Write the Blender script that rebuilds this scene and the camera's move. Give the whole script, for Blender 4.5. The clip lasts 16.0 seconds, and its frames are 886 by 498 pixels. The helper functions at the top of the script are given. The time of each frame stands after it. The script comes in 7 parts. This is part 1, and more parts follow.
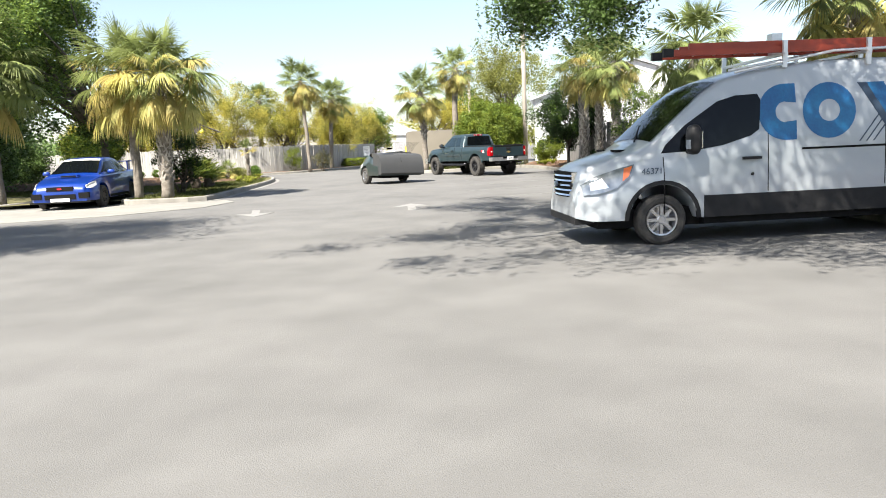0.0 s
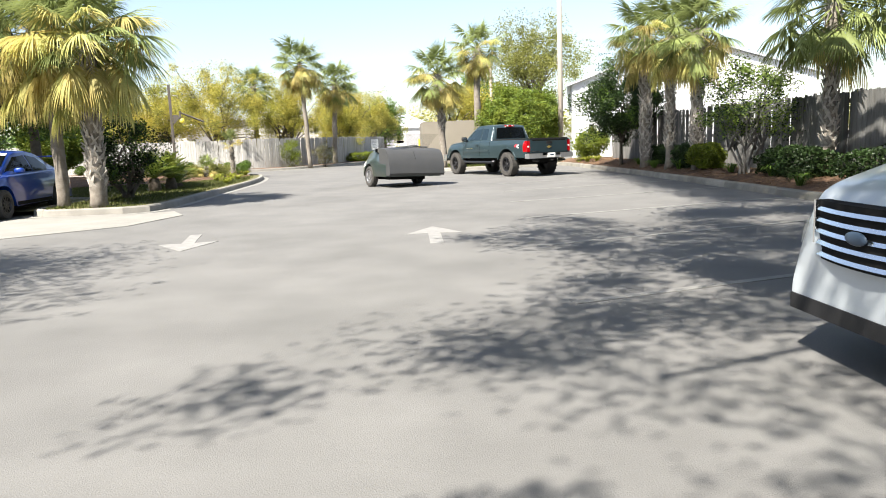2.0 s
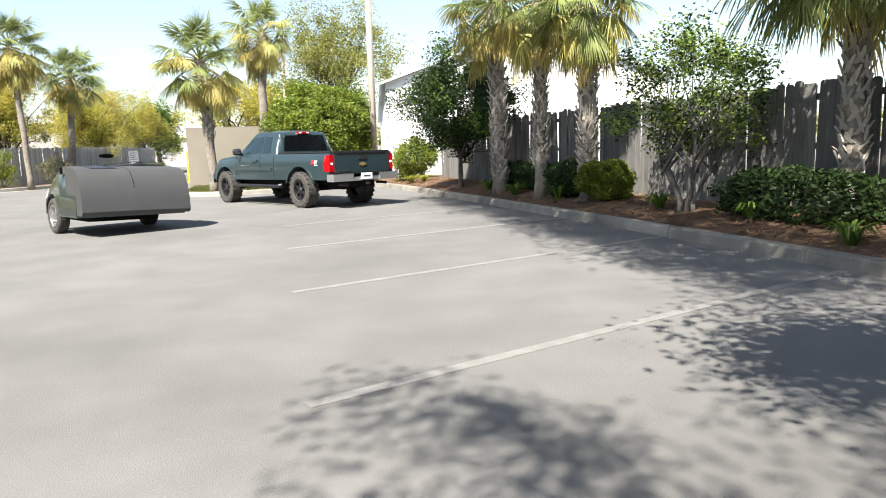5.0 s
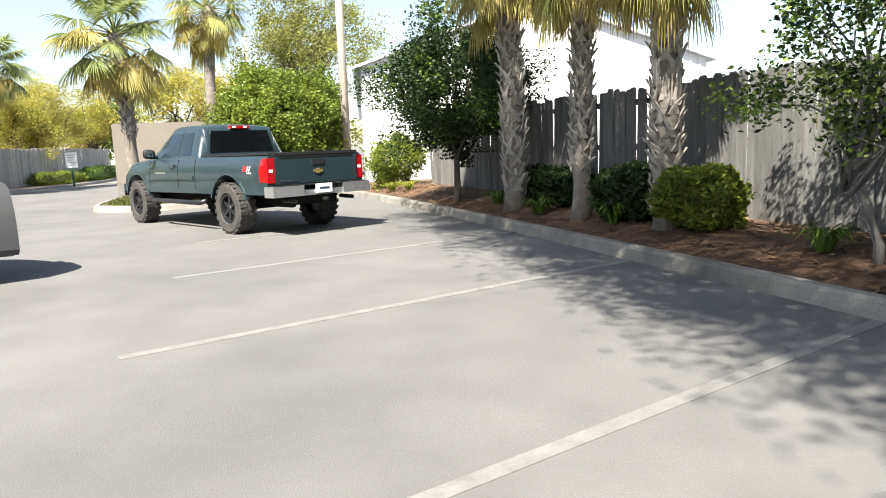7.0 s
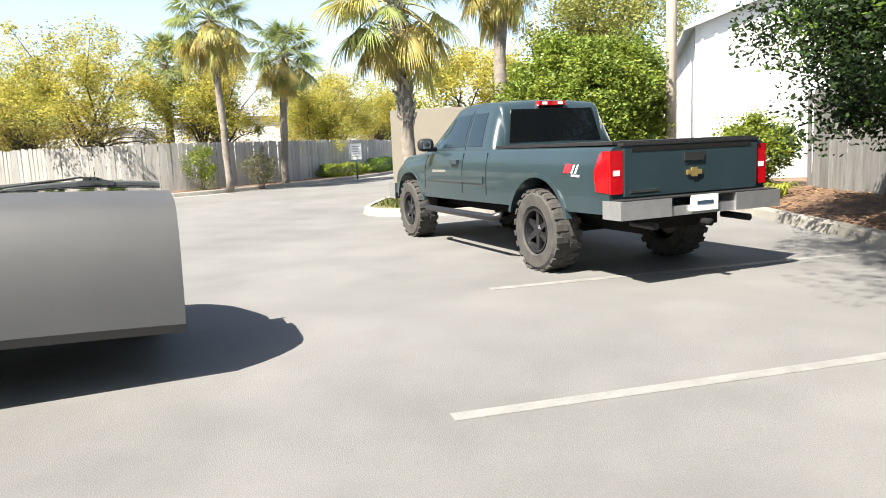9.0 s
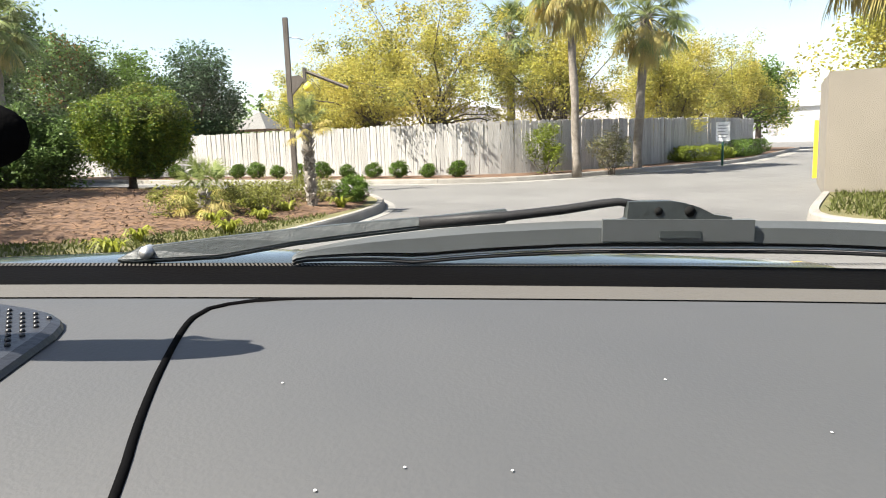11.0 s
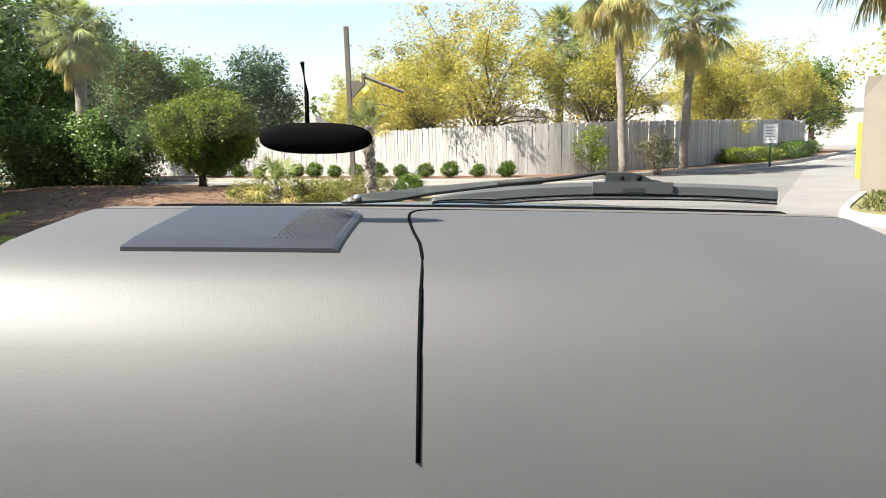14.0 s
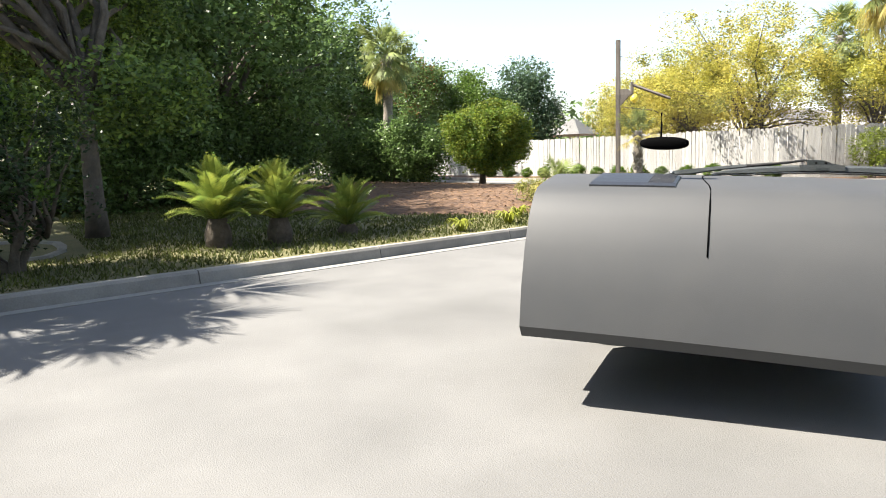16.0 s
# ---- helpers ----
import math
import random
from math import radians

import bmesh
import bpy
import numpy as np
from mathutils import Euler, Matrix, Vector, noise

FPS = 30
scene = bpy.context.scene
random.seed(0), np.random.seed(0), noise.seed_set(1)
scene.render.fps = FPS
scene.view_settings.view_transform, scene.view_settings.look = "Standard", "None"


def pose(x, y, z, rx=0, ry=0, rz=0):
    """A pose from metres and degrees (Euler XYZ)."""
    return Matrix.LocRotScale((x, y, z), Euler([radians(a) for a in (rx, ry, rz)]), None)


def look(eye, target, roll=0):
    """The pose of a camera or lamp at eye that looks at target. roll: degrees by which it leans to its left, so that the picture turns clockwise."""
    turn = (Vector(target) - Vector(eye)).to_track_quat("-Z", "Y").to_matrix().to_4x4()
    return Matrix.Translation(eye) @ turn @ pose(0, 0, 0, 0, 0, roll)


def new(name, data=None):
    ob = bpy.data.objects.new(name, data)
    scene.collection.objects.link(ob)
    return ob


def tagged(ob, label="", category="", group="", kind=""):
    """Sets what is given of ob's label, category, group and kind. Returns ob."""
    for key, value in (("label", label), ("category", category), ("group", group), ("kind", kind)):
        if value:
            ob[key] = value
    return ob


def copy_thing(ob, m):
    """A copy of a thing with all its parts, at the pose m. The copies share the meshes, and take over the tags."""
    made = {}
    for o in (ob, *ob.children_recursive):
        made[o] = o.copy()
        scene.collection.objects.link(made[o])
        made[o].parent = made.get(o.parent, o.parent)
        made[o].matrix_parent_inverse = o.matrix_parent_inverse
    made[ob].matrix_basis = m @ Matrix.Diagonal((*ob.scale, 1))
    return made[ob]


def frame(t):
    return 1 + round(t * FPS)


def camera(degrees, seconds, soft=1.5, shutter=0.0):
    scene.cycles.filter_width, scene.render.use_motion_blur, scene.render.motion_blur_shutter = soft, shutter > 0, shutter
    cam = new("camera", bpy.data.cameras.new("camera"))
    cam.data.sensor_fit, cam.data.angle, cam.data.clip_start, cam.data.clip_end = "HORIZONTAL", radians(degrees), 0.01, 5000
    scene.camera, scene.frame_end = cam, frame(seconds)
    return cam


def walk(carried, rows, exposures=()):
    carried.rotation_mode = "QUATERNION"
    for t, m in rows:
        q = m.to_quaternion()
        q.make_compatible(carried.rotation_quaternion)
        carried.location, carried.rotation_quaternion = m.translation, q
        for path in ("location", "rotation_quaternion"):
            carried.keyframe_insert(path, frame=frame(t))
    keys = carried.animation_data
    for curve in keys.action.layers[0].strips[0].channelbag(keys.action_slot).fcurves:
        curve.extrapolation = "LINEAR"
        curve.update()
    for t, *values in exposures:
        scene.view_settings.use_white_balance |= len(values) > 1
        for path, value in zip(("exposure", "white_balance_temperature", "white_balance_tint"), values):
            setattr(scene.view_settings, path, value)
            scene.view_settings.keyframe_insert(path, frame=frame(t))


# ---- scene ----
# camera: seconds, x, y, yaw, pitch, roll; eye height fixed by the dashboard it rides on
cam = camera(64.17, 16.0, 1.0)
EYE = 1.326
ROWS = [
    (0.0, 0.000, 0.000, 1.32, -8.24, 2.52),
    (0.5, -0.291, 1.490, 1.63, -8.49, 2.33),
    (1.0, -0.463, 2.931, 1.94, -8.35, 2.38),
    (1.5, -0.563, 4.500, 2.43, -8.21, 2.30),
    (2.0, -0.591, 6.017, 2.21, -8.70, 2.17),
    (2.5, -0.635, 7.498, 1.22, -8.71, 1.74),
    (3.0, -0.708, 8.827, -0.85, -8.25, 1.87),
    (3.5, -0.633, 10.137, -3.75, -8.18, 1.63),
    (4.0, -0.486, 11.474, -6.87, -8.35, 1.98),
    (4.5, -0.243, 12.776, -9.99, -8.27, 1.92),
    (4.7, -0.112, 13.358, -11.58, -8.22, 1.75),
    (5.2, 0.266, 14.660, -14.22, -8.28, 1.80),
    (5.8, 0.701, 16.130, -16.25, -8.38, 1.90),
    (6.3, 0.985, 17.350, -16.45, -8.48, 1.98),
    (6.8, 1.154, 18.576, -15.21, -8.56, 2.05),
    (7.0, 1.206, 19.049, -14.39, -8.40, 2.14),
    (7.5, 1.255, 20.259, -11.97, -8.41, 1.97),
    (8.0, 1.203, 21.503, -7.56, -8.35, 1.97),
    (8.5, 1.027, 22.742, -1.12, -8.43, 2.10),
    (9.0, 0.625, 23.800, 7.16, -8.28, 2.52),
    (9.5, 0.009, 24.840, 16.09, -8.44, 3.01),
    (10.0, -0.895, 25.946, 24.58, -8.85, 2.33),
    (10.2, -1.237, 26.284, 26.79, -8.83, 2.18),
    (10.5, -1.668, 26.760, 29.45, -8.82, 2.10),
    (10.8, -1.935, 27.060, 31.20, -8.81, 2.03),
    (11.1, -2.075, 27.225, 32.10, -8.80, 1.97),
    (11.5, -2.118, 27.285, 32.40, -8.79, 1.92),
    (12.0, -2.118, 27.285, 32.40, -8.78, 1.89),
    (12.3, -2.106, 27.262, 32.34, -8.77, 1.88),
    (12.5, -2.087, 27.201, 32.22, -8.64, 2.05),
    (13.0, -1.948, 27.032, 32.48, -8.66, 1.97),
    (13.5, -1.793, 26.733, 33.53, -8.65, 1.95),
    (14.0, -1.561, 26.309, 35.74, -8.56, 1.90),
    (14.5, -1.346, 25.872, 39.34, -8.50, 1.83),
    (15.0, -1.050, 25.335, 44.68, -8.26, 1.85),
    (15.5, -0.639, 24.808, 50.58, -7.87, 1.68),
    (16.0, -0.236, 24.331, 55.83, -7.63, 1.91),
]
walk(cam, [(t, pose(x, y, EYE, 90 + pitch, roll, yaw)) for t, x, y, yaw, pitch, roll in ROWS], [(0.0, 1.86, 6850, 10), (6.0, 1.94, 6850, 10), (10.0, 2.12, 6950, 10), (16.0, 2.2, 6950, 10)])

# ---- light ----
SUN_EL, SUN_AZ = 51.0, 144.0          # degrees up; degrees to the left of +y
sun_to = Vector((-math.sin(radians(SUN_AZ)) * math.cos(radians(SUN_EL)), math.cos(radians(SUN_AZ)) * math.cos(radians(SUN_EL)), math.sin(radians(SUN_EL))))
world = bpy.data.worlds.new("sky")
scene.world = world
world.use_nodes = True
wn = world.node_tree.nodes
sky = wn.new("ShaderNodeTexSky")
sky.sky_type, sky.sun_disc = "NISHITA", False
sky.sun_elevation, sky.sun_rotation = radians(SUN_EL), radians(-SUN_AZ)
sky.air_density, sky.dust_density, sky.ozone_density = 1.0, 1.0, 1.2
wn["Background"].inputs["Strength"].default_value = 0.078
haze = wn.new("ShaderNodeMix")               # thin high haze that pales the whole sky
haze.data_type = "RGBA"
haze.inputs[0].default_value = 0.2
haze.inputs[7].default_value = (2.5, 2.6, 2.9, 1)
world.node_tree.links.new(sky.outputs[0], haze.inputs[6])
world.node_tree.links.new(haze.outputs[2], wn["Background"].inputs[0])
sun_data = bpy.data.lights.new("sun", "SUN")
sun_data.energy, sun_data.angle, sun_data.color = 4.85, radians(0.55), (1.0, 0.97, 0.91)
sun = new("sun", sun_data)
sun.matrix_world = look(sun_to * 60, (0, 0, 0))


# ---- materials ----
def material(name, colour, rough=0.6, vary=0.15, scale=6.0, fine=60.0, bump=0.15, metal=0.0, tint=None, coat=0.0, random_value=0.0, island=0.0, through_light=0.0, stretch=(1, 1, 1), local=False, specular=0.5, stains=0.0):
    """A surface with variation at two scales, in real-world size; tint: the colour it drifts to; random_value: variation from piece to piece."""
    m = bpy.data.materials.new(name)
    m.use_nodes = True
    nt = m.node_tree
    n, link = nt.nodes, nt.links.new
    bsdf = n["Principled BSDF"]
    if local:
        place = n.new("ShaderNodeTexCoord").outputs["Object"]
    else:
        place = n.new("ShaderNodeNewGeometry").outputs["Position"]
    mapping = n.new("ShaderNodeMapping")
    mapping.inputs["Scale"].default_value = stretch
    link(place, mapping.inputs["Vector"])
    big, small = n.new("ShaderNodeTexNoise"), n.new("ShaderNodeTexNoise")
    for tex, s, d in ((big, scale, 4.0), (small, fine, 3.0)):
        tex.inputs["Scale"].default_value, tex.inputs["Detail"].default_value = s, d
        link(mapping.outputs[0], tex.inputs["Vector"])
    add = n.new("ShaderNodeMath")
    add.operation = "MULTIPLY_ADD"
    link(small.outputs["Fac"], add.inputs[0])
    add.inputs[1].default_value = 0.5
    link(big.outputs["Fac"], add.inputs[2])
    ramp = n.new("ShaderNodeMapRange")
    ramp.inputs["From Min"].default_value, ramp.inputs["From Max"].default_value = 0.5, 1.0
    ramp.inputs["To Min"].default_value, ramp.inputs["To Max"].default_value = 0.0, 1.0
    link(add.outputs[0], ramp.inputs["Value"])
    mix = n.new("ShaderNodeMix")
    mix.data_type = "RGBA"
    c = np.array(colour)
    other = np.array(tint) if tint else np.clip(c * (1 + vary), 0, 1)
    low = c if tint else c * (1 - vary)
    mix.inputs[6].default_value, mix.inputs[7].default_value = (*low, 1), (*other, 1)
    link(ramp.outputs[0], mix.inputs[0])
    out = mix.outputs[2]
    if stains:
        blot = n.new("ShaderNodeTexNoise")
        blot.inputs["Scale"].default_value, blot.inputs["Detail"].default_value = 0.35, 6.0
        link(place, blot.inputs["Vector"])
        br = n.new("ShaderNodeMapRange")
        br.inputs["From Min"].default_value, br.inputs["From Max"].default_value = 0.42, 0.7
        br.inputs["To Min"].default_value, br.inputs["To Max"].default_value = 1.0, 1.0 - stains
        link(blot.outputs["Fac"], br.inputs["Value"])
        hs = n.new("ShaderNodeHueSaturation")
        link(br.outputs[0], hs.inputs["Value"])
        link(out, hs.inputs["Color"])
        out = hs.outputs[0]
    if random_value or island:
        if island:
            src = n.new("ShaderNodeNewGeometry").outputs["Random Per Island"]
        else:
            src = n.new("ShaderNodeObjectInfo").outputs["Random"]
        amount = random_value or island
        vr = n.new("ShaderNodeMapRange")
        vr.inputs["To Min"].default_value, vr.inputs["To Max"].default_value = 1 - amount, 1 + amount
        link(src, vr.inputs["Value"])
        hs = n.new("ShaderNodeHueSaturation")
        link(vr.outputs[0], hs.inputs["Value"])
        link(out, hs.inputs["Color"])
        out = hs.outputs[0]
    link(out, bsdf.inputs["Base Color"])
    bsdf.inputs["Roughness"].default_value, bsdf.inputs["Metallic"].default_value = rough, metal
    bsdf.inputs["Coat Weight"].default_value, bsdf.inputs["Coat Roughness"].default_value = coat, 0.04
    bsdf.inputs["Specular IOR Level"].default_value = 0.2 if through_light else specular
    if bump:
        b = n.new("ShaderNodeBump")
        b.inputs["Strength"].default_value, b.inputs["Distance"].default_value = bump, 0.02
        link(add.outputs[0], b.inputs["Height"])
        link(b.outputs[0], bsdf.inputs["Normal"])
    if through_light:
        tr, ms = n.new("ShaderNodeBsdfTranslucent"), n.new("ShaderNodeMixShader")
        link(out, tr.inputs["Color"])
        ms.inputs[0].default_value = through_light
        link(bsdf.outputs[0], ms.inputs[1])
        link(tr.outputs[0], ms.inputs[2])
        link(ms.outputs[0], n["Material Output"].inputs["Surface"])
    return m


def glass_material(name, colour, rough=0.03, clear=0.0):
    """Tinted glazing: gloss by Fresnel over a dark or a clear pane."""
    m = bpy.data.materials.new(name)
    m.use_nodes = True
    nt = m.node_tree
    n, link = nt.nodes, nt.links.new
    if not clear:
        b = n["Principled BSDF"]
        b.inputs["Base Color"].default_value = (*colour, 1)
        b.inputs["Roughness"].default_value, b.inputs["Specular IOR Level"].default_value = rough, 0.2
        return m
    tr, gl, ms = n.new("ShaderNodeBsdfTransparent"), n.new("ShaderNodeBsdfGlossy"), n.new("ShaderNodeMixShader")
    tr.inputs["Color"].default_value = (clear, clear, clear, 1)
    gl.inputs["Roughness"].default_value = rough
    ms.inputs[0].default_value = 0.03
    link(tr.outputs[0], ms.inputs[1])
    link(gl.outputs[0], ms.inputs[2])
    link(ms.outputs[0], n["Material Output"].inputs["Surface"])
    return m


asphalt = material("asphalt", (0.118, 0.116, 0.112), 0.9, 0.14, 1.3, 130.0, 0.35, stains=0.2)
gutter_concrete = material("gutter_concrete", (0.206, 0.2, 0.183), 0.85, 0.12, 2.0, 70.0, 0.2, stains=0.15)
kerb_concrete = material("kerb_concrete", (0.231, 0.218, 0.194), 0.85, 0.2, 3.0, 60.0, 0.3, random_value=0.12, stains=0.3)
road_paint = material("road_paint", (0.235, 0.229, 0.217), 0.7, 0.15, 7.0, 50.0, 0.1, tint=(0.152, 0.149, 0.145))
bay_paint = material("bay_paint", (0.19, 0.185, 0.175), 0.7, 0.15, 7.0, 50.0, 0.1, tint=(0.13, 0.127, 0.122))
mulch = material("mulch", (0.05, 0.028, 0.018), 0.95, 0.3, 5.0, 45.0, 0.9, tint=(0.15, 0.084, 0.045))
mulch_bark = material("mulch_bark", (0.15, 0.086, 0.043), 0.9, 0.3, 20.0, 90.0, 0.4, island=0.4)
soil_grass = material("soil_grass", (0.065, 0.0683, 0.0228), 0.95, 0.3, 2.5, 60.0, 0.8, tint=(0.13, 0.111, 0.0455))
grass_blade = material("grass_blade", (0.0806, 0.093, 0.0248), 0.6, 0.3, 1.5, 20.0, 0.0, island=0.4, through_light=0.35)
liriope = material("liriope", (0.215, 0.234, 0.0325), 0.5, 0.25, 8.0, 30.0, 0.0, island=0.3, through_light=0.4)
# weathered grey, kept darker than wood_pale for the shade on the right fence
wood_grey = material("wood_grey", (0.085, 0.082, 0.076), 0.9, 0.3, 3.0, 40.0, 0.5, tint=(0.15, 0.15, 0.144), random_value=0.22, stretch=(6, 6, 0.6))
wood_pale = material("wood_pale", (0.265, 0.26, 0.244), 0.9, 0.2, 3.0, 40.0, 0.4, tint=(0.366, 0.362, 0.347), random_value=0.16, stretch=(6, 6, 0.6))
wood_post = material("wood_post", (0.104, 0.091, 0.078), 0.9, 0.25, 4.0, 50.0, 0.4, stretch=(5, 5, 0.5))
utility_wood = material("utility_wood", (0.294, 0.259, 0.217), 0.9, 0.2, 4.0, 50.0, 0.4, stretch=(5, 5, 0.4))
stucco = material("stucco", (0.18, 0.162, 0.133), 0.95, 0.08, 1.2, 90.0, 0.5, stains=0.12)
siding = material("siding", (0.72, 0.74, 0.76), 0.7, 0.05, 0.8, 40.0, 0.05)
roof_metal = material("roof_metal", (0.6, 0.63, 0.67), 0.45, 0.06, 1.0, 30.0, 0.05, metal=0.3)
far_wall = material("far_wall", (0.55, 0.535, 0.51), 0.8, 0.05, 0.6, 20.0, 0.05)
far_shade = material("far_shade", (0.3, 0.3, 0.31), 0.7, 0.1, 0.6, 20.0, 0.05)
palm_trunk = material("palm_trunk", (0.112, 0.0939, 0.075), 0.95, 0.3, 7.0, 60.0, 0.9, tint=(0.232, 0.207, 0.177), local=True)
cycad_trunk = material("cycad_trunk", (0.05, 0.038, 0.028), 0.95, 0.3, 14.0, 60.0, 0.9, tint=(0.1, 0.08, 0.06), local=True)
palm_boot = material("palm_boot", (0.233, 0.214, 0.19), 0.9, 0.3, 9.0, 60.0, 0.5, tint=(0.352, 0.323, 0.282), local=True, island=0.25)
frond_mixed = material("frond_mixed", (0.257, 0.294, 0.0898), 0.5, 0.3, 2.0, 30.0, 0.0, random_value=0.3, through_light=0.4, tint=(0.615, 0.513, 0.18))
frond_green = material("frond_green", (0.192, 0.23, 0.08), 0.5, 0.3, 3.0, 30.0, 0.0, random_value=0.3, through_light=0.38)
frond_yellow = material("frond_yellow", (0.479, 0.372, 0.133), 0.55, 0.3, 3.0, 30.0, 0.0, random_value=0.25, through_light=0.42, tint=(0.319, 0.293, 0.0976))
frond_dead = material("frond_dead", (0.331, 0.238, 0.13), 0.8, 0.3, 4.0, 30.0, 0.0, random_value=0.25, through_light=0.25, tint=(0.36, 0.274, 0.158))
bark = material("bark", (0.0624, 0.0504, 0.0384), 0.95, 0.3, 8.0, 50.0, 0.8, tint=(0.115, 0.096, 0.0768))
leaf_dark = material("leaf_dark", (0.024, 0.044, 0.0136), 0.45, 0.4, 1.2, 20.0, 0.0, island=0.5, through_light=0.25)
leaf_oak = material("leaf_oak", (0.1, 0.158, 0.047), 0.4, 0.4, 0.9, 20.0, 0.0, island=0.55, through_light=0.35)
leaf_green = material("leaf_green", (0.0936, 0.156, 0.0273), 0.4, 0.35, 1.2, 20.0, 0.0, island=0.45, through_light=0.35)
leaf_lime = material("leaf_lime", (0.32, 0.335, 0.066), 0.5, 0.3, 0.5, 20.0, 0.0, island=0.35, through_light=0.55, tint=(0.47, 0.385, 0.09))
leaf_bright = material("leaf_bright", (0.169, 0.239, 0.0499), 0.4, 0.35, 1.2, 20.0, 0.0, island=0.5, through_light=0.4)
leaf_olive = material("leaf_olive", (0.186, 0.193, 0.0517), 0.5, 0.3, 0.7, 20.0, 0.0, island=0.4, through_light=0.4)
leaf_blue = material("leaf_blue", (0.065, 0.111, 0.0553), 0.5, 0.3, 0.7, 20.0, 0.0, island=0.4, through_light=0.3)
leaf_bush = material("leaf_bush", (0.111, 0.162, 0.0213), 0.5, 0.35, 1.0, 20.0, 0.0, island=0.5, through_light=0.4, tint=(0.17, 0.196, 0.0298))
bark_grey = material("bark_grey", (0.11, 0.102, 0.0908), 0.9, 0.3, 8.0, 50.0, 0.6, tint=(0.187, 0.176, 0.16))
# stained concrete whose base colour is also darkened for shade along the bays
kerb_stained_shaded = material("kerb_stained_shaded", (0.13, 0.125, 0.11), 0.9, 0.3, 2.2, 50.0, 0.4, tint=(0.26, 0.245, 0.21), random_value=0.2, stains=0.5)
leaf_rust = material("leaf_rust", (0.14, 0.077, 0.0245), 0.6, 0.3, 0.7, 20.0, 0.0, island=0.4, through_light=0.3)
leaf_hedge = material("leaf_hedge", (0.151, 0.189, 0.0265), 0.4, 0.3, 2.0, 20.0, 0.0, island=0.4, through_light=0.35)
leaf_shrub = material("leaf_shrub", (0.104, 0.111, 0.0455), 0.5, 0.3, 2.0, 20.0, 0.0, island=0.4, through_light=0.3, tint=(0.169, 0.15, 0.078))
cycad_green = material("cycad_green", (0.085, 0.16, 0.034), 0.35, 0.3, 3.0, 20.0, 0.0, random_value=0.35, through_light=0.3, tint=(0.27, 0.29, 0.055))
tyre_rubber = material("tyre_rubber", (0.021, 0.021, 0.021), 0.85, 0.2, 9.0, 60.0, 0.2, local=True, tint=(0.0525, 0.0476, 0.042))
rim_dark = material("rim_dark", (0.05, 0.05, 0.055), 0.35, 0.1, 9.0, 60.0, 0.0, metal=0.8, local=True)
rim_silver = material("rim_silver", (0.5, 0.5, 0.52), 0.3, 0.1, 9.0, 60.0, 0.0, metal=0.9, local=True)
van_white = material("van_white", (0.359, 0.388, 0.412), 0.35, 0.03, 1.5, 60.0, 0.0, coat=0.7, local=True)
truck_grey = material("truck_grey", (0.025, 0.044, 0.052), 0.32, 0.08, 2.0, 300.0, 0.0, metal=0.35, coat=0.45, local=True)
car_blue = material("car_blue", (0.00281, 0.0328, 0.234), 0.3, 0.05, 2.0, 200.0, 0.0, metal=0.25, coat=0.9, local=True)
black_plastic = material("black_plastic", (0.018, 0.018, 0.019), 0.55, 0.15, 9.0, 120.0, 0.1, local=True, specular=0.2)
under_black = material("under_black", (0.01, 0.01, 0.01), 0.9, 0.1, 9.0, 60.0, 0.0, local=True, specular=0.1)
chrome = material("chrome", (0.85, 0.86, 0.87), 0.2, 0.03, 9.0, 60.0, 0.0, metal=1.0, local=True)
steel_dull = material("steel_dull", (0.5, 0.5, 0.5), 0.45, 0.1, 9.0, 60.0, 0.05, metal=0.9, local=True)
aluminium = material("aluminium", (0.72, 0.73, 0.74), 0.4, 0.06, 9.0, 60.0, 0.05, metal=0.7, local=True)
ladder_orange = material("ladder_orange", (0.275, 0.0385, 0.0165), 0.45, 0.15, 5.0, 60.0, 0.05, local=True)
logo_blue = material("logo_blue", (0.007, 0.07, 0.21), 0.35, 0.12, 2.0, 30.0, 0.0, local=True, tint=(0.0105, 0.14, 0.294))
logo_ink = material("logo_ink", (0.03, 0.05, 0.08), 0.4, 0.05, 3.0, 30.0, 0.0, local=True)
badge_red = material("badge_red", (0.6, 0.02, 0.03), 0.35, 0.05, 9.0, 60.0, 0.0, local=True)
badge_gold = material("badge_gold", (0.6, 0.45, 0.16), 0.3, 0.05, 9.0, 60.0, 0.0, metal=0.8, local=True)
lamp_red = material("lamp_red", (0.315, 0.00375, 0.0075), 0.12, 0.1, 9.0, 30.0, 0.0, coat=0.8, local=True)
lamp_white = material("lamp_white", (0.72, 0.72, 0.7), 0.1, 0.08, 9.0, 30.0, 0.0, coat=0.8, local=True)
lens_grey = material("lens_grey", (0.16, 0.175, 0.19), 0.06, 0.25, 5.0, 12.0, 0.0, coat=0.9, metal=0.5, local=True, tint=(0.32, 0.35, 0.37))
lamp_amber = material("lamp_amber", (0.7, 0.16, 0.05), 0.15, 0.08, 9.0, 30.0, 0.0, coat=0.8, local=True)
plate_white = material("plate_white", (0.75, 0.75, 0.74), 0.45, 0.04, 9.0, 30.0, 0.0, local=True)
white_paint = material("white_paint", (0.8, 0.8, 0.78), 0.5, 0.05, 3.0, 30.0, 0.02)
green_metal = material("green_metal", (0.02, 0.1, 0.07), 0.45, 0.1, 9.0, 60.0, 0.0)
bollard_yellow = material("bollard_yellow", (0.75, 0.5, 0.03), 0.45, 0.1, 4.0, 60.0, 0.05)
bulb_yellow = material("bulb_yellow", (0.85, 0.7, 0.08), 0.3, 0.05, 9.0, 60.0, 0.0)
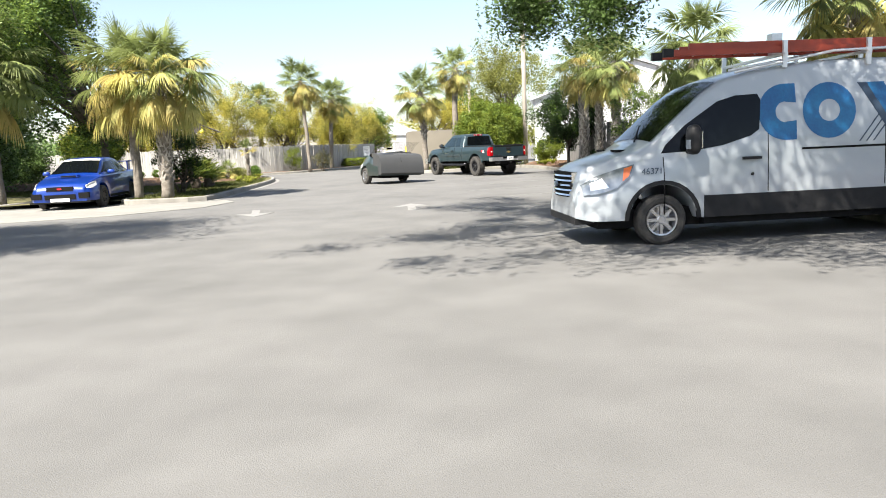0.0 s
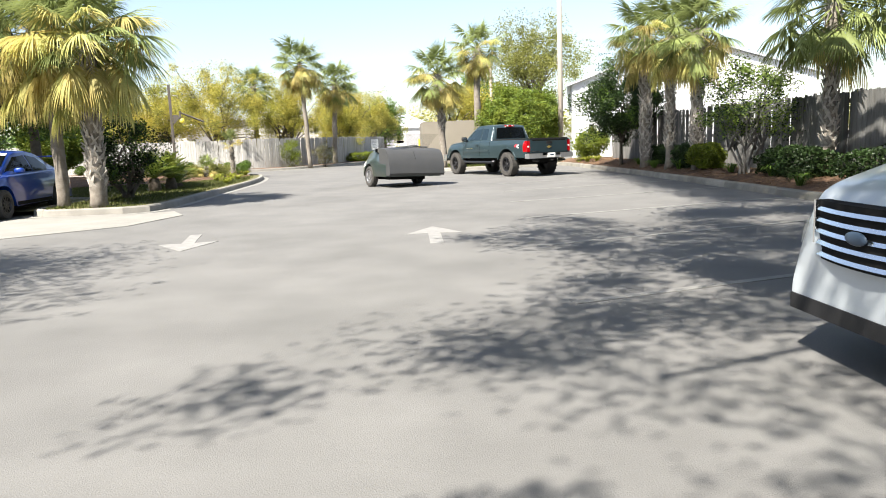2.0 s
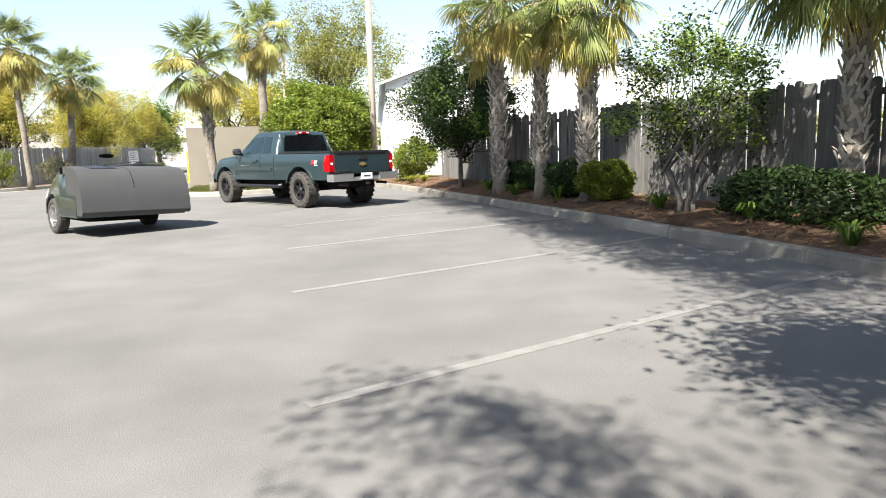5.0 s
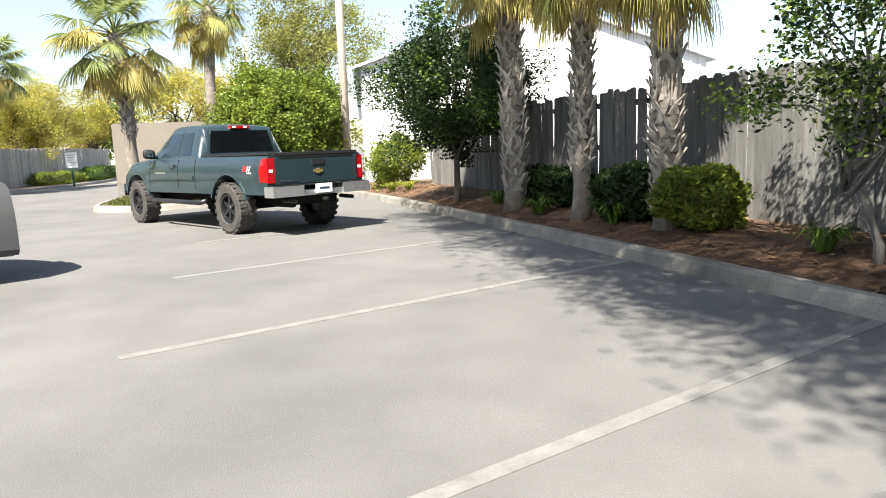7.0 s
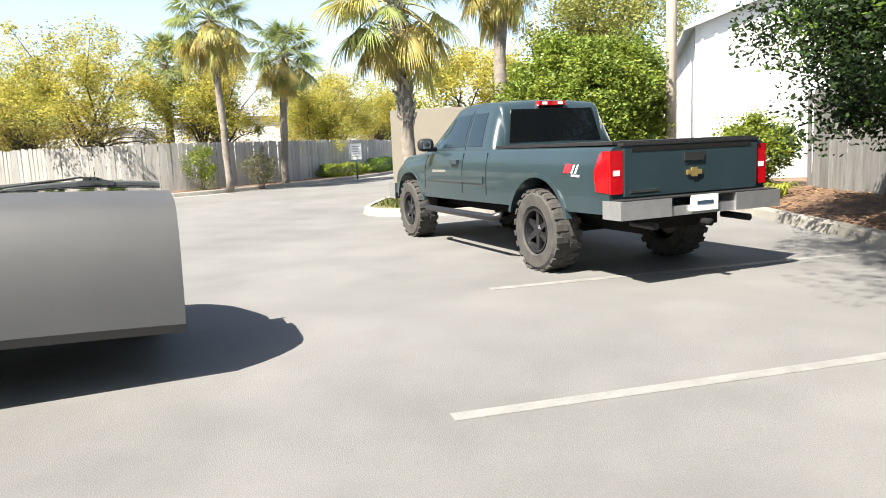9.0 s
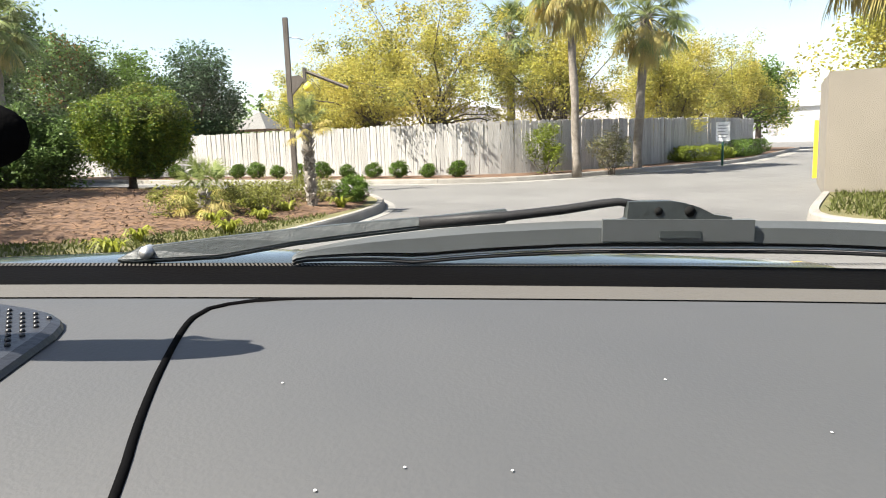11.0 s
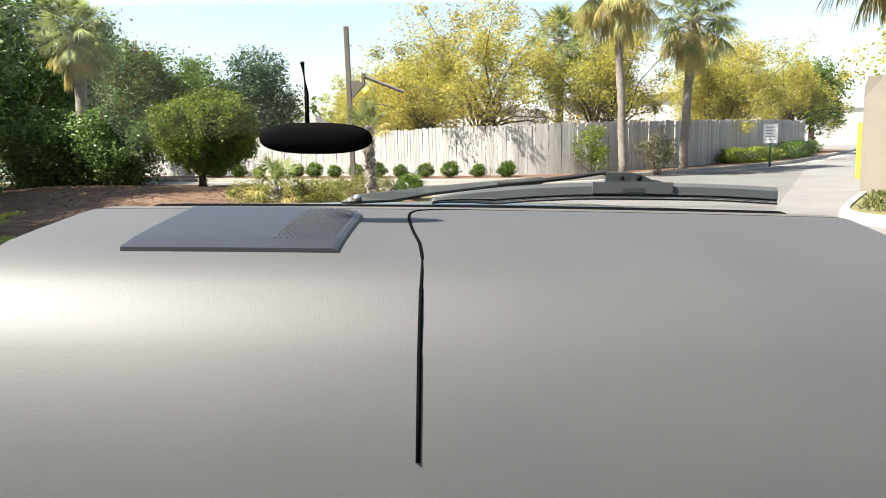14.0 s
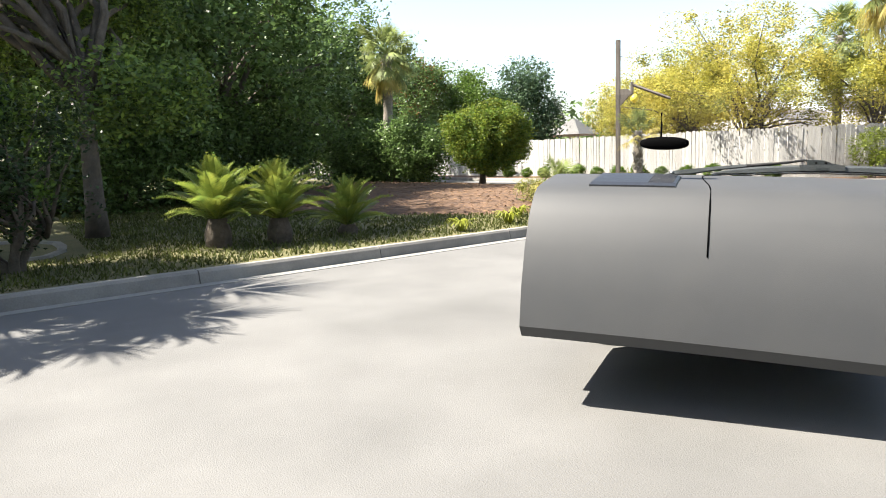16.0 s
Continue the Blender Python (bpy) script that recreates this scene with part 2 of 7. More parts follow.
dark_glass = glass_material("dark_glass", (0.003, 0.004, 0.005))
blue_glass = glass_material("blue_glass", (0.012, 0.022, 0.03))
clear_glass = glass_material("clear_glass", (1, 1, 1), 0.02, clear=0.93)
dash_skin = material("dash_skin", (0.0374, 0.0391, 0.0416), 0.6, 0.06, 3.0, 260.0, 0.05, local=True, tint=(0.0459, 0.0467, 0.0476))
dash_edge = material("dash_edge", (0.063, 0.0583, 0.0504), 0.6, 0.06, 3.0, 260.0, 0.1, local=True)
dash_black = material("dash_black", (0.002, 0.002, 0.0022), 0.8, 0.1, 3.0, 160.0, 0.1, local=True, specular=0.02)
mat_rubber = material("mat_rubber", (0.014, 0.015, 0.018), 0.4, 0.1, 6.0, 160.0, 0.1, local=True)
hood_paint = material("hood_paint", (0.0525, 0.0713, 0.0713), 0.3, 0.05, 2.0, 200.0, 0.0, metal=0.5, coat=0.9, local=True)
wiper_grey = material("wiper_grey", (0.03, 0.036, 0.037), 0.4, 0.2, 30.0, 160.0, 0.1, local=True)
wiper_rubber = material("wiper_rubber", (0.062, 0.068, 0.07), 0.3, 0.1, 6.0, 120.0, 0.05, local=True)


# ---- mesh helpers ----
def mesh_object(name, verts, faces, mat, parent=None, smooth=False, label=""):
    me = bpy.data.meshes.new(name)
    me.from_pydata([tuple(v) for v in verts] if not isinstance(verts, np.ndarray) else verts.tolist(), [], faces if not isinstance(faces, np.ndarray) else faces.tolist())
    me.materials.append(mat)
    if smooth:
        me.shade_smooth()
    me.update()
    ob = new(name, me)
    ob.parent = parent
    if label:
        tagged(ob, label)
    return ob


def part(name, bm, mat, parent=None, label="", smooth=False, bevel=0.0):
    """Links a bmesh as one mesh object under a thing or a part."""
    if bevel:
        bmesh.ops.bevel(bm, geom=[e for e in bm.edges if len(e.link_faces) == 2 and e.calc_face_angle(0) > 0.5], offset=bevel, segments=2, affect="EDGES")
    me = bpy.data.meshes.new(name)
    bm.to_mesh(me)
    bm.free()
    me.materials.append(mat)
    if smooth:
        me.shade_smooth()
    ob = new(name, me)
    ob.parent = parent
    if label:
        tagged(ob, label)
    return ob


def thing(name, m, label, category, group="", kind=""):
    ob = new(name)
    ob.empty_display_size = 0.2
    ob.matrix_world = m
    return tagged(ob, label, category, group, kind)


def box(bm, x0, x1, y0, y1, z0, z1):
    v = [bm.verts.new((x, y, z)) for z in (z0, z1) for y in (y0, y1) for x in (x0, x1)]
    for f in ((0, 2, 3, 1), (4, 5, 7, 6), (0, 1, 5, 4), (2, 6, 7, 3), (0, 4, 6, 2), (1, 3, 7, 5)):
        bm.faces.new([v[i] for i in f])
    return v


def boxes(*dims):
    bm = bmesh.new()
    for d in dims:
        box(bm, *d)
    return bm


def tube_data(points, radii, sides=8, caps=True):
    """Verts and faces of a tapered tube along points."""
    pts = [Vector(p) for p in points]
    verts, faces = [], []
    for i, p in enumerate(pts):
        d = (pts[min(i + 1, len(pts) - 1)] - pts[max(i - 1, 0)]).normalized()
        a = d.orthogonal() if abs(d.z) > 0.95 else d.cross(Vector((0, 0, 1)))
        if abs(d.z) > 0.95:
            a = Vector((1, 0, 0)) - d * d.x
        a.normalize()
        b = d.cross(a)
        for k in range(sides):
            w = 2 * math.pi * k / sides
            verts.append(p + (a * math.cos(w) + b * math.sin(w)) * radii[i])
    for i in range(len(pts) - 1):
        for k in range(sides):
            k2 = (k + 1) % sides
            faces.append((i * sides + k, i * sides + k2, (i + 1) * sides + k2, (i + 1) * sides + k))
    if caps:
        faces.append(tuple(range(sides))[::-1])
        faces.append(tuple(range((len(pts) - 1) * sides, len(pts) * sides)))
    return verts, faces


def tube(name, points, radii, mat, parent=None, sides=8, smooth=True, label=""):
    if not isinstance(radii, (list, tuple)):
        radii = [radii] * len(points)
    v, f = tube_data(points, radii, sides)
    return mesh_object(name, v, f, mat, parent, smooth, label)


def merge(*datas):
    verts, faces = [], []
    for v, f in datas:
        o = len(verts)
        verts += list(v)
        faces += [tuple(i + o for i in q) for q in f]
    return verts, faces


def prism(name, outline, z0, z1, mat, parent=None, label=""):
    """A flat slab with that outline."""
    bm = bmesh.new()
    lo = [bm.verts.new((x, y, z0)) for x, y in outline]
    hi = [bm.verts.new((x, y, z1)) for x, y in outline]
    bm.faces.new(hi)
    bm.faces.new(lo[::-1])
    for i in range(len(outline)):
        j = (i + 1) % len(outline)
        bm.faces.new((lo[i], lo[j], hi[j], hi[i]))
    bmesh.ops.recalc_face_normals(bm, faces=bm.faces[:])
    bmesh.ops.triangulate(bm, faces=[f for f in bm.faces if len(f.verts) > 4])
    return part(name, bm, mat, parent, label)


def smooth_line(points, step=0.5):
    """A rounded line through points at even steps."""
    p = np.array(points, float)
    q = np.vstack([2 * p[0] - p[1], p, 2 * p[-1] - p[-2]])
    out = []
    for i in range(1, len(q) - 2):
        a, b, c, d = q[i - 1], q[i], q[i + 1], q[i + 2]
        n = max(2, int(np.linalg.norm(c - b) / step))
        for k in range(n):
            t = k / n
            out.append(0.5 * (2 * b + (c - a) * t + (2 * a - 5 * b + 4 * c - d) * t * t + (3 * b - a - 3 * c + d) * t ** 3))
    out.append(p[-1])
    return np.array(out)


def offset_line(line, d):
    """A line moved d metres to its right."""
    g = np.gradient(line, axis=0)
    g /= np.linalg.norm(g, axis=1)[:, None]
    return line + d * np.stack([g[:, 1], -g[:, 0]], 1)


def at_length(line, s):
    seg = np.r_[0, np.cumsum(np.linalg.norm(np.diff(line, axis=0), axis=1))]
    return np.stack([np.interp(s, seg, line[:, k]) for k in range(line.shape[1])], -1), seg[-1]


def points_in(outline, n, rng):
    """Random places inside an outline."""
    o = np.array(outline)
    lo, hi = o.min(0), o.max(0)
    out = []
    while len(out) < n:
        p = lo + rng.random((n * 2, 2)) * (hi - lo)
        inside = np.zeros(len(p), bool)
        j = len(o) - 1
        for i in range(len(o)):
            a, b = o[i], o[j]
            cross = ((a[1] > p[:, 1]) != (b[1] > p[:, 1])) & (p[:, 0] < (b[0] - a[0]) * (p[:, 1] - a[1]) / (b[1] - a[1] + 1e-12) + a[0])
            inside ^= cross
            j = i
        out += p[inside].tolist()
    return np.array(out[:n])


# ---- ground, roads, kerbs ----
ground = prism("ground", [(-400, -300), (400, -300), (400, 500), (-400, 500)], -0.3, 0.0, asphalt)
tagged(ground, "sun-bleached grey asphalt of a car park and drive", "ground", kind="structure")

RIGHT_KERB = [(5.9, -30), (5.9, 5), (5.8, 14), (5.55, 19.0), (5.36, 22.0), (5.0, 26.3), (4.62, 30.5), (4.1, 35.5), (3.7, 38.6), (3.3, 39.5)]
FAR_KERB = [(-70, 44.5), (-40, 44.7), (-20, 44.9), (-15, 45.1), (-12.6, 45.7), (-10.9, 47.2), (-9.5, 50.0), (-8.3, 53.2), (-7.2, 56.8), (-6.7, 62), (-6.5, 75)]
ISLAND = [(-26, 20.6), (-15.5, 20.9), (-14.4, 21.1), (-13.9, 21.9), (-13.8, 24.4), (-13.3, 25.3), (-11.6, 25.3), (-10.95, 24.6), (-10.75, 22.4), (-10.5, 21.5), (-10.0, 21.15), (-8.6, 21.2), (-7.85, 21.5), (-7.75, 22.6), (-8.0, 25.3), (-8.35, 29.0), (-8.75, 32.6), (-9.3, 35.4), (-9.75, 36.9), (-10.3, 38.2), (-11.6, 39.8), (-13.6, 40.9), (-18, 41.3), (-30, 41.5), (-60, 41.5)]
WALL_BED = [(3.3, 39.3), (1.5, 38.4), (-0.6, 37.4), (-2.0, 37.3), (-2.75, 37.8), (-3.0, 38.7), (-3.05, 41.8)]


def kerb(name, line, label, top=0.15, width=0.16, piece=2.4, closed_side=1, stone=None):
    """Cast kerb stones, set end to end along a line; their face stands on it."""
    line = smooth_line(line, 0.4)
    length = at_length(line, 0)[1]
    base = thing(name, Matrix(), label, "kerb", kind="structure")
    n = max(1, int(length / piece))
    for i in range(n):
        s = np.linspace(i * length / n + 0.006, (i + 1) * length / n - 0.006, 5)
        c = at_length(line, s)[0]
        g = np.gradient(c, axis=0)
        g /= np.linalg.norm(g, axis=1)[:, None]
        r = np.stack([g[:, 1], -g[:, 0]], 1) * closed_side
        verts, faces = [], []
        prof = [(0.0, -0.02), (0.03, top - 0.03), (0.055, top), (width, top), (width, -0.02)]
        for k in range(5):
            for d, z in prof:
                verts.append((c[k, 0] + r[k, 0] * d, c[k, 1] + r[k, 1] * d, z))
        m = len(prof)
        for k in range(4):
            for j in range(m - 1):
                a = (k * m + j, k * m + j + 1, (k + 1) * m + j + 1, (k + 1) * m + j)
                faces.append(a if closed_side < 0 else a[::-1])
        faces.append(tuple(range(m)))
        faces.append(tuple(range(4 * m, 5 * m))[::-1])
        mesh_object("kerb_stone", verts, faces, stone or kerb_concrete, base)
    return base


kerb("kerb_parking", RIGHT_KERB, "stained concrete kerb along the parking bays, darkened for shade", stone=kerb_stained_shaded)
kerb("kerb_fence", FAR_KERB, "pale concrete kerb along the fence bed", closed_side=-1)
kerb("kerb_island", ISLAND[1:], "pale concrete kerb round the planted island", closed_side=-1)
kerb("kerb_wall", WALL_BED, "pale concrete kerb round the grass strip by the wall", piece=1.6)


def strip(name, line, d0, d1, z, mat, label, category):
    line = smooth_line(line, 0.6)
    a, b = offset_line(line, d0), offset_line(line, d1)
    verts = [(*p, z) for p in a] + [(*p, z) for p in b] + [(*p, z - 0.03) for p in a] + [(*p, z - 0.03) for p in b]
    n = len(a)
    faces = []
    for i in range(n - 1):
        faces.append((i, n + i, n + i + 1, i + 1))
        faces.append((2 * n + i, i, i + 1, 2 * n + i + 1))
        faces.append((n + i, 3 * n + i, 3 * n + i + 1, n + i + 1))
    return tagged(mesh_object(name, verts, faces, mat), label, category, kind="structure")


strip("gutter_fence", FAR_KERB, 0.02, 0.55, 0.006, gutter_concrete, "pale concrete gutter beside the kerb", "gutter")
strip("gutter_island", ISLAND[1:], 0.02, 0.2, 0.006, gutter_concrete, "pale concrete gutter beside the island kerb", "gutter")
apron = prism("pavement_apron", [(-26, 14.4), (-12, 15.6), (-8.6, 17.0), (-6.9, 18.6), (-6.6, 20.4), (-7.2, 21.4), (-7.9, 21.0), (-10.6, 20.7), (-26, 20.2)], -0.02, 0.010, gutter_concrete)
tagged(apron, "pale concrete apron in front of the island", "pavement", kind="structure")

# planted beds
right_line = smooth_line(RIGHT_KERB, 0.6)
BANK = ((0.15, 0.12), (0.45, 0.19), (0.8, 0.27), (1.2, 0.3), (1.9, 0.3), (7.0, 0.26))   # metres behind the kerb, height


def bank_height(x, y):
    d = np.min(np.hypot(right_line[:, 0] - x, right_line[:, 1] - y))
    return float(np.interp(d, [q[0] for q in BANK], [q[1] for q in BANK]))


bank_lines = [offset_line(right_line, d) for d, _ in BANK]
bn = len(right_line)
bv = [(*p, z + 0.035 * noise.noise(Vector((p[0], p[1], 0)) * 1.3) * (k > 0)) for k, (ln, (_, z)) in enumerate(zip(bank_lines, BANK)) for p in ln]
bf = [(k * bn + i, (k + 1) * bn + i, (k + 1) * bn + i + 1, k * bn + i + 1) for k in range(len(BANK) - 1) for i in range(bn - 1)]
bed_r = mesh_object("bed_right", bv, bf, mulch, None, True)
tagged(bed_r, "dark brown bark mulch banked up along the wooden fence", "planting bed", kind="structure")
far_line = smooth_line(FAR_KERB, 0.6)
bed_f = prism("bed_fence", [tuple(p) for p in offset_line(far_line, -0.15)] + [(-20, 90), (-70, 90)], -0.02, 0.13, mulch)
tagged(bed_f, "bark mulch bed in front of the weathered fence", "planting bed", kind="structure")
isl_line = offset_line(smooth_line(ISLAND, 0.6), -0.15)


def mound(name, outline, mat, height, inner, step=0.6):
    """A bed whose ground swells gently towards its middle."""
    o = np.array(outline)
    xs, ys = np.arange(o[:, 0].min(), o[:, 0].max() + step, step), np.arange(o[:, 1].min(), o[:, 1].max() + step, step)
    bm = bmesh.new()
    rim = [bm.verts.new((x, y, 0)) for x, y in outline]
    bm.faces.new(rim)
    bmesh.ops.triangulate(bm, faces=bm.faces[:])
    for axis, values in ((0, xs), (1, ys)):
        for v in values:
            co, no = [0, 0, 0], [0, 0, 0]
            co[axis], no[axis] = v, 1
            bmesh.ops.bisect_plane(bm, geom=bm.verts[:] + bm.edges[:] + bm.faces[:], plane_co=co, plane_no=no)
    for v in bm.verts:
        d = np.min(np.hypot(o[:, 0] - v.co.x, o[:, 1] - v.co.y))
        k = min(1, d / inner)
        v.co.z = 0.11 + height * k * k * (3 - 2 * k) + 0.03 * noise.noise(Vector((v.co.x, v.co.y, 0)) * 0.6) * k
    return part(name, bm, mat, None, "", True)


bed_i = mound("bed_island", [tuple(p) for p in isl_line] + [(-60, 20.6)], soil_grass, 0.05, 4.0)
tagged(bed_i, "island bed of thin grass and bare soil", "planting bed", kind="structure")
bed_w = prism("bed_wall", [tuple(p) for p in offset_line(smooth_line(WALL_BED, 0.5), 0.15)] + [(-2.9, 42.0), (3.4, 42.0), (5.0, 46), (9.5, 46), (9.5, 42), (4.4, 40.2)], -0.02, 0.125, soil_grass)
tagged(bed_w, "grass strip by the rendered wall", "planting bed", kind="structure")


def island_height(x, y):
    o = np.array(isl_line)
    d = np.min(np.hypot(o[:, 0] - x, o[:, 1] - y))
    k = min(1, d / 4.0)
    return 0.11 + 0.05 * k * k * (3 - 2 * k)


# mulch laid over the island's bare part
patch = [(-15.5, 30.4), (-12.4, 31.2), (-11.1, 32.6), (-10.6, 34.0), (-10.3, 35.2), (-10.15, 36.2), (-10.45, 37.6), (-11.6, 39.4), (-13.6, 40.5), (-18, 40.9), (-25, 41), (-29, 40.4), (-27, 35), (-21, 31.4)]
bm = bmesh.new()
bm.faces.new([bm.verts.new((x, y, 0)) for x, y in patch])
bmesh.ops.triangulate(bm, faces=bm.faces[:])
for axis, lo, hi in ((0, -29, -10), (1, 30, 41)):
    for v in np.arange(lo, hi, 0.6):
        co, no = [0, 0, 0], [0, 0, 0]
        co[axis], no[axis] = v, 1
        bmesh.ops.bisect_plane(bm, geom=bm.verts[:] + bm.edges[:] + bm.faces[:], plane_co=co, plane_no=no)
pp = smooth_line(patch + patch[:1], 0.3)


def patch_rise(x, y):
    """How far the mulch swells above the bed, from nothing at its edge."""
    d = np.min(np.hypot(pp[:, 0] - x, pp[:, 1] - y))
    return -0.01 + 0.05 * min(1, d / 0.5) + 0.12 * min(1, d / 3.0) + 0.04 * noise.noise(Vector((x, y, 0)) * 0.9) * min(1, d)


for v in bm.verts:
    v.co.z = island_height(v.co.x, v.co.y) + patch_rise(v.co.x, v.co.y)
mulch_i = part("bed_mulch", bm, mulch, None, "", True)
tagged(mulch_i, "red-brown bark mulch mounded on the island", "planting bed", kind="structure")


def chips(name, places, heights, size, mat, label, rng):
    """Loose flat chips strewn over a bed."""
    n = len(places)
    a = rng.random(n) * 2 * math.pi
    l, w = size * (0.5 + rng.random(n)), size * 0.35 * (0.5 + rng.random(n))
    u = np.stack([np.cos(a), np.sin(a), rng.normal(0, 0.13, n)], 1)
    v = np.stack([-np.sin(a), np.cos(a), rng.normal(0, 0.13, n)], 1)
    c = np.column_stack([places, heights + 0.012])
    quad = np.stack([c - u * l[:, None] - v * w[:, None], c + u * l[:, None] - v * w[:, None], c + u * l[:, None] * 0.8 + v * w[:, None], c - u * l[:, None] + v * w[:, None]], 1)
    return tagged(mesh_object(name, quad.reshape(-1, 3), np.arange(4 * n).reshape(-1, 4), mat), label, "mulch", kind="stuff")


rng = np.random.default_rng(4)
pl = points_in([tuple(p) for p in offset_line(smooth_line(RIGHT_KERB[3:], 0.6), 0.2)] + [(6.2, 38), (7.2, 19)], 7000, rng)
chips("bark_chips", pl, np.array([bank_height(x, y) + 0.01 for x, y in pl]), 0.034, mulch_bark, "loose bark chips on the fence bed", rng)
pl = points_in(patch, 20000, rng)
chips("bark_chips", pl, np.array([island_height(x, y) + patch_rise(x, y) + 0.006 for x, y in pl]), 0.034, mulch_bark, "loose bark chips on the island mound", rng)


def grass(name, outline, n, height, mat, label, rng, level, width=0.012):
    """Grass as single bent blades."""
    p = points_in(outline, n, rng)
    z = np.array([level(x, y) for x, y in p])
    a = rng.random(n) * 2 * math.pi
    h = height * (0.5 + rng.random(n))
    lean = rng.normal(0, 0.45, (n, 2)) * h[:, None]
    side = np.stack([np.cos(a), np.sin(a)], 1) * width
    base = np.column_stack([p, z])
    v = np.empty((n, 4, 3))
    v[:, 0], v[:, 1] = base, base
    v[:, 0, :2] -= side
    v[:, 1, :2] += side
    v[:, 2], v[:, 3] = base, base
    v[:, 2, :2] += lean * 0.45 + side * 0.7
    v[:, 2, 2] += h * 0.6
    v[:, 3, :2] += lean
    v[:, 3, 2] += h
    return tagged(mesh_object(name, v.reshape(-1, 3), np.arange(4 * n).reshape(-1, 4), mat), label, "grass", kind="stuff")


grass("grass", [(-10.4, 21.6), (-8.2, 21.6), (-8.4, 25), (-8.8, 29), (-9.1, 32.4), (-9.9, 36), (-10.3, 36.6), (-10.8, 34.2), (-11.3, 32.6), (-12.6, 31.0), (-15.5, 30.2), (-22, 31), (-22, 26.2), (-10.8, 25.7), (-10.55, 23)], 26000, 0.05, grass_blade, "patchy yellow-green grass on the island", rng, island_height)
grass("grass", [(-2.7, 38.5), (-1.9, 37.6), (1.0, 38.5), (3.0, 39.6), (2.5, 41.8), (-2.8, 41.8)], 5000, 0.08, grass_blade, "yellow-green grass strip by the wall", rng, lambda x, y: 0.125)


# paint on the asphalt
def bay_line(x0, y0, x1, y1, w=0.1):
    d = Vector((x1 - x0, y1 - y0)).normalized()
    s = Vector((-d.y, d.x)) * w / 2
    o = [(x0 - s.x, y0 - s.y), (x1 - s.x, y1 - s.y), (x1 + s.x, y1 + s.y), (x0 + s.x, y0 + s.y)]
    return tagged(prism("bay_line", o, -0.01, 0.005, bay_paint), "worn white bay line painted on asphalt", "road marking", "bay lines", "structure")


BAY = Vector((0.93, 0.37))
for y0 in (11.6, 14.7, 17.8, 20.9, 24.0, 27.1, 30.2):
    bay_line(0.2, y0, 5.35 - (y0 - 20) * 0.06, y0 + (5.15 - (y0 - 20) * 0.06) * 0.4)


def arrow(x, y, rz, label):
    shape = [(-0.09, -0.9), (0.09, -0.9), (0.09, 0.15), (0.42, 0.1), (0.0, 0.95), (-0.42, 0.1), (-0.09, 0.15)]
    c, s = math.cos(radians(rz)), math.sin(radians(rz))
    return tagged(prism("road_arrow", [(x + c * a - s * b, y + s * a + c * b) for a, b in shape], -0.01, 0.005, road_paint), label, "road marking", "road arrows", "structure")


arrow(-4.75, 16.1, 195, "white arrow painted on asphalt, pointing back")
arrow(-1.15, 16.1, 5, "white arrow painted on asphalt, pointing ahead")


# ---- plants ----
def fan_frond(name, mat, tilt, droop, fold, seed, segments=40, blade=0.84, stalk=0.95):
    """A costapalmate fan leaf that grows out along +x at that tilt; its stalk and its split blade sag under their weight."""
    r = random.Random(seed)
    d = Vector((math.cos(radians(tilt)), 0, math.sin(radians(tilt))))
    p, pts = Vector((0, 0, 0)), [Vector((0, 0, 0))]
    for k in range(4):
        d = (d + Vector((0, 0, -0.1 * (0.6 + droop)))).normalized()
        p = p + d * stalk / 4
        pts.append(p.copy())
    sv, sf = tube_data(pts, [0.026, 0.02, 0.016, 0.013, 0.01], 4)
    verts, faces = list(sv), list(sf)
    side = Vector((0, 1, 0))
    up = d.cross(side) * -1
    if up.z < 0:
        up = -up
    costa = [p.copy()]
    cd = d.copy()
    for k in range(4):
        cd = (cd + Vector((0, 0, -0.16 * droop))).normalized()
        costa.append(costa[-1] + cd * 0.07)
    for k in range(segments):
        u = (k + 0.5) / segments * 2 - 1
        a = u * radians(122)
        l = blade * (1.0 - 0.3 * abs(u) ** 2) * r.uniform(0.85, 1.08)
        q = costa[int((1 - abs(u)) * 3.99)].copy()
        e = (d * math.cos(a) + side * math.sin(a) - up * abs(math.sin(a)) * fold + up * 0.1).normalized()
        sd = (side * math.cos(a) - d * math.sin(a)).normalized()
        sag = droop * r.uniform(0.75, 1.25)
        o = len(verts)
        for i, w in enumerate((0.007, 0.017, 0.013, 0.007)):
            verts += [q - sd * w, q + sd * w + up * 0.012 * (i > 0)]
            e = (e + Vector((0, 0, -(0.18, 0.34, 0.62, 0.5)[i] * sag))).normalized()
            q = q + e * l * (0.28, 0.27, 0.25, 0.2)[i]
        verts.append(q)
        faces += [(o, o + 1, o + 3, o + 2), (o + 2, o + 3, o + 5, o + 4), (o + 4, o + 5, o + 7, o + 6), (o + 6, o + 7, o + 8)]
    me = bpy.data.meshes.new(name)
    me.from_pydata([tuple(v) for v in verts], [], faces)
    me.materials.append(mat)
    return me


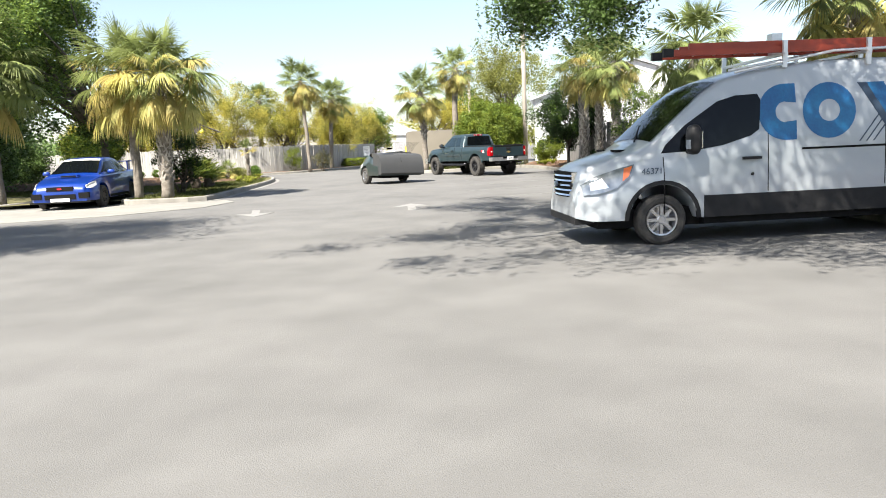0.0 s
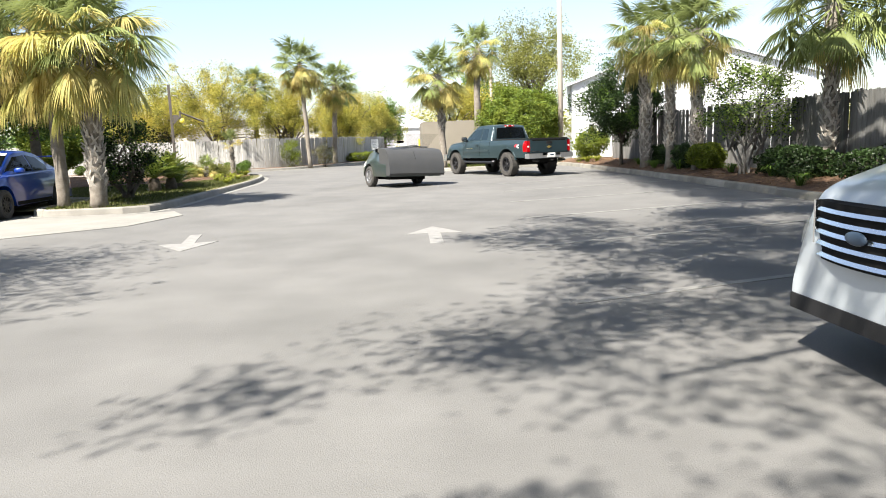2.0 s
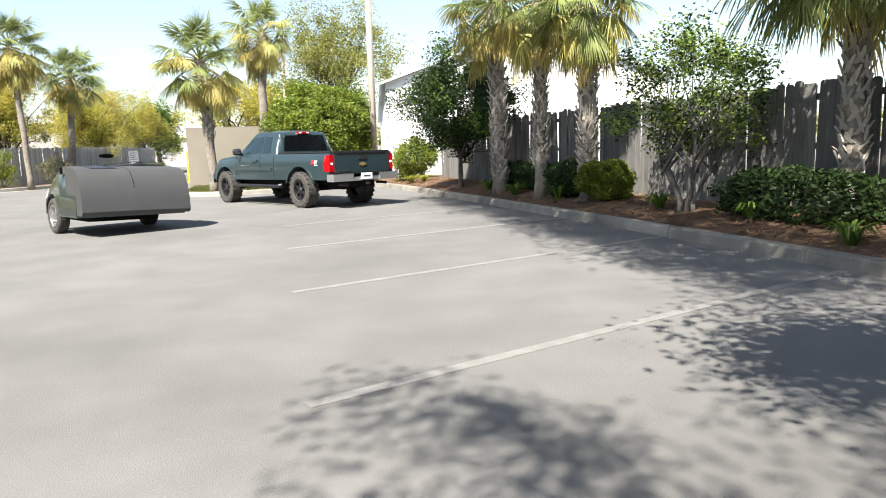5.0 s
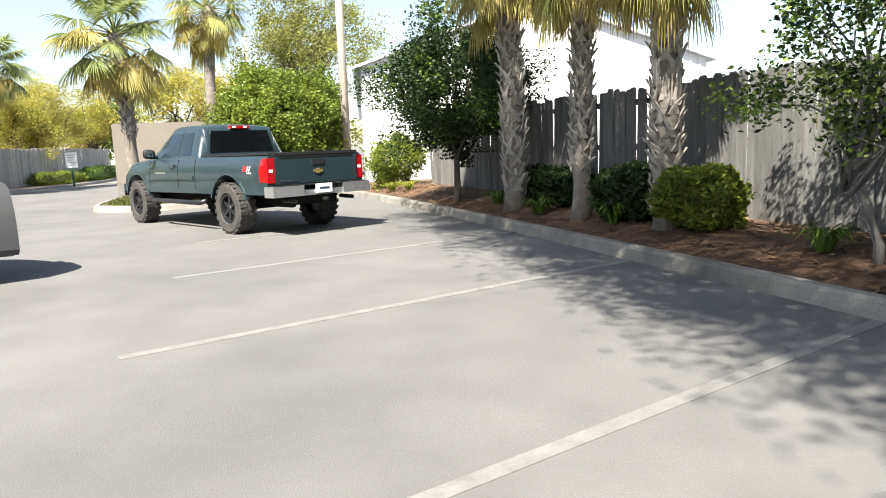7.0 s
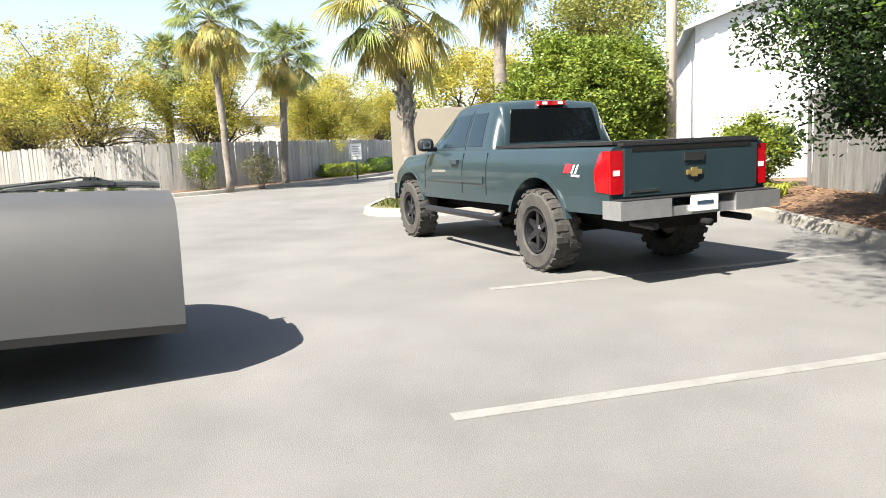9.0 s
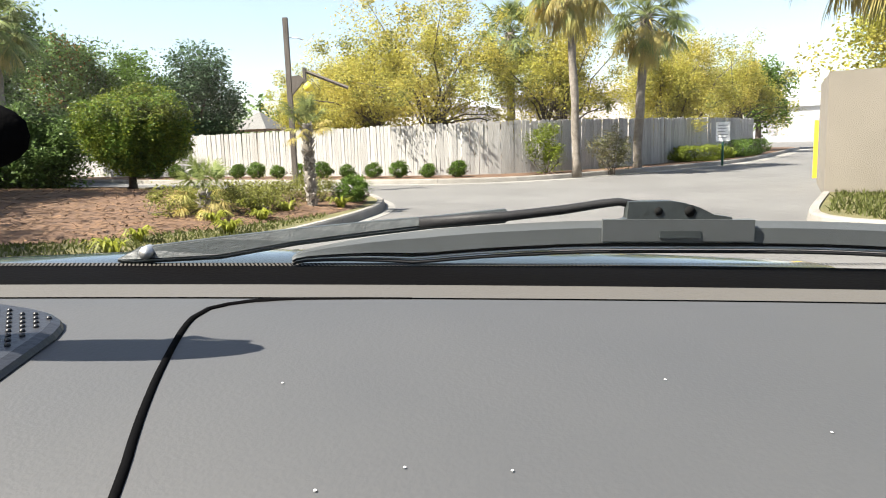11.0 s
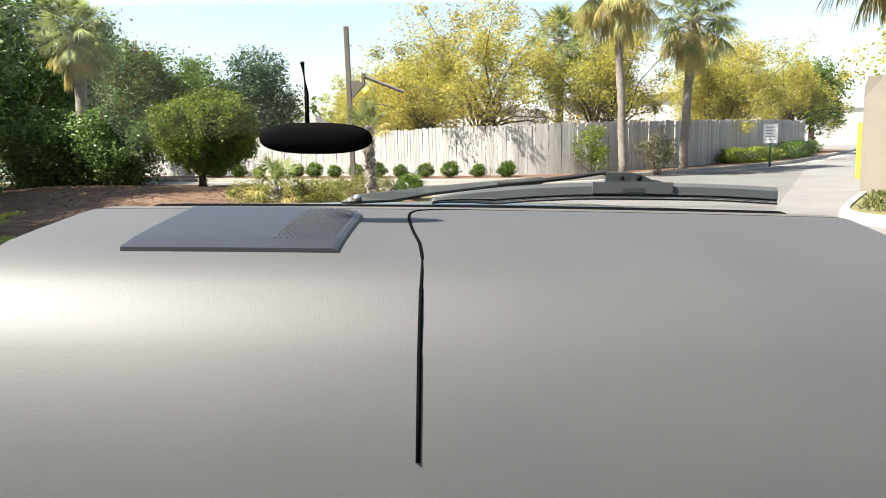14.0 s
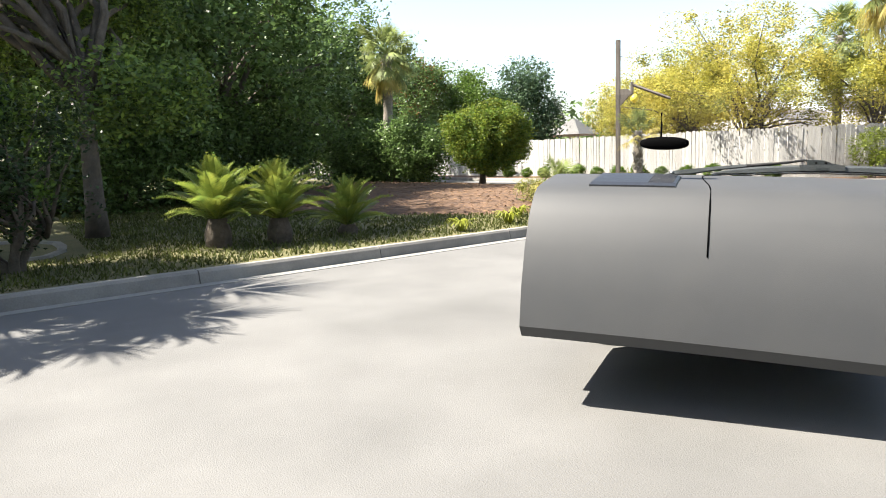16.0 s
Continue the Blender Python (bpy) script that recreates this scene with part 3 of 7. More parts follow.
TILTS = (78, 60, 40, 22, 5, -12, -28, -45)
FRONDS = {}
for ti, tl in enumerate(TILTS):
    FRONDS["green", ti] = [fan_frond("green_frond", frond_green, tl, 0.26 + 0.06 * ti + 0.2 * v, 0.3 + 0.06 * ti, 10 * ti + v) for v in range(2)]
    if ti >= 2:
        FRONDS["mixed", ti] = [fan_frond("turning_frond", frond_mixed, tl, 0.5 + 0.1 * ti + 0.2 * v, 0.3 + 0.08 * ti, 100 + 10 * ti + v) for v in range(2)]
        FRONDS["yellow", ti] = [fan_frond("yellow_frond", frond_yellow, tl, 0.4 + 0.11 * ti + 0.3 * v, 0.35 + 0.1 * ti, 200 + 10 * ti + v) for v in range(2)]
FRONDS["dead", 7] = [fan_frond("dead_frond", frond_dead, tl, 1.7, 1.0, 300 + v, 22, 0.8, 0.6) for v, tl in enumerate((-38, -58))]


def palm(x, y, z, trunk, crown=1.0, radius=0.17, lean=(0.0, 0.0), n=40, yellow=0.3, dead=6, boots=0.6, seed=1, label="", low=-46):
    """A cabbage palm: ringed or booted trunk, and a head of fan leaves."""
    r = random.Random(seed)
    base = thing("palm_tree", pose(x, y, z), label or "cabbage palm with a grey trunk and a full head of fan leaves", "palm tree", "cabbage palms")
    steps = 14
    wob = lambda k: 0.02 * math.sin(k * 1.3 + seed)
    pts = [(lean[0] * (k / steps) ** 1.5 + wob(k), lean[1] * (k / steps) ** 1.5 + wob(k + 2), -0.08 + (trunk + 0.08) * k / steps) for k in range(steps + 1)]
    rad = [radius * (1.18 if k == 0 else 1.0 + 0.06 * math.sin(k * 2.1 + seed) - 0.02 * k / steps) for k in range(steps + 1)]
    tube("trunk", pts, rad, palm_trunk, base, 14)
    top = Vector(pts[-1])
    # old leaf bases, split and crossing, left on the trunk
    data = []
    count = int(boots * trunk * 30)
    bs = min(1.0, radius / 0.14)
    for k in range(count):
        h = trunk * (1 - boots) + (trunk * boots - 0.1) * (k + 0.5) / max(1, count)
        a = k * 2.4 + r.uniform(-0.2, 0.2)
        f = h / trunk
        c = Vector((lean[0] * f ** 1.5, lean[1] * f ** 1.5, h))
        out, side = Vector((math.cos(a), math.sin(a), 0)), Vector((-math.sin(a), math.cos(a), 0))
        for way in (-1, 1):
            l, w = r.uniform(0.15, 0.3) * bs, r.uniform(0.024, 0.044) * bs
            lo = c + out * (radius * 0.97) + side * way * 0.05
            mid = c + out * (radius + 0.035 * bs) + Vector((0, 0, l * 0.55)) + side * way * -0.02
            hi = c + out * (radius + r.uniform(0.04, 0.095) * bs) + Vector((0, 0, l)) - side * way * r.uniform(0.0, 0.12)
            v = [lo - side * w, lo + side * w, mid + side * w * 0.9, mid - side * w * 0.9, hi + side * w * 0.35, hi - side * w * 0.35]
            v += [q - out * 0.022 for q in v]
            data.append((v, [(0, 1, 2, 3), (3, 2, 4, 5), (7, 6, 9, 8), (8, 9, 11, 10), (1, 7, 8, 2), (2, 8, 10, 4), (0, 3, 9, 6), (3, 5, 11, 9), (5, 4, 10, 11)]))
    if data:
        v, f = merge(*data)
        tagged(mesh_object("thatch", v, f, palm_boot, base), "crossed dry grey leaf bases", kind="stuff")
    n = int(n * 1.55) if trunk > 2 else n
    for k in range(n + dead):
        f = k / n
        if k >= n:
            kind, ti = "dead", 7
        else:
            tilt = 84 + (low - 84) * f ** 0.85 + r.uniform(-9, 9)
            ti = min(range(8), key=lambda i: abs(TILTS[i] - tilt))
            chance = max(0.0, (f - (1 - yellow * 1.5)) / max(0.01, yellow * 1.5))
            kind = "green"
            if ti >= 2 and r.random() < chance * 1.3:
                kind = "yellow" if r.random() < 0.5 else "mixed"
        ob = new("frond", FRONDS[kind, ti][r.randrange(2)])
        ob.parent = base
        s = crown * r.uniform(0.8, 1.1) * (0.8 if kind == "dead" else 1) * (0.8 if f < 0.15 else 1)
        ob.matrix_basis = Matrix.Translation(top + Vector((0, 0, 0.1 - 0.4 * min(f, 1)))) @ pose(0, 0, 0, r.uniform(-9, 9), 0, k * 137.5 + r.uniform(-14, 14)) @ Matrix.Scale(s, 4)
    return base


def feather_frond(name, mat, seed):
    """A stiff pinnate cycad leaf along +x, arching."""
    r = random.Random(seed)
    rachis = [(0.0, 0, 0), (0.3, 0, 0.08), (0.6, 0, 0.1), (0.85, 0, 0.05), (1.05, 0, -0.06)]
    verts, faces = tube_data(rachis, [0.011, 0.009, 0.007, 0.005, 0.003], 4)
    verts, faces = list(verts), list(faces)
    line = smooth_line(rachis, 0.03)
    n = 30
    for k in range(n):
        s = 0.14 + 0.86 * k / (n - 1)
        p = Vector(line[int(s * (len(line) - 1))])
        l = 0.2 * math.sin(math.pi * min(1, 0.2 + 0.75 * s)) * r.uniform(0.9, 1.05)
        for sd in (-1, 1):
            tip = p + Vector((l * 0.5, sd * l, 0.045 - 0.03 * r.random()))
            w = Vector((0.011, 0, 0))
            o = len(verts)
            verts += [p - w, p + w, (p + tip) / 2 + w + Vector((0, 0, 0.015)), (p + tip) / 2 - w + Vector((0, 0, 0.015)), tip]
            faces += [(o, o + 1, o + 2, o + 3), (o + 3, o + 2, o + 4)]
    me = bpy.data.meshes.new(name)
    me.from_pydata([tuple(v) for v in verts], [], faces)
    me.materials.append(mat)
    return me


FEATHERS = [feather_frond("feather_%d" % i, cycad_green, i) for i in range(2)]


def cycad(x, y, trunk, size, seed, n=34):
    r = random.Random(seed)
    base = thing("cycad", pose(x, y, island_height(x, y) - 0.02), "green sago cycad with stiff arching feather leaves", "cycad", "island cycads")
    tube("trunk", [(0, 0, -0.1), (0, 0, trunk * 0.5), (0, 0, trunk)], [0.2 * size, 0.22 * size, 0.15 * size], cycad_trunk, base, 10)
    for k in range(n):
        f = k / n
        ob = new("frond", FEATHERS[k % 2])
        ob.parent = base
        ob.matrix_basis = pose(0, 0, trunk - 0.02) @ pose(0, 0, 0, r.uniform(-20, 20), -(84 - 80 * f ** 1.2 + r.uniform(-6, 6)), k * 137.5) @ Matrix.Scale(size * r.uniform(0.85, 1.1), 4)
    return base


def leaf_cloud(centres, spread, n, size, rng, flat=0.0):
    """Folded leaf blades scattered round clump centres."""
    idx = rng.integers(0, len(centres), n)
    p = centres[idx] + np.clip(rng.normal(0, 1, (n, 3)), -1.6, 1.6) * spread * (0.5 + 0.9 * ((idx * 61) % 17) / 17)[:, None]
    u = rng.normal(0, 1, (n, 3))
    u[:, 2] *= 0.6
    u /= np.linalg.norm(u, axis=1)[:, None]
    w = rng.normal(0, 1, (n, 3))
    w -= u * np.sum(w * u, 1)[:, None]
    w /= np.linalg.norm(w, axis=1)[:, None]
    l = (size * (0.6 + 0.8 * rng.random(n)))[:, None]
    v = np.stack([p - u * l, p + w * l * 0.5 - u * l * 0.15, p + u * l, p - w * l * 0.5 - u * l * 0.15], 1)
    return v.reshape(-1, 3), np.arange(4 * n).reshape(-1, 4)


def clump_centres(centre, radii, n, rng, shell=0.55, uneven=0.35, floor=None):
    d = rng.normal(0, 1, (n * 2, 3))
    d /= np.linalg.norm(d, axis=1)[:, None]
    lump = np.array([noise.noise(Vector(v) * 1.7 + Vector(centre) * 3.1) for v in d])
    rad = (shell + (1 - shell) * rng.random(n * 2)) * (1 + uneven * lump * 1.6)
    c = np.array(centre) + d * rad[:, None] * np.array(radii)
    if floor is not None:
        c = c[c[:, 2] > floor]
    return c[:n]


def tree(name, x, y, z, label, category, trunk_h, trunk_r, centre, radii, clumps, leaves, size, mat, seed, spread=None, limbs=10, lean=(0, 0), stems=1, group="", floor=None, shell=0.55, uneven=0.35, extra=None, second=None, wood=None):
    """A broadleaf tree or shrub: tapered stem or stems, limbs that reach the clumps, crown of single leaves. Its centre is above its foot."""
    rng = np.random.default_rng(seed)
    base = thing(name, pose(x, y, z), label, category, group)
    wood = wood or bark
    cc = clump_centres(centre, radii, clumps, rng, shell, uneven, floor)
    if extra is not None:
        cc = np.vstack([cc, extra])
    spread = spread or min(radii) * 0.22
    tops = []
    for s in range(stems):
        a = 2 * math.pi * s / max(1, stems) + seed
        off = (0.0, 0.0) if stems == 1 else (0.1 * math.cos(a), 0.1 * math.sin(a))
        tip = (lean[0] + off[0] * 4, lean[1] + off[1] * 4, trunk_h)
        mid = (lean[0] * 0.35 + off[0] * 2.2, lean[1] * 0.35 + off[1] * 2.2, trunk_h * 0.55)
        tube("trunk", [(off[0], off[1], -0.12), (off[0] + lean[0] * 0.1, off[1] + lean[1] * 0.1, trunk_h * 0.2), mid, tip], [trunk_r * 1.3, trunk_r, trunk_r * 0.85, trunk_r * 0.7], wood, base, 9)
        tops.append(Vector(tip))
    for k in range(limbs):
        t = Vector(extra[(k * 3) % len(extra)] if extra is not None and k < 6 else cc[(k * 7919) % len(cc)])
        st = tops[k % len(tops)]
        lo = st + Vector((0, 0, -trunk_h * 0.12 * (k % 3)))
        mid = lo.lerp(t, 0.5) + Vector((0, 0, 0.12 * (t - lo).length))
        q1 = lo.lerp(mid, 0.5) + Vector((rng.normal() * 0.05, rng.normal() * 0.05, 0.02)) * (t - lo).length
        tube("limb", [lo, q1, mid, t], [trunk_r * q for q in ((0.3, 0.14, 0.06, 0.02) if extra is not None and k < 6 else (0.55, 0.42, 0.28, 0.09))], wood, base, 6)
    leaves, size = int(leaves * 1.9), size * 0.68
    v, f = leaf_cloud(cc, spread, leaves, size, rng)
    mesh_object("crown", v, f, mat, base)
    if second:
        m2, share = second
        pick = cc[rng.random(len(cc)) < share]
        if len(pick):
            v, f = leaf_cloud(pick, spread, int(leaves * share), size, rng)
            mesh_object("crown_patch", v, f, m2, base, label="paler patches of leaves")
    return base


def hedge(name, x0, y0, x1, y1, width, height, z, mat, label, leaves, seed, size=0.037, group=""):
    """A clipped hedge with a soft box shape, thickest in its skin."""
    rng = np.random.default_rng(seed)
    a, b = np.array([x0, y0]), np.array([x1, y1])
    length = np.linalg.norm(b - a)
    base = thing(name, pose((x0 + x1) / 2, (y0 + y1) / 2, z, 0, 0, math.degrees(math.atan2(y1 - y0, x1 - x0))), label, "hedge", group)
    leaves = int(leaves * 1.4)
    u = rng.random((leaves, 3)) * 2 - 1
    big = np.max(np.abs(u), 1)
    u = u / big[:, None] * (0.72 + 0.3 * rng.random(leaves))[:, None]
    u *= (1 - 0.22 * (np.abs(u[:, 0]) ** 3 * np.abs(u[:, 2]) ** 2 + np.abs(u[:, 1]) ** 2 * np.abs(u[:, 2]) ** 2))[:, None]
    bumps = np.array([noise.noise(Vector((q[0] * length * 1.3 + seed, q[1] * 1.5, q[2] * 1.5))) for q in u])
    p = u * np.array([length / 2, width / 2, height / 2]) * (1 + 0.3 * bumps)[:, None] + np.array([0, 0, height / 2])
    v, f = leaf_cloud(p, 0.02, leaves, size, rng)
    mesh_object("foliage", v, f, mat, base)
    data = []
    for k in range(max(3, int(length * 3))):
        px = rng.uniform(-length / 2 * 0.9, length / 2 * 0.9)
        data.append(tube_data([(px, rng.normal() * 0.05, -0.08), (px + rng.normal() * 0.06, rng.normal() * 0.1, height * 0.75)], [0.014, 0.007], 5))
    v, f = merge(*data)
    tagged(mesh_object("brushwood", v, f, bark, base), "thin brown stems", kind="stuff")
    return base


def tuft(x, y, z, size, n, mat, label, seed, name="lily_clump"):
    """A clump of arching strap leaves."""
    r = random.Random(seed)
    verts, faces = [], []
    for k in range(n):
        a, l = r.random() * 6.283, size * r.uniform(0.7, 1.15)
        d, sd = Vector((math.cos(a), math.sin(a), 0)), Vector((-math.sin(a), math.cos(a), 0)) * 0.014
        b = d * r.random() * size * 0.25
        q = [b, b + d * l * 0.3 + Vector((0, 0, l * 0.6)), b + d * l * 0.62 + Vector((0, 0, l * 0.72)), b + d * l * 0.95 + Vector((0, 0, l * r.uniform(0.3, 0.55)))]
        o = len(verts)
        for i, p in enumerate(q[:3]):
            verts += [p - sd, p + sd]
        verts.append(q[3])
        faces += [(o, o + 1, o + 3, o + 2), (o + 2, o + 3, o + 5, o + 4), (o + 4, o + 5, o + 6)]
    ob = mesh_object(name, verts, faces, mat)
    ob.matrix_world = pose(x, y, z)
    return tagged(ob, label, "plant", "lily clumps")


# palms of the fence bed on the right
palm(7.0, 21.5, 0.26, 3.7, 0.95, 0.13, (0.05, 0.1), 40, 0.1, 4, 0.85, 3, "tall cabbage palm with a shaggy grey booted trunk by the fence")
palm(5.25, 30.1, 0.24, 4.3, 0.82, 0.165, (-0.05, 0.1), 42, 0.5, 7, 0.95, 5, "cabbage palm with a rough booted trunk by the fence")
palm(5.45, 28.05, 0.24, 4.0, 0.82, 0.125, (0.05, -0.1), 40, 0.55, 6, 0.85, 6, "slender cabbage palm with yellowing fan leaves by the fence")
palm(5.78, 26.45, 0.27, 3.85, 0.8, 0.15, (0.0, 0.0), 42, 0.45, 6, 0.97, 7, "cabbage palm with pale crossed leaf bases by the fence")
palm(9.6, 17.2, 0.1, 3.9, 0.9, 0.16, (0.0, 0.0), 42, 0.4, 5, 0.6, 8, "cabbage palm with yellow fan leaves by the fence")
palm(8.0, 14.6, 0.1, 4.0, 0.9, 0.16, (-0.1, 0.0), 42, 0.5, 5, 0.6, 9, "cabbage palm with yellow fan leaves behind the parked van")
# palms by the wall
palm(-1.8, 37.85, 0.12, 4.1, 0.9, 0.14, (-0.15, 0.0), 40, 0.56, 16, 0.6, 11, "cabbage palm with drooping yellow fan leaves before the wall")
palm(-0.25, 43.4, 0.12, 5.8, 0.9, 0.17, (0.15, 0.0), 42, 0.64, 14, 0.25, 12, "tall cabbage palm with orange-yellow old leaves behind the wall")
# palms along the far fence
palm(-10.2, 48.1, 0.13, 6.0, 1.02, 0.125, (-0.25, 0.0), 44, 0.4, 8, 0.0, 13, "tall cabbage palm with a smooth slim trunk before the fence")
palm(-9.3, 51.4, 0.13, 5.1, 0.95, 0.15, (0.25, 0.2), 44, 0.42, 8, 0.25, 14, "cabbage palm with a leaning trunk before the fence")
palm(-14.6, 52.5, 0.1, 5.2, 0.85, 0.16, (0.0, 0.0), 40, 0.1, 3, 0.1, 15, "green cabbage palm among the trees behind the fence")
# island palms
palm(-10.35, 22.55, 0.13, 3.9, 1.06, 0.14, (-0.05, 0.1), 60, 0.6, 8, 0.2, 16, "cabbage palm with long yellow lower leaves on the island")
palm(-9.15, 21.9, 0.13, 3.8, 1.06, 0.18, (0.1, 0.0), 60, 0.6, 8, 0.9, 17, "stout cabbage palm with a booted trunk and yellow leaves")
palm(-14.5, 21.9, island_height(-14.5, 21.9), 4.3, 1.15, 0.16, (0, 0), 44, 0.15, 4, 0.5, 18, "green cabbage palm on the island behind the blue car")
palm(-25.9, 39.1, 0.3, 5.1, 0.85, 0.2, (0, 0), 44, 0.35, 6, 0.2, 19, "tall cabbage palm with pale leaves against dark oaks")
palm(-11.1, 37.05, 0.1, 1.6, 0.32, 0.085, (-0.03, 0), 24, 0.7, 0, 0.97, 20, "young fan palm with a stubby booted trunk", 30)
palm(-11.55, 34.95, 0.08, 0.55, 0.36, 0.085, (0, 0), 22, 0.9, 0, 0.6, 21, "small fan palm with yellow-green leaves on the island", 12)
cycad(-10.25, 27.25, 0.42, 0.86, 1, 46)
cycad(-10.1, 28.1, 0.38, 0.84, 2, 46)
cycad(-10.4, 29.35, 0.16, 0.76, 3, 34)

# trees of the fence bed and behind the wall
tree("tree", 4.95, 32.6, 0.22, "dense dark-green small tree by the wooden fence", "tree", 1.0, 0.07, (0.1, 0, 2.2), (1.45, 1.45, 1.3), 150, 26000, 0.052, leaf_dark, 31, 0.18, 12, second=(leaf_green, 0.16))
tree("bush", 6.05, 23.6, 0.25, "open many-stemmed bush with small glossy leaves", "bush", 0.75, 0.035, (0, 0, 1.8), (1.25, 1.25, 1.05), 90, 4600, 0.042, leaf_bright, 32, 0.13, 60, stems=5, second=(leaf_dark, 0.5), wood=bark_grey)
tree("bush", 1.9, 41.2, 0.1, "large rounded bright-green bush beside the wall", "bush", 0.9, 0.09, (0, 0, 1.85), (2.05, 1.75, 1.85), 380, 62000, 0.066, leaf_bush, 33, 0.17, 10, shell=0.74, uneven=0.22, second=(leaf_bright, 0.5))
tree("bush", 4.75, 38.2, 0.2, "low yellow-green bush by the white building", "bush", 0.3, 0.03, (0, 0, 0.75), (0.8, 0.8, 0.68), 80, 9000, 0.05, leaf_hedge, 34, 0.13, 8, stems=3)
# fence hedges: leaf_dark paints in their shade, leaf_hedge the one in sun
hedge("hedge", 5.85, 31.2, 5.95, 28.9, 0.75, 0.66, 0.24, leaf_dark, "clipped hedge before the wooden fence, shade in its dark leaf colour", 5200, 41, group="fence hedges")
hedge("hedge", 5.75, 27.75, 5.9, 26.75, 0.7, 0.74, 0.24, leaf_dark, "green clipped hedge, shade put into its dark leaves, before the wooden fence", 4200, 42, group="fence hedges")
hedge("hedge", 5.68, 26.3, 6.1, 25.55, 0.66, 0.68, 0.3, leaf_hedge, "yellow-green hedge before the wooden fence, sunlight in its leaf colour", 8000, 43, 0.03, group="fence hedges")
hedge("hedge", 6.35, 22.9, 6.55, 20.6, 0.8, 0.7, 0.22, leaf_dark, "clipped hedge before the wooden fence, shade in its dark leaf colour", 5200, 44, group="fence hedges")
hedge("hedge", 6.7, 20.0, 6.95, 17.0, 0.8, 0.7, 0.22, leaf_dark, "clipped hedge before the wooden fence, shade in its dark leaf colour", 5200, 45, group="fence hedges")
for k, (sx, sy, hs) in enumerate(((5.3, 29.2, 0.32), (5.25, 31.0, 0.3), (5.55, 27.3, 0.34), (5.95, 24.2, 0.3), (6.15, 22.2, 0.34), (5.9, 20.3, 0.3))):
    tuft(sx, sy, bank_height(sx, sy), hs, 40, leaf_green, "dark strap-leaved clump in the fence bed", 140 + k, "strap_plant")
# the oak that hangs over the van; its 230 high clumps are added unseen to shade the fence bed
tree("oak_tree", 8.3, 10.2, 0.1, "broad live oak over the parked van, with unseen canopy added for shade", "tree", 3.6, 0.3, (-7.0, -2.8, 7.4), (5.6, 5.0, 1.5), 460, 140000, 0.062, leaf_oak, 35, 0.34, 34, lean=(-1.2, 0.0), floor=6.2,
     extra=np.array([(-6.75 + 1.5 * (k % 2) + 0.34 * math.cos(k * 2.4), 4.9 + 0.3 * math.sin(k * 1.9), 4.3 - 0.75 * ((k * 7) % 12) / 12) for k in range(34)] + [(-8.4 + 2.1 * ((k * 0.618) % 1), 3.2 + 13.4 * ((k * 0.7549) % 1), 8.3 + 0.9 * ((k * 0.5698) % 1)) for k in range(230)]))
tree("oak_tree", -13.2, 6.6, 0.0, "live oak beside the drive that shades the asphalt", "tree", 3.0, 0.25, (1.6, 1.4, 7.2), (3.4, 2.6, 1.6), 170, 26000, 0.07, leaf_oak, 36, 0.4, 16, floor=5.0)
# the yellow-green trees behind the far fence
YELLOW = [(-19.8, 50.3, 5.4, 2.7), (-15.9, 48.9, 6.7, 3.4), (-12.5, 52.0, 5.8, 2.6), (-10.2, 58.6, 5.3, 2.3), (-10.5, 62.5, 5.6, 2.7), (-9.2, 68.5, 5.6, 2.9), (-24.5, 54.0, 5.6, 2.8), (-29.5, 58.0, 5.4, 3.0)]
for i, (tx, ty, top, rr) in enumerate(YELLOW):
    tree("tree", tx, ty, 0.1, "airy tree with yellow-green spring leaves behind the fence", "tree", 1.7, 0.1, (0, 0, top * 0.58), (rr, rr, top * 0.42), 150, 17000, 0.066, leaf_lime, 50 + i, 0.28, 26, stems=3, group="yellow trees", second=(leaf_olive, 0.2), shell=0.3, uneven=0.5)
tree("tree", -1.2, 47.5, 0.1, "yellow-green tree behind the wall", "tree", 1.6, 0.1, (0, 0, 3.0), (2.2, 2.0, 1.5), 90, 9000, 0.075, leaf_lime, 60, 0.3, 12, stems=2, group="yellow trees")
tree("tree", 3.6, 52.0, 0.1, "olive-green tree behind the white building", "tree", 3.0, 0.16, (0, 0, 5.9), (3.2, 3.0, 2.6), 130, 15000, 0.085, leaf_olive, 61, 0.36, 24, shell=0.3, uneven=0.5)
# island and far left
RT = (-21.2, 40.3)
tree("tree", RT[0], RT[1], 0.16, "rounded dense green tree with a short trunk on the mulch", "tree", 0.6, 0.13, (0.2, 0.12, 1.72), (1.46, 1.4, 1.16), 260, 36000, 0.062, leaf_bush, 62, 0.17, 14, shell=0.74, uneven=0.16, second=(leaf_green, 0.68))
# the leaf_bright share paints sunlit leaves into this oak's crown
tree("oak_tree", -13.1, 26.1, 0.28, "dark live oak with a thick trunk on the island", "tree", 2.6, 0.155, (-3.0, -1.5, 5.6), (3.7, 3.6, 2.7), 280, 38000, 0.075, leaf_oak, 63, 0.34, 30, floor=2.3, second=(leaf_bright, 0.95),
     extra=np.array([(0.9 * math.cos(k * 2.4) * (k / 9) ** 0.5 - 0.3, 0.8 + 0.9 * math.sin(k * 2.4), 2.5 - 0.45 * abs(math.sin(k * 1.7))) for k in range(14)]))
DARK = [(-23.5, 31.5, 8.6, 4.2), (-31.5, 35.0, 8.6, 3.6), (-20.5, 27.0, 8.2, 3.8), (-34, 40.5, 8.0, 3.6), (-26.5, 24.5, 9.0, 4.5), (-31, 29.0, 9.2, 4.6)]
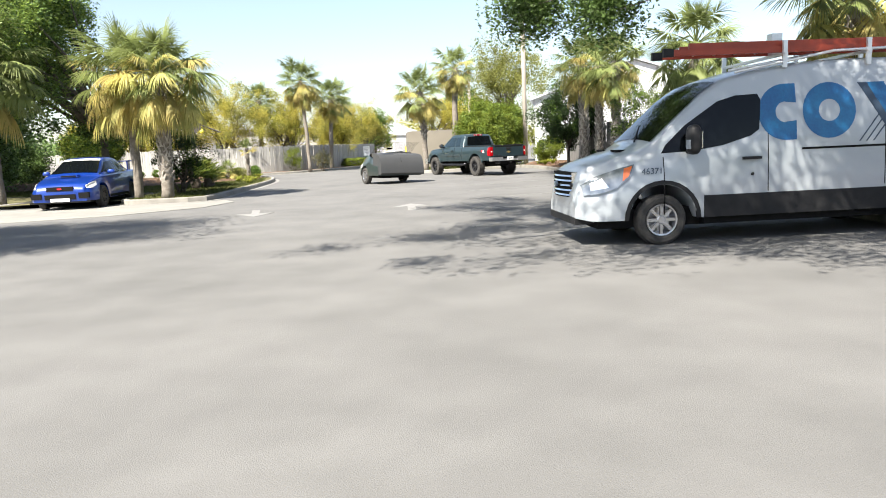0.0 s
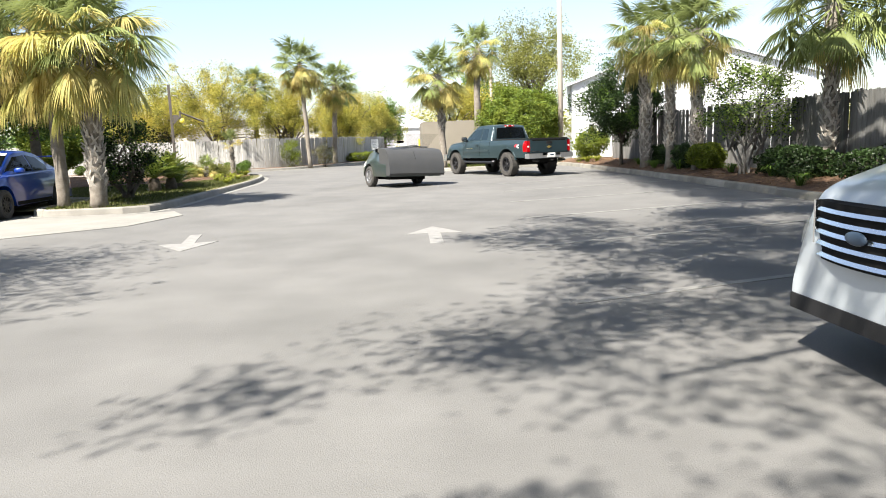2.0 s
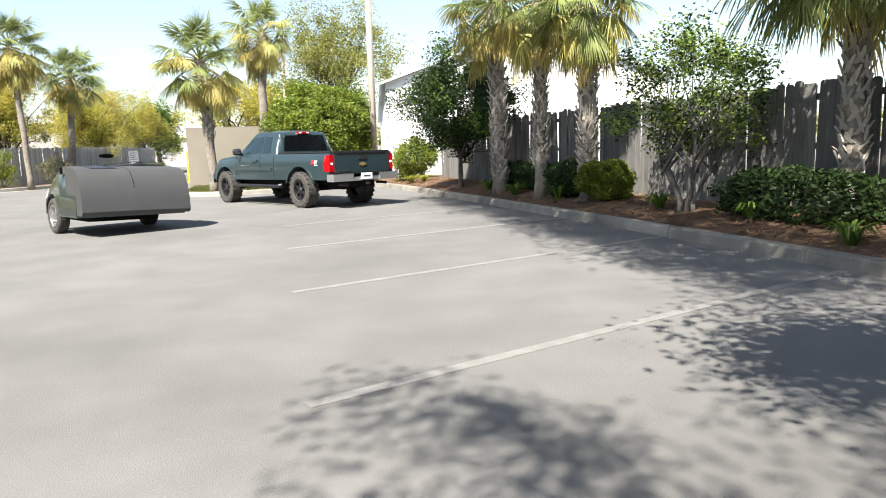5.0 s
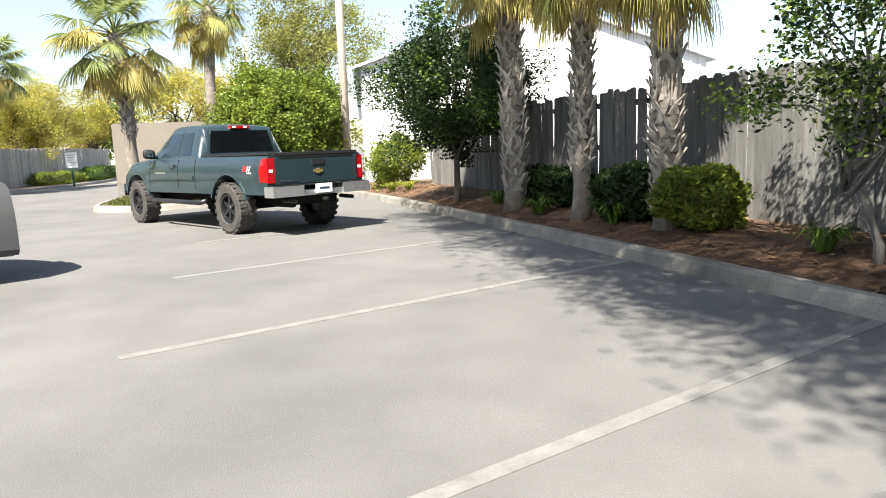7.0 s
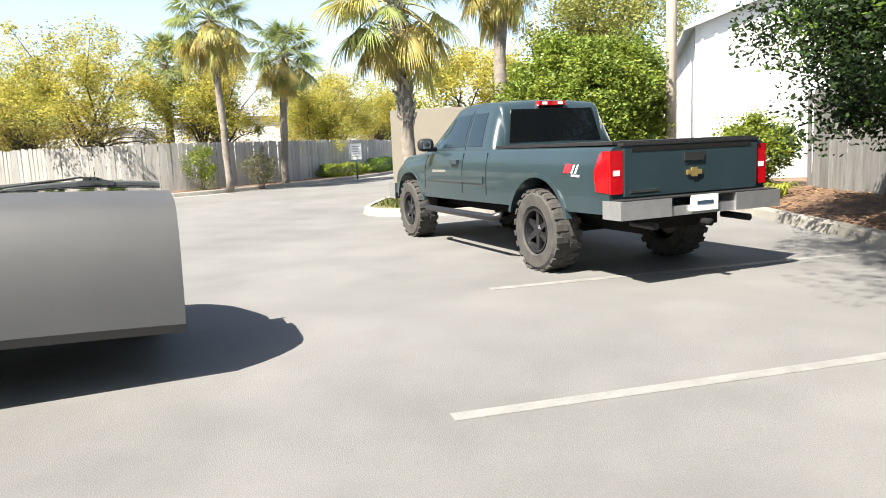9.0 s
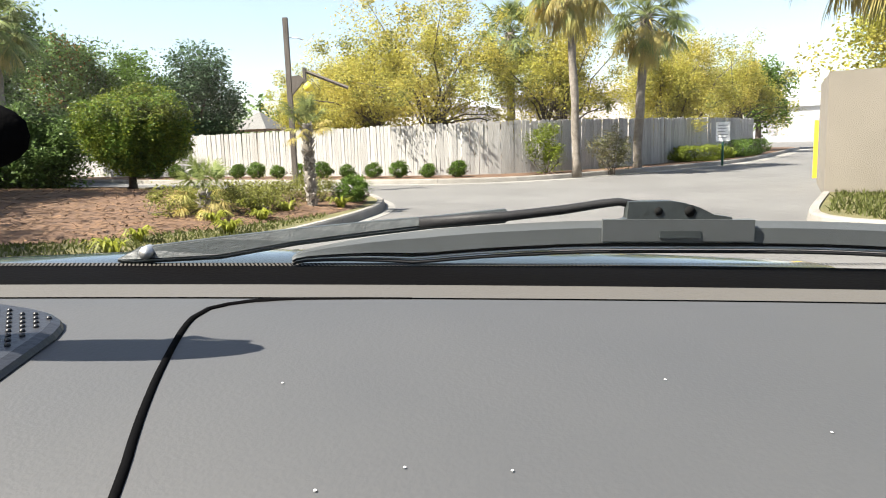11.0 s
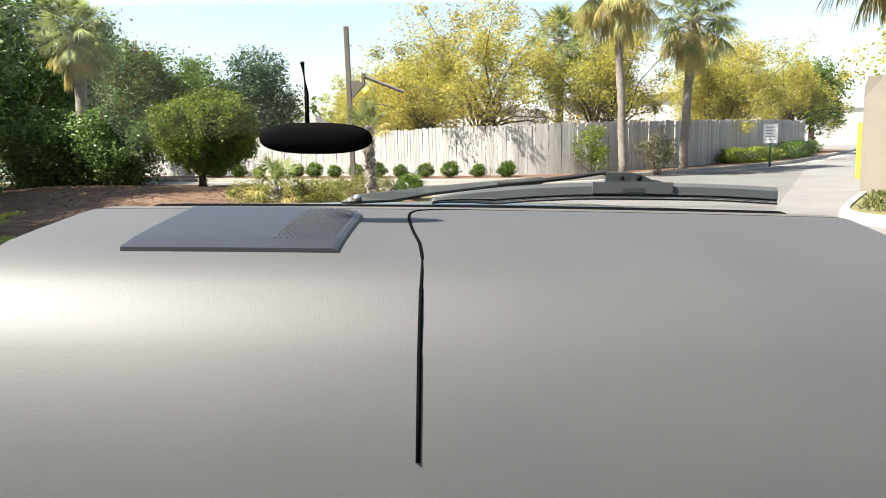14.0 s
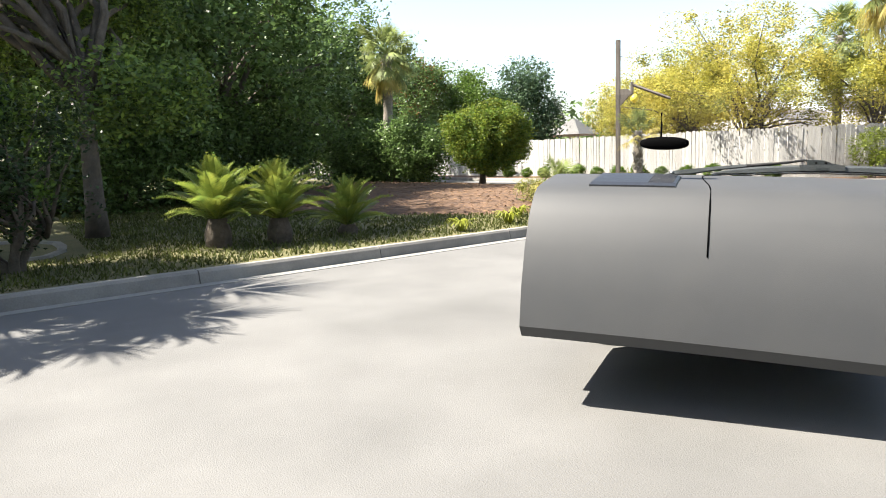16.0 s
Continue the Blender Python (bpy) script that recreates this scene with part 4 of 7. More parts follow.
for i, (tx, ty, top, rr) in enumerate(DARK):
    tree("oak_tree", tx, ty, 0.2, "dark dense live oak on the shaded side of the island", "tree", 2.2, 0.28, (0, 0, top * 0.58), (rr * 1.08, rr * 1.08, top * 0.5), 260, 25000, 0.125, leaf_oak, 70 + i, 0.42, 24, group="dark oaks", floor=0.5)
tree("tree", -39.9, 50.4, 0.1, "dark-green tree with a rust-coloured side", "tree", 2.0, 0.2, (0, 0, 4.3), (2.0, 2.2, 3.2), 140, 12000, 0.12, leaf_oak, 80, 0.45, 10, second=(leaf_rust, 0.12))
tree("tree", -37.4, 56.2, 0.1, "blue-green conical tree beyond the fence", "tree", 2.0, 0.2, (0, 0, 3.9), (2.2, 2.2, 3.4), 150, 14000, 0.13, leaf_blue, 81, 0.45, 10)
tree("tree", -39.6, 53.6, 0.1, "green tree beyond the fence", "tree", 2.0, 0.2, (0, 0, 3.5), (2.4, 2.4, 2.7), 140, 12000, 0.12, leaf_green, 82, 0.45, 10)
tree("tree", -9.0, 76.0, 0.1, "green tree beside the far gate", "tree", 2.0, 0.2, (0, 0, 3.3), (1.8, 1.8, 2.1), 100, 6000, 0.14, leaf_green, 83, 0.4, 10)
tree("tree", 0.5, 96.0, 0.1, "green tree beyond the far buildings", "tree", 3.0, 0.2, (0, 0, 6.4), (3.0, 3.0, 2.6), 100, 5000, 0.2, leaf_green, 84, 0.5, 10)
tree("tree", -46.0, 44, 0.1, "dark tree at the end of the side road", "tree", 2.0, 0.25, (0, 0, 4.0), (4.5, 4.0, 3.6), 150, 9000, 0.16, leaf_dark, 85, 0.55, 10)

tree("tree", -45.0, 50.3, 0.1, "dark-green tree where the side road ends", "tree", 2.0, 0.25, (0, 0, 4.4), (3.5, 3.2, 3.8), 170, 16000, 0.14, leaf_oak, 86, 0.5, 10)
tree("bush", -9.85, 24.7, 0.13, "dark many-stemmed bush between the palms and the cycads", "bush", 0.5, 0.06, (0, 0, 1.35), (1.0, 1.0, 0.95), 80, 3600, 0.05, leaf_dark, 87, 0.14, 40, stems=5, second=(leaf_green, 0.3))

for k, (sx, sy, sr) in enumerate(((-27.0, 38.7, 1.7), (-29.2, 39.9, 1.9), (-24.7, 39.5, 1.4), (-21.0, 29.4, 1.8), (-22.3, 32.3, 1.9), (-19.3, 27.3, 1.6))):
    tree("bush", sx, sy, 0.12, "dark evergreen bush in the shade of the oaks", "bush", 0.5, 0.07, (0, 0, 1.3), (sr, sr, 1.35), 130, 9000, 0.09, leaf_oak, 120 + k, 0.26, 8, stems=3, group="shade bushes")

# hedges by the sign
hedge("hedge", -9.0, 55.3, -7.55, 57.9, 0.9, 0.62, 0.13, leaf_hedge, "clipped yellow-green hedge by the sign", 5200, 46, group="sign hedges")
hedge("hedge", -7.6, 58.8, -7.2, 64.5, 0.9, 0.75, 0.13, leaf_green, "clipped darker hedge beyond the sign", 5600, 47, group="sign hedges")
tree("bush", -11.3, 48.3, 0.13, "thin yellow-green bush beside the palm", "bush", 0.35, 0.025, (0, 0, 0.85), (0.65, 0.55, 0.75), 40, 1900, 0.05, leaf_hedge, 65, 0.12, 10, stems=4)
tree("bush", -9.6, 49.6, 0.13, "thin grey-green bush beside the palm", "bush", 0.35, 0.025, (0, 0, 0.75), (0.7, 0.5, 0.65), 40, 1500, 0.05, leaf_shrub, 66, 0.12, 10, stems=4)

# the row of small shrubs along the pale fence
first = tree("shrub", -13.6, 46.6, 0.13, "small round dark-green shrub in the mulch bed", "shrub", 0.2, 0.02, (0, 0, 0.27), (0.29, 0.29, 0.215), 70, 3000, 0.03, leaf_green, 90, 0.045, 5, shell=0.75, uneven=0.1, stems=3, group="round shrubs")
for k, (sx, sy) in enumerate([(-14.6, 46.4), (-15.7, 46.3), (-16.7, 46.25), (-17.8, 46.2), (-18.9, 46.2), (-19.9, 46.15), (-21.0, 46.1), (-22.1, 46.1), (-23.1, 46.1), (-24.2, 46.05), (-25.3, 46.0), (-26.6, 46.0), (-28.0, 46.0)]):
    copy_thing(first, pose(sx, sy, 0.13, 0, 0, 47 * k) @ Matrix.Scale(0.85 + 0.3 * ((k * 37) % 10) / 10, 4))
# low planting on the island tip
sh = tree("shrub", -12.6, 36.4, 0.14, "low airy grey-green shrub on the island", "shrub", 0.15, 0.015, (0, 0, 0.26), (0.5, 0.5, 0.26), 40, 1100, 0.034, leaf_olive, 91, 0.1, 6, stems=4, group="island shrubs")
for k, (sx, sy) in enumerate([(-12.1, 35.4), (-12.8, 35.7), (-12.3, 37.4), (-11.7, 37.9), (-11.6, 36.4), (-12.5, 38.4), (-12.0, 34.7), (-11.2, 35.6)]):
    copy_thing(sh, pose(sx, sy, island_height(sx, sy) + 0.02, 0, 0, 53 * k) @ Matrix.Scale(0.8 + 0.35 * ((k * 31) % 10) / 10, 4))
copy_thing(first, pose(-11.15, 38.3, 0.1) @ Matrix.Scale(1.12, 4))
for k, (sx, sy, s) in enumerate([(-11.3, 35.9, 0.38), (-11.0, 36.3, 0.3), (-10.7, 37.4, 0.3), (-11.9, 36.2, 0.35), (-10.9, 34.6, 0.28), (-10.6, 35.3, 0.25), (-24.6, 39.8, 0.55), (-24.9, 40.2, 0.5), (-10.4, 32.9, 0.25), (-9.9, 34.0, 0.25), (-9.6, 32.0, 0.28), (-9.3, 30.8, 0.25), (4.4, 36.9, 0.3), (4.7, 36.2, 0.3)]):
    tuft(sx, sy, (island_height(sx, sy) if sx < 0 else bank_height(sx, sy)), s, 46, liriope, "yellow-green strap-leaved lily clump", 100 + k)


# ---- fences, walls, buildings, posts ----
def picket_mesh(name, w, h, t, mat):
    """A dog-eared board."""
    c = w * 0.22
    o = [(-w / 2, 0), (w / 2, 0), (w / 2, h - c), (w / 2 - c, h), (-w / 2 + c, h), (-w / 2, h - c)]
    v = [(x, -t / 2, z) for x, z in o] + [(x, t / 2, z) for x, z in o]
    n = len(o)
    f = [tuple(range(n)), tuple(range(n, 2 * n))[::-1]] + [((i + 1) % n, i, n + i, n + (i + 1) % n) for i in range(n)]
    me = bpy.data.meshes.new(name)
    me.from_pydata(v, [], f)
    me.materials.append(mat)
    return me


def fence(name, line, label, height, mat, seed, gaps, near=None, z=0.1, width=0.14, rail_side=1, pitch=0.146):
    """Board fence: posts, rails, and boards that stand uneven, with cracks of light between some."""
    r = random.Random(seed)
    base = thing(name, Matrix(), label, "fence", kind="structure")
    line = smooth_line(line, 0.5)
    length = at_length(line, 0)[1]
    boards = [picket_mesh("board_%d" % i, width * f, height * g, 0.02, mat) for i, (f, g) in enumerate(((1, 1), (0.98, 0.985), (1.02, 1.012), (0.96, 0.995)))]
    far = []
    s = 0.0
    while s < length:
        (x, y), (x2, y2) = at_length(line, s)[0], at_length(line, min(length, s + 0.1))[0]
        a = math.degrees(math.atan2(y2 - y, x2 - x)) if s + 0.1 < length else a
        m = pose(x, y, z - 0.05 + r.uniform(-0.012, 0.012), r.uniform(-0.8, 0.8), r.uniform(-0.9, 0.9), a)
        me = boards[r.randrange(4)]
        if near is None or near[0] <= s <= near[1]:
            ob = new("board", me)
            ob.parent = base
            ob.matrix_basis = m
        else:
            far.append((me, m))
        s += pitch + (r.uniform(0.01, 0.03) if r.random() < gaps else r.uniform(-0.004, 0.004))
    if far:
        data = [([m @ v.co for v in me.vertices], [tuple(p.vertices) for p in me.polygons]) for me, m in far]
        v, f = merge(*data)
        tagged(mesh_object("boards", v, f, mat, base), kind="stuff")
    side = offset_line(line, 0.045 * rail_side)
    for zz in (0.35, height * 0.52, height - 0.3):
        a, b = side, offset_line(line, 0.085 * rail_side)
        n = len(a)
        v = [(*p, z + zz) for p in a] + [(*p, z + zz) for p in b] + [(*p, z + zz + 0.09) for p in a] + [(*p, z + zz + 0.09) for p in b]
        f = []
        for i in range(n - 1):
            f += [(i, i + 1, 2 * n + i + 1, 2 * n + i), (n + i, 3 * n + i, 3 * n + i + 1, n + i + 1), (2 * n + i, 2 * n + i + 1, 3 * n + i + 1, 3 * n + i), (i, n + i, n + i + 1, i + 1)]
        mesh_object("rail", v, f, mat, base)
    pl = offset_line(line, 0.14 * rail_side)
    post = None
    for s in np.arange(0.2, length, 2.44):
        (x, y) = at_length(pl, s)[0]
        if post is None:
            bm = boxes((-0.045, 0.045, -0.045, 0.045, -0.2, height - 0.08))
            post = part("post", bm, mat, base)
        else:
            q = new("post", post.data)
            q.parent = base
            post = q
        post.matrix_basis = pose(x, y, z)
    return base


fence("fence_right", [(8.6, 8), (7.5, 20.5), (6.85, 26.6), (6.1, 33), (5.6, 37.6)], "weathered grey dog-eared board fence, shade put into its wood colour", 2.0, wood_grey, 1, 0.07, pitch=0.141)
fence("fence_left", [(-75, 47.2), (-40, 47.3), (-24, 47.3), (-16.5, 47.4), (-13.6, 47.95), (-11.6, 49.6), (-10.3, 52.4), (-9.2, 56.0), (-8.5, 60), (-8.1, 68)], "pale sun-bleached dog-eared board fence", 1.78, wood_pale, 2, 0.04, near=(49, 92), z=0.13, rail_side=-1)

# rendered refuse wall
wall = thing("wall_refuse", Matrix(), "beige rendered enclosure wall", "wall", kind="structure")
H = 2.3


def wall_run(x0, y0, x1, y1, t=0.2, name="wall_face"):
    d = Vector((x1 - x0, y1 - y0))
    l = d.length
    bm = boxes((0, l, 0, t, 0, H))
    bmesh.ops.bevel(bm, geom=bm.edges[:], offset=0.012, segments=2, affect="EDGES")
    ob = part(name, bm, stucco, wall)
    ob.matrix_basis = pose(x0, y0, 0, 0, 0, math.degrees(math.atan2(d.y, d.x)))
    return ob


wall_run(-3.0, 42.0, 0.0, 42.1)
wall_run(-3.42, 46.0, -3.01, 42.22)
wall_run(-0.2, 42.32, -0.2, 46.0)
bol = thing("bollard", pose(-3.3, 46.0, 0), "yellow painted steel bollard at the wall end", "bollard")
tube("pipe", [(0, 0, -0.1), (0, 0, 1.25), (0, 0, 1.29), (0, 0, 1.31)], [0.06, 0.06, 0.045, 0.01], bollard_yellow, bol, 14)
# the yellow edge guard on the wall
guard = thing("corner_guard", pose(-3.5, 46.08, 0.12), "yellow painted corner guard on the wall end", "corner guard")
part("strip", boxes((-0.02, 0.07, -0.02, 0.04, 0.0, 1.35)), bollard_yellow, guard, bevel=0.008)

# white building on the right
bld = thing("white_building", pose(4.35, 41.0, 0, 0, 0, -8), "white metal-sided storage building with a low gable roof", "building")
W, D, E, R = 11.0, 40.0, 3.75, 5.6
part("wall", boxes((0, W, 0, D, -0.05, E)), siding, bld)
bm = bmesh.new()
g = [bm.verts.new(p) for p in ((0, -0.004, E), (W, -0.004, E), (W / 2, -0.004, R))]
g2 = [bm.verts.new((v.co.x, 0.2, v.co.z)) for v in g]
bm.faces.new(g)
bm.faces.new(g2[::-1])
for i in range(3):
    bm.faces.new((g[i], g2[i], g2[(i + 1) % 3], g[(i + 1) % 3]))
part("gable", bm, siding, bld)
for sx in (0, 1):
    bm = bmesh.new()
    pts = [(-0.25, E - 0.08), (W / 2, R + 0.03), (W / 2, R + 0.11), (-0.25, E + 0.0)]
    if sx:
        pts = [(W - x, z) for x, z in pts]
    a, b = [bm.verts.new((x, -0.25, z)) for x, z in pts], [bm.verts.new((x, D + 0.2, z)) for x, z in pts]
    bm.faces.new(a)
    bm.faces.new(b[::-1])
    for i in range(4):
        bm.faces.new((a[i], b[i], b[(i + 1) % 4], a[(i + 1) % 4]))
    bmesh.ops.recalc_face_normals(bm, faces=bm.faces[:])
    part("roof", bm, roof_metal, bld)
rib = None
for k in range(37):
    x = 0.15 + k * 0.295
    if rib is None:
        rib = part("siding_rib", boxes((-0.03, 0.03, -0.03, 0.0, 0.05, E + 0.1)), siding, bld)
    else:
        q = new("siding_rib", rib.data)
        q.parent = bld
        rib = q
    rib.location = (x, -0.004, 0)
for k in range(40):
    q = new("siding_rib", rib.data)
    q.parent = bld
    q.matrix_basis = pose(-0.004, 0.3 + k * 0.3, 0, 0, 0, -90)


def pole(x, y, h, r, mat, name, label, category, lean=(0, 0)):
    b = thing(name, pose(x, y, 0), label, category)
    tube("shaft", [(0, 0, -0.3), (lean[0] * 0.5, lean[1] * 0.5, h * 0.5), (lean[0], lean[1], h)], [r, r * 0.92, r * 0.8], mat, b, 12)
    return b


p = pole(3.75, 40.6, 8.6, 0.13, utility_wood, "utility_pole", "tall bare wooden utility pole beside the white building", "utility pole")
tube("cap", [(0, 0, 8.58), (0, 0, 8.66)], [0.12, 0.07], steel_dull, p, 12)
p2 = pole(0.9, 55, 6.8, 0.12, utility_wood, "utility_pole", "wooden utility pole behind the wall", "utility pole")
tube("cap", [(0, 0, 6.78), (0, 0, 6.86)], [0.12, 0.07], steel_dull, p2, 12)

# timber lamp post on the island's edge
lp = thing("lamp_post", pose(-15.4, 41.15, 0.12, 0, 0, 28), "dark timber lamp post with a bracket arm and yellow lamp", "lamp post")
part("post", boxes((-0.06, 0.06, -0.06, 0.06, -0.12, 4.45)), wood_post, lp, bevel=0.012)
bm = bmesh.new()
g = [bm.verts.new((x, y, z)) for y in (-0.05, 0.05) for x, z in ((0.08, 2.98), (0.3, 2.98), (0.42, 2.86), (0.08, 2.5))]
bm.faces.new(g[:4][::-1])
bm.faces.new(g[4:])
for i in range(4):
    bm.faces.new((g[i], g[(i + 1) % 4], g[4 + (i + 1) % 4], g[4 + i]))
part("bracket", bm, wood_post, lp)
tube("stub", [(0.42, 0, 2.78), (0.42, 0, 3.18)], 0.05, wood_post, lp, 6, False)
tube("arm", [(0.42, 0, 3.1), (1.55, 0.0, 2.62)], 0.045, wood_post, lp, 4, False)
tube("hook", [(0.08, 0, 3.95), (0.3, 0, 3.93), (0.42, 0, 3.88)], 0.014, steel_dull, lp, 6)
tube("lamp_globe", [(0.5, 0, 2.56), (0.5, 0, 2.6), (0.5, 0, 2.68), (0.5, 0, 2.76), (0.5, 0, 2.82)], [0.03, 0.1, 0.13, 0.09, 0.03], bulb_yellow, lp, 14, label="yellow glass lamp globe")
# sign by the hedge
sg = thing("sign", pose(-7.15, 54.7, 0.13, 0, 0, 12), "white notice board on a green steel post", "sign")
tube("post", [(0, 0, -0.1), (0, 0, 1.5)], 0.04, green_metal, sg, 10)
part("board", boxes((-0.24, 0.24, -0.065, -0.045, 0.78, 1.48)), white_paint, sg, bevel=0.006)
for k in range(5):
    part("text_bar", boxes((-0.17, 0.17 - 0.05 * (k % 3), -0.069, -0.066, 1.34 - k * 0.11, 1.372 - k * 0.11)), far_shade, sg)

# far gate and storage buildings at the end of the drive
gate = thing("metal_gate", pose(-6.3, 84, 0, 0, 0, 0), "long pale sliding gate across the drive", "gate")
part("gate_frame", boxes((0, 9, -0.04, 0.04, 0.0, 0.2), (0, 9, -0.04, 0.04, 1.6, 1.7), (0, 0.1, -0.04, 0.04, 0.1, 1.7), (8.9, 9, -0.04, 0.04, 0.1, 1.7)), far_shade, gate)
bar = None
for k in range(44):
    if bar is None:
        bar = part("bar", boxes((-0.02, 0.02, -0.02, 0.02, 0.2, 1.6)), far_shade, gate)
    else:
        q = new("bar", bar.data)
        q.parent = gate
        bar = q
    bar.location = (0.2 + k * 0.2, 0, 0)


def shed(x, y, rz, w, d, eave, ridge, label, doors=0):
    b = thing("storage_building", pose(x, y, 0, 0, 0, rz), label, "building", "storage buildings")
    part("wall", boxes((0, w, 0, d, -0.05, eave)), far_wall, b)
    bm = bmesh.new()
    pts = [(-0.3, eave), (w / 2, ridge), (w + 0.3, eave)]
    a, c = [bm.verts.new((px, -0.3, pz)) for px, pz in pts], [bm.verts.new((px, d + 0.3, pz)) for px, pz in pts]
    bm.faces.new(a)
    bm.faces.new(c[::-1])
    for i in range(3):
        bm.faces.new((a[i], c[i], c[(i + 1) % 3], a[(i + 1) % 3]))
    bmesh.ops.recalc_face_normals(bm, faces=bm.faces[:])
    part("roof", bm, roof_metal, b)
    for k in range(doors):
        x0 = 0.8 + k * (w - 0.8) / max(1, doors)
        part("door", boxes((x0, x0 + 2.4, -0.03, 0.0, 0.0, 2.5)), far_shade, b)
    return b


shed(-14, 100, 0, 9, 20, 3.2, 5.2, "white storage building with a gable roof beyond the gate", 2)
shed(-3.5, 98, 0, 10, 20, 3.4, 5.0, "white storage building with a gable roof beyond the gate", 3)
shed(-21, 64, 18, 8, 14, 3.6, 4.6, "white building glimpsed through the trees", 0)
shed(-17.5, 80, 10, 6, 8, 3.4, 4.4, "white building glimpsed through the trees", 0)
shed(-34, 66, 8, 9, 10, 3.4, 4.6, "white building glimpsed through the trees", 0)
far_wood = np.random.default_rng(9)
cc = np.column_stack([np.linspace(-170, 190, 420) + far_wood.normal(0, 2, 420), 150 + far_wood.normal(0, 6, 420), 2 + 3.2 * far_wood.random(420)])
v, f = leaf_cloud(cc, 1.3, 24000, 0.42, far_wood)
tagged(mesh_object("far_woods", v, f, leaf_olive), "far belt of woods on the horizon", "woods", kind="stuff")
cc = np.column_stack([-75 + far_wood.normal(0, 4, 300), np.linspace(-60, 150, 300), 1 + 5 * far_wood.random(300)])
v, f = leaf_cloud(cc, 1.5, 18000, 0.4, far_wood)
tagged(mesh_object("far_woods", v, f, leaf_oak), "dark belt of woods behind the side road", "woods", kind="stuff")
cc = np.column_stack([np.linspace(-70, 60, 240), -40 + far_wood.normal(0, 4, 240), 1 + 5 * far_wood.random(240)])
v, f = leaf_cloud(cc, 1.5, 12000, 0.5, far_wood)
tagged(mesh_object("far_woods", v, f, leaf_oak), "belt of woods behind the start of the drive", "woods", kind="stuff")

# timber shelter beyond the fence
gz = thing("garden_shelter", pose(-46.8, 70.2, 0.0, 0, 0, 12), "weathered timber garden shelter with a hipped roof beyond the fence", "shelter")
for sx in (-1.3, 1.3):
    for sy in (-1.3, 1.3):
        part("post", boxes((sx - 0.06, sx + 0.06, sy - 0.06, sy + 0.06, -0.1, 2.6)), utility_wood, gz)
for sy in (-1.3, 1.3):
    part("beam", boxes((-1.5, 1.5, sy - 0.05, sy + 0.05, 2.55, 2.7)), utility_wood, gz)
    part("beam", boxes((sy - 0.05, sy + 0.05, -1.5, 1.5, 2.55, 2.7)), utility_wood, gz)
bm = bmesh.new()
rim_ = [bm.verts.new((x, y, 2.7)) for x, y in ((-1.65, -1.65), (1.65, -1.65), (1.65, 1.65), (-1.65, 1.65))]
top_ = [bm.verts.new((x, y, 4.1)) for x, y in ((-0.12, -0.12), (0.12, -0.12), (0.12, 0.12), (-0.12, 0.12))]
bm.faces.new(rim_[::-1])
bm.faces.new(top_)
for i in range(4):
    bm.faces.new((rim_[i], rim_[(i + 1) % 4], top_[(i + 1) % 4], top_[i]))
bmesh.ops.recalc_face_normals(bm, faces=bm.faces[:])
part("roof", bm, wood_grey, gz, "grey shingled roof")


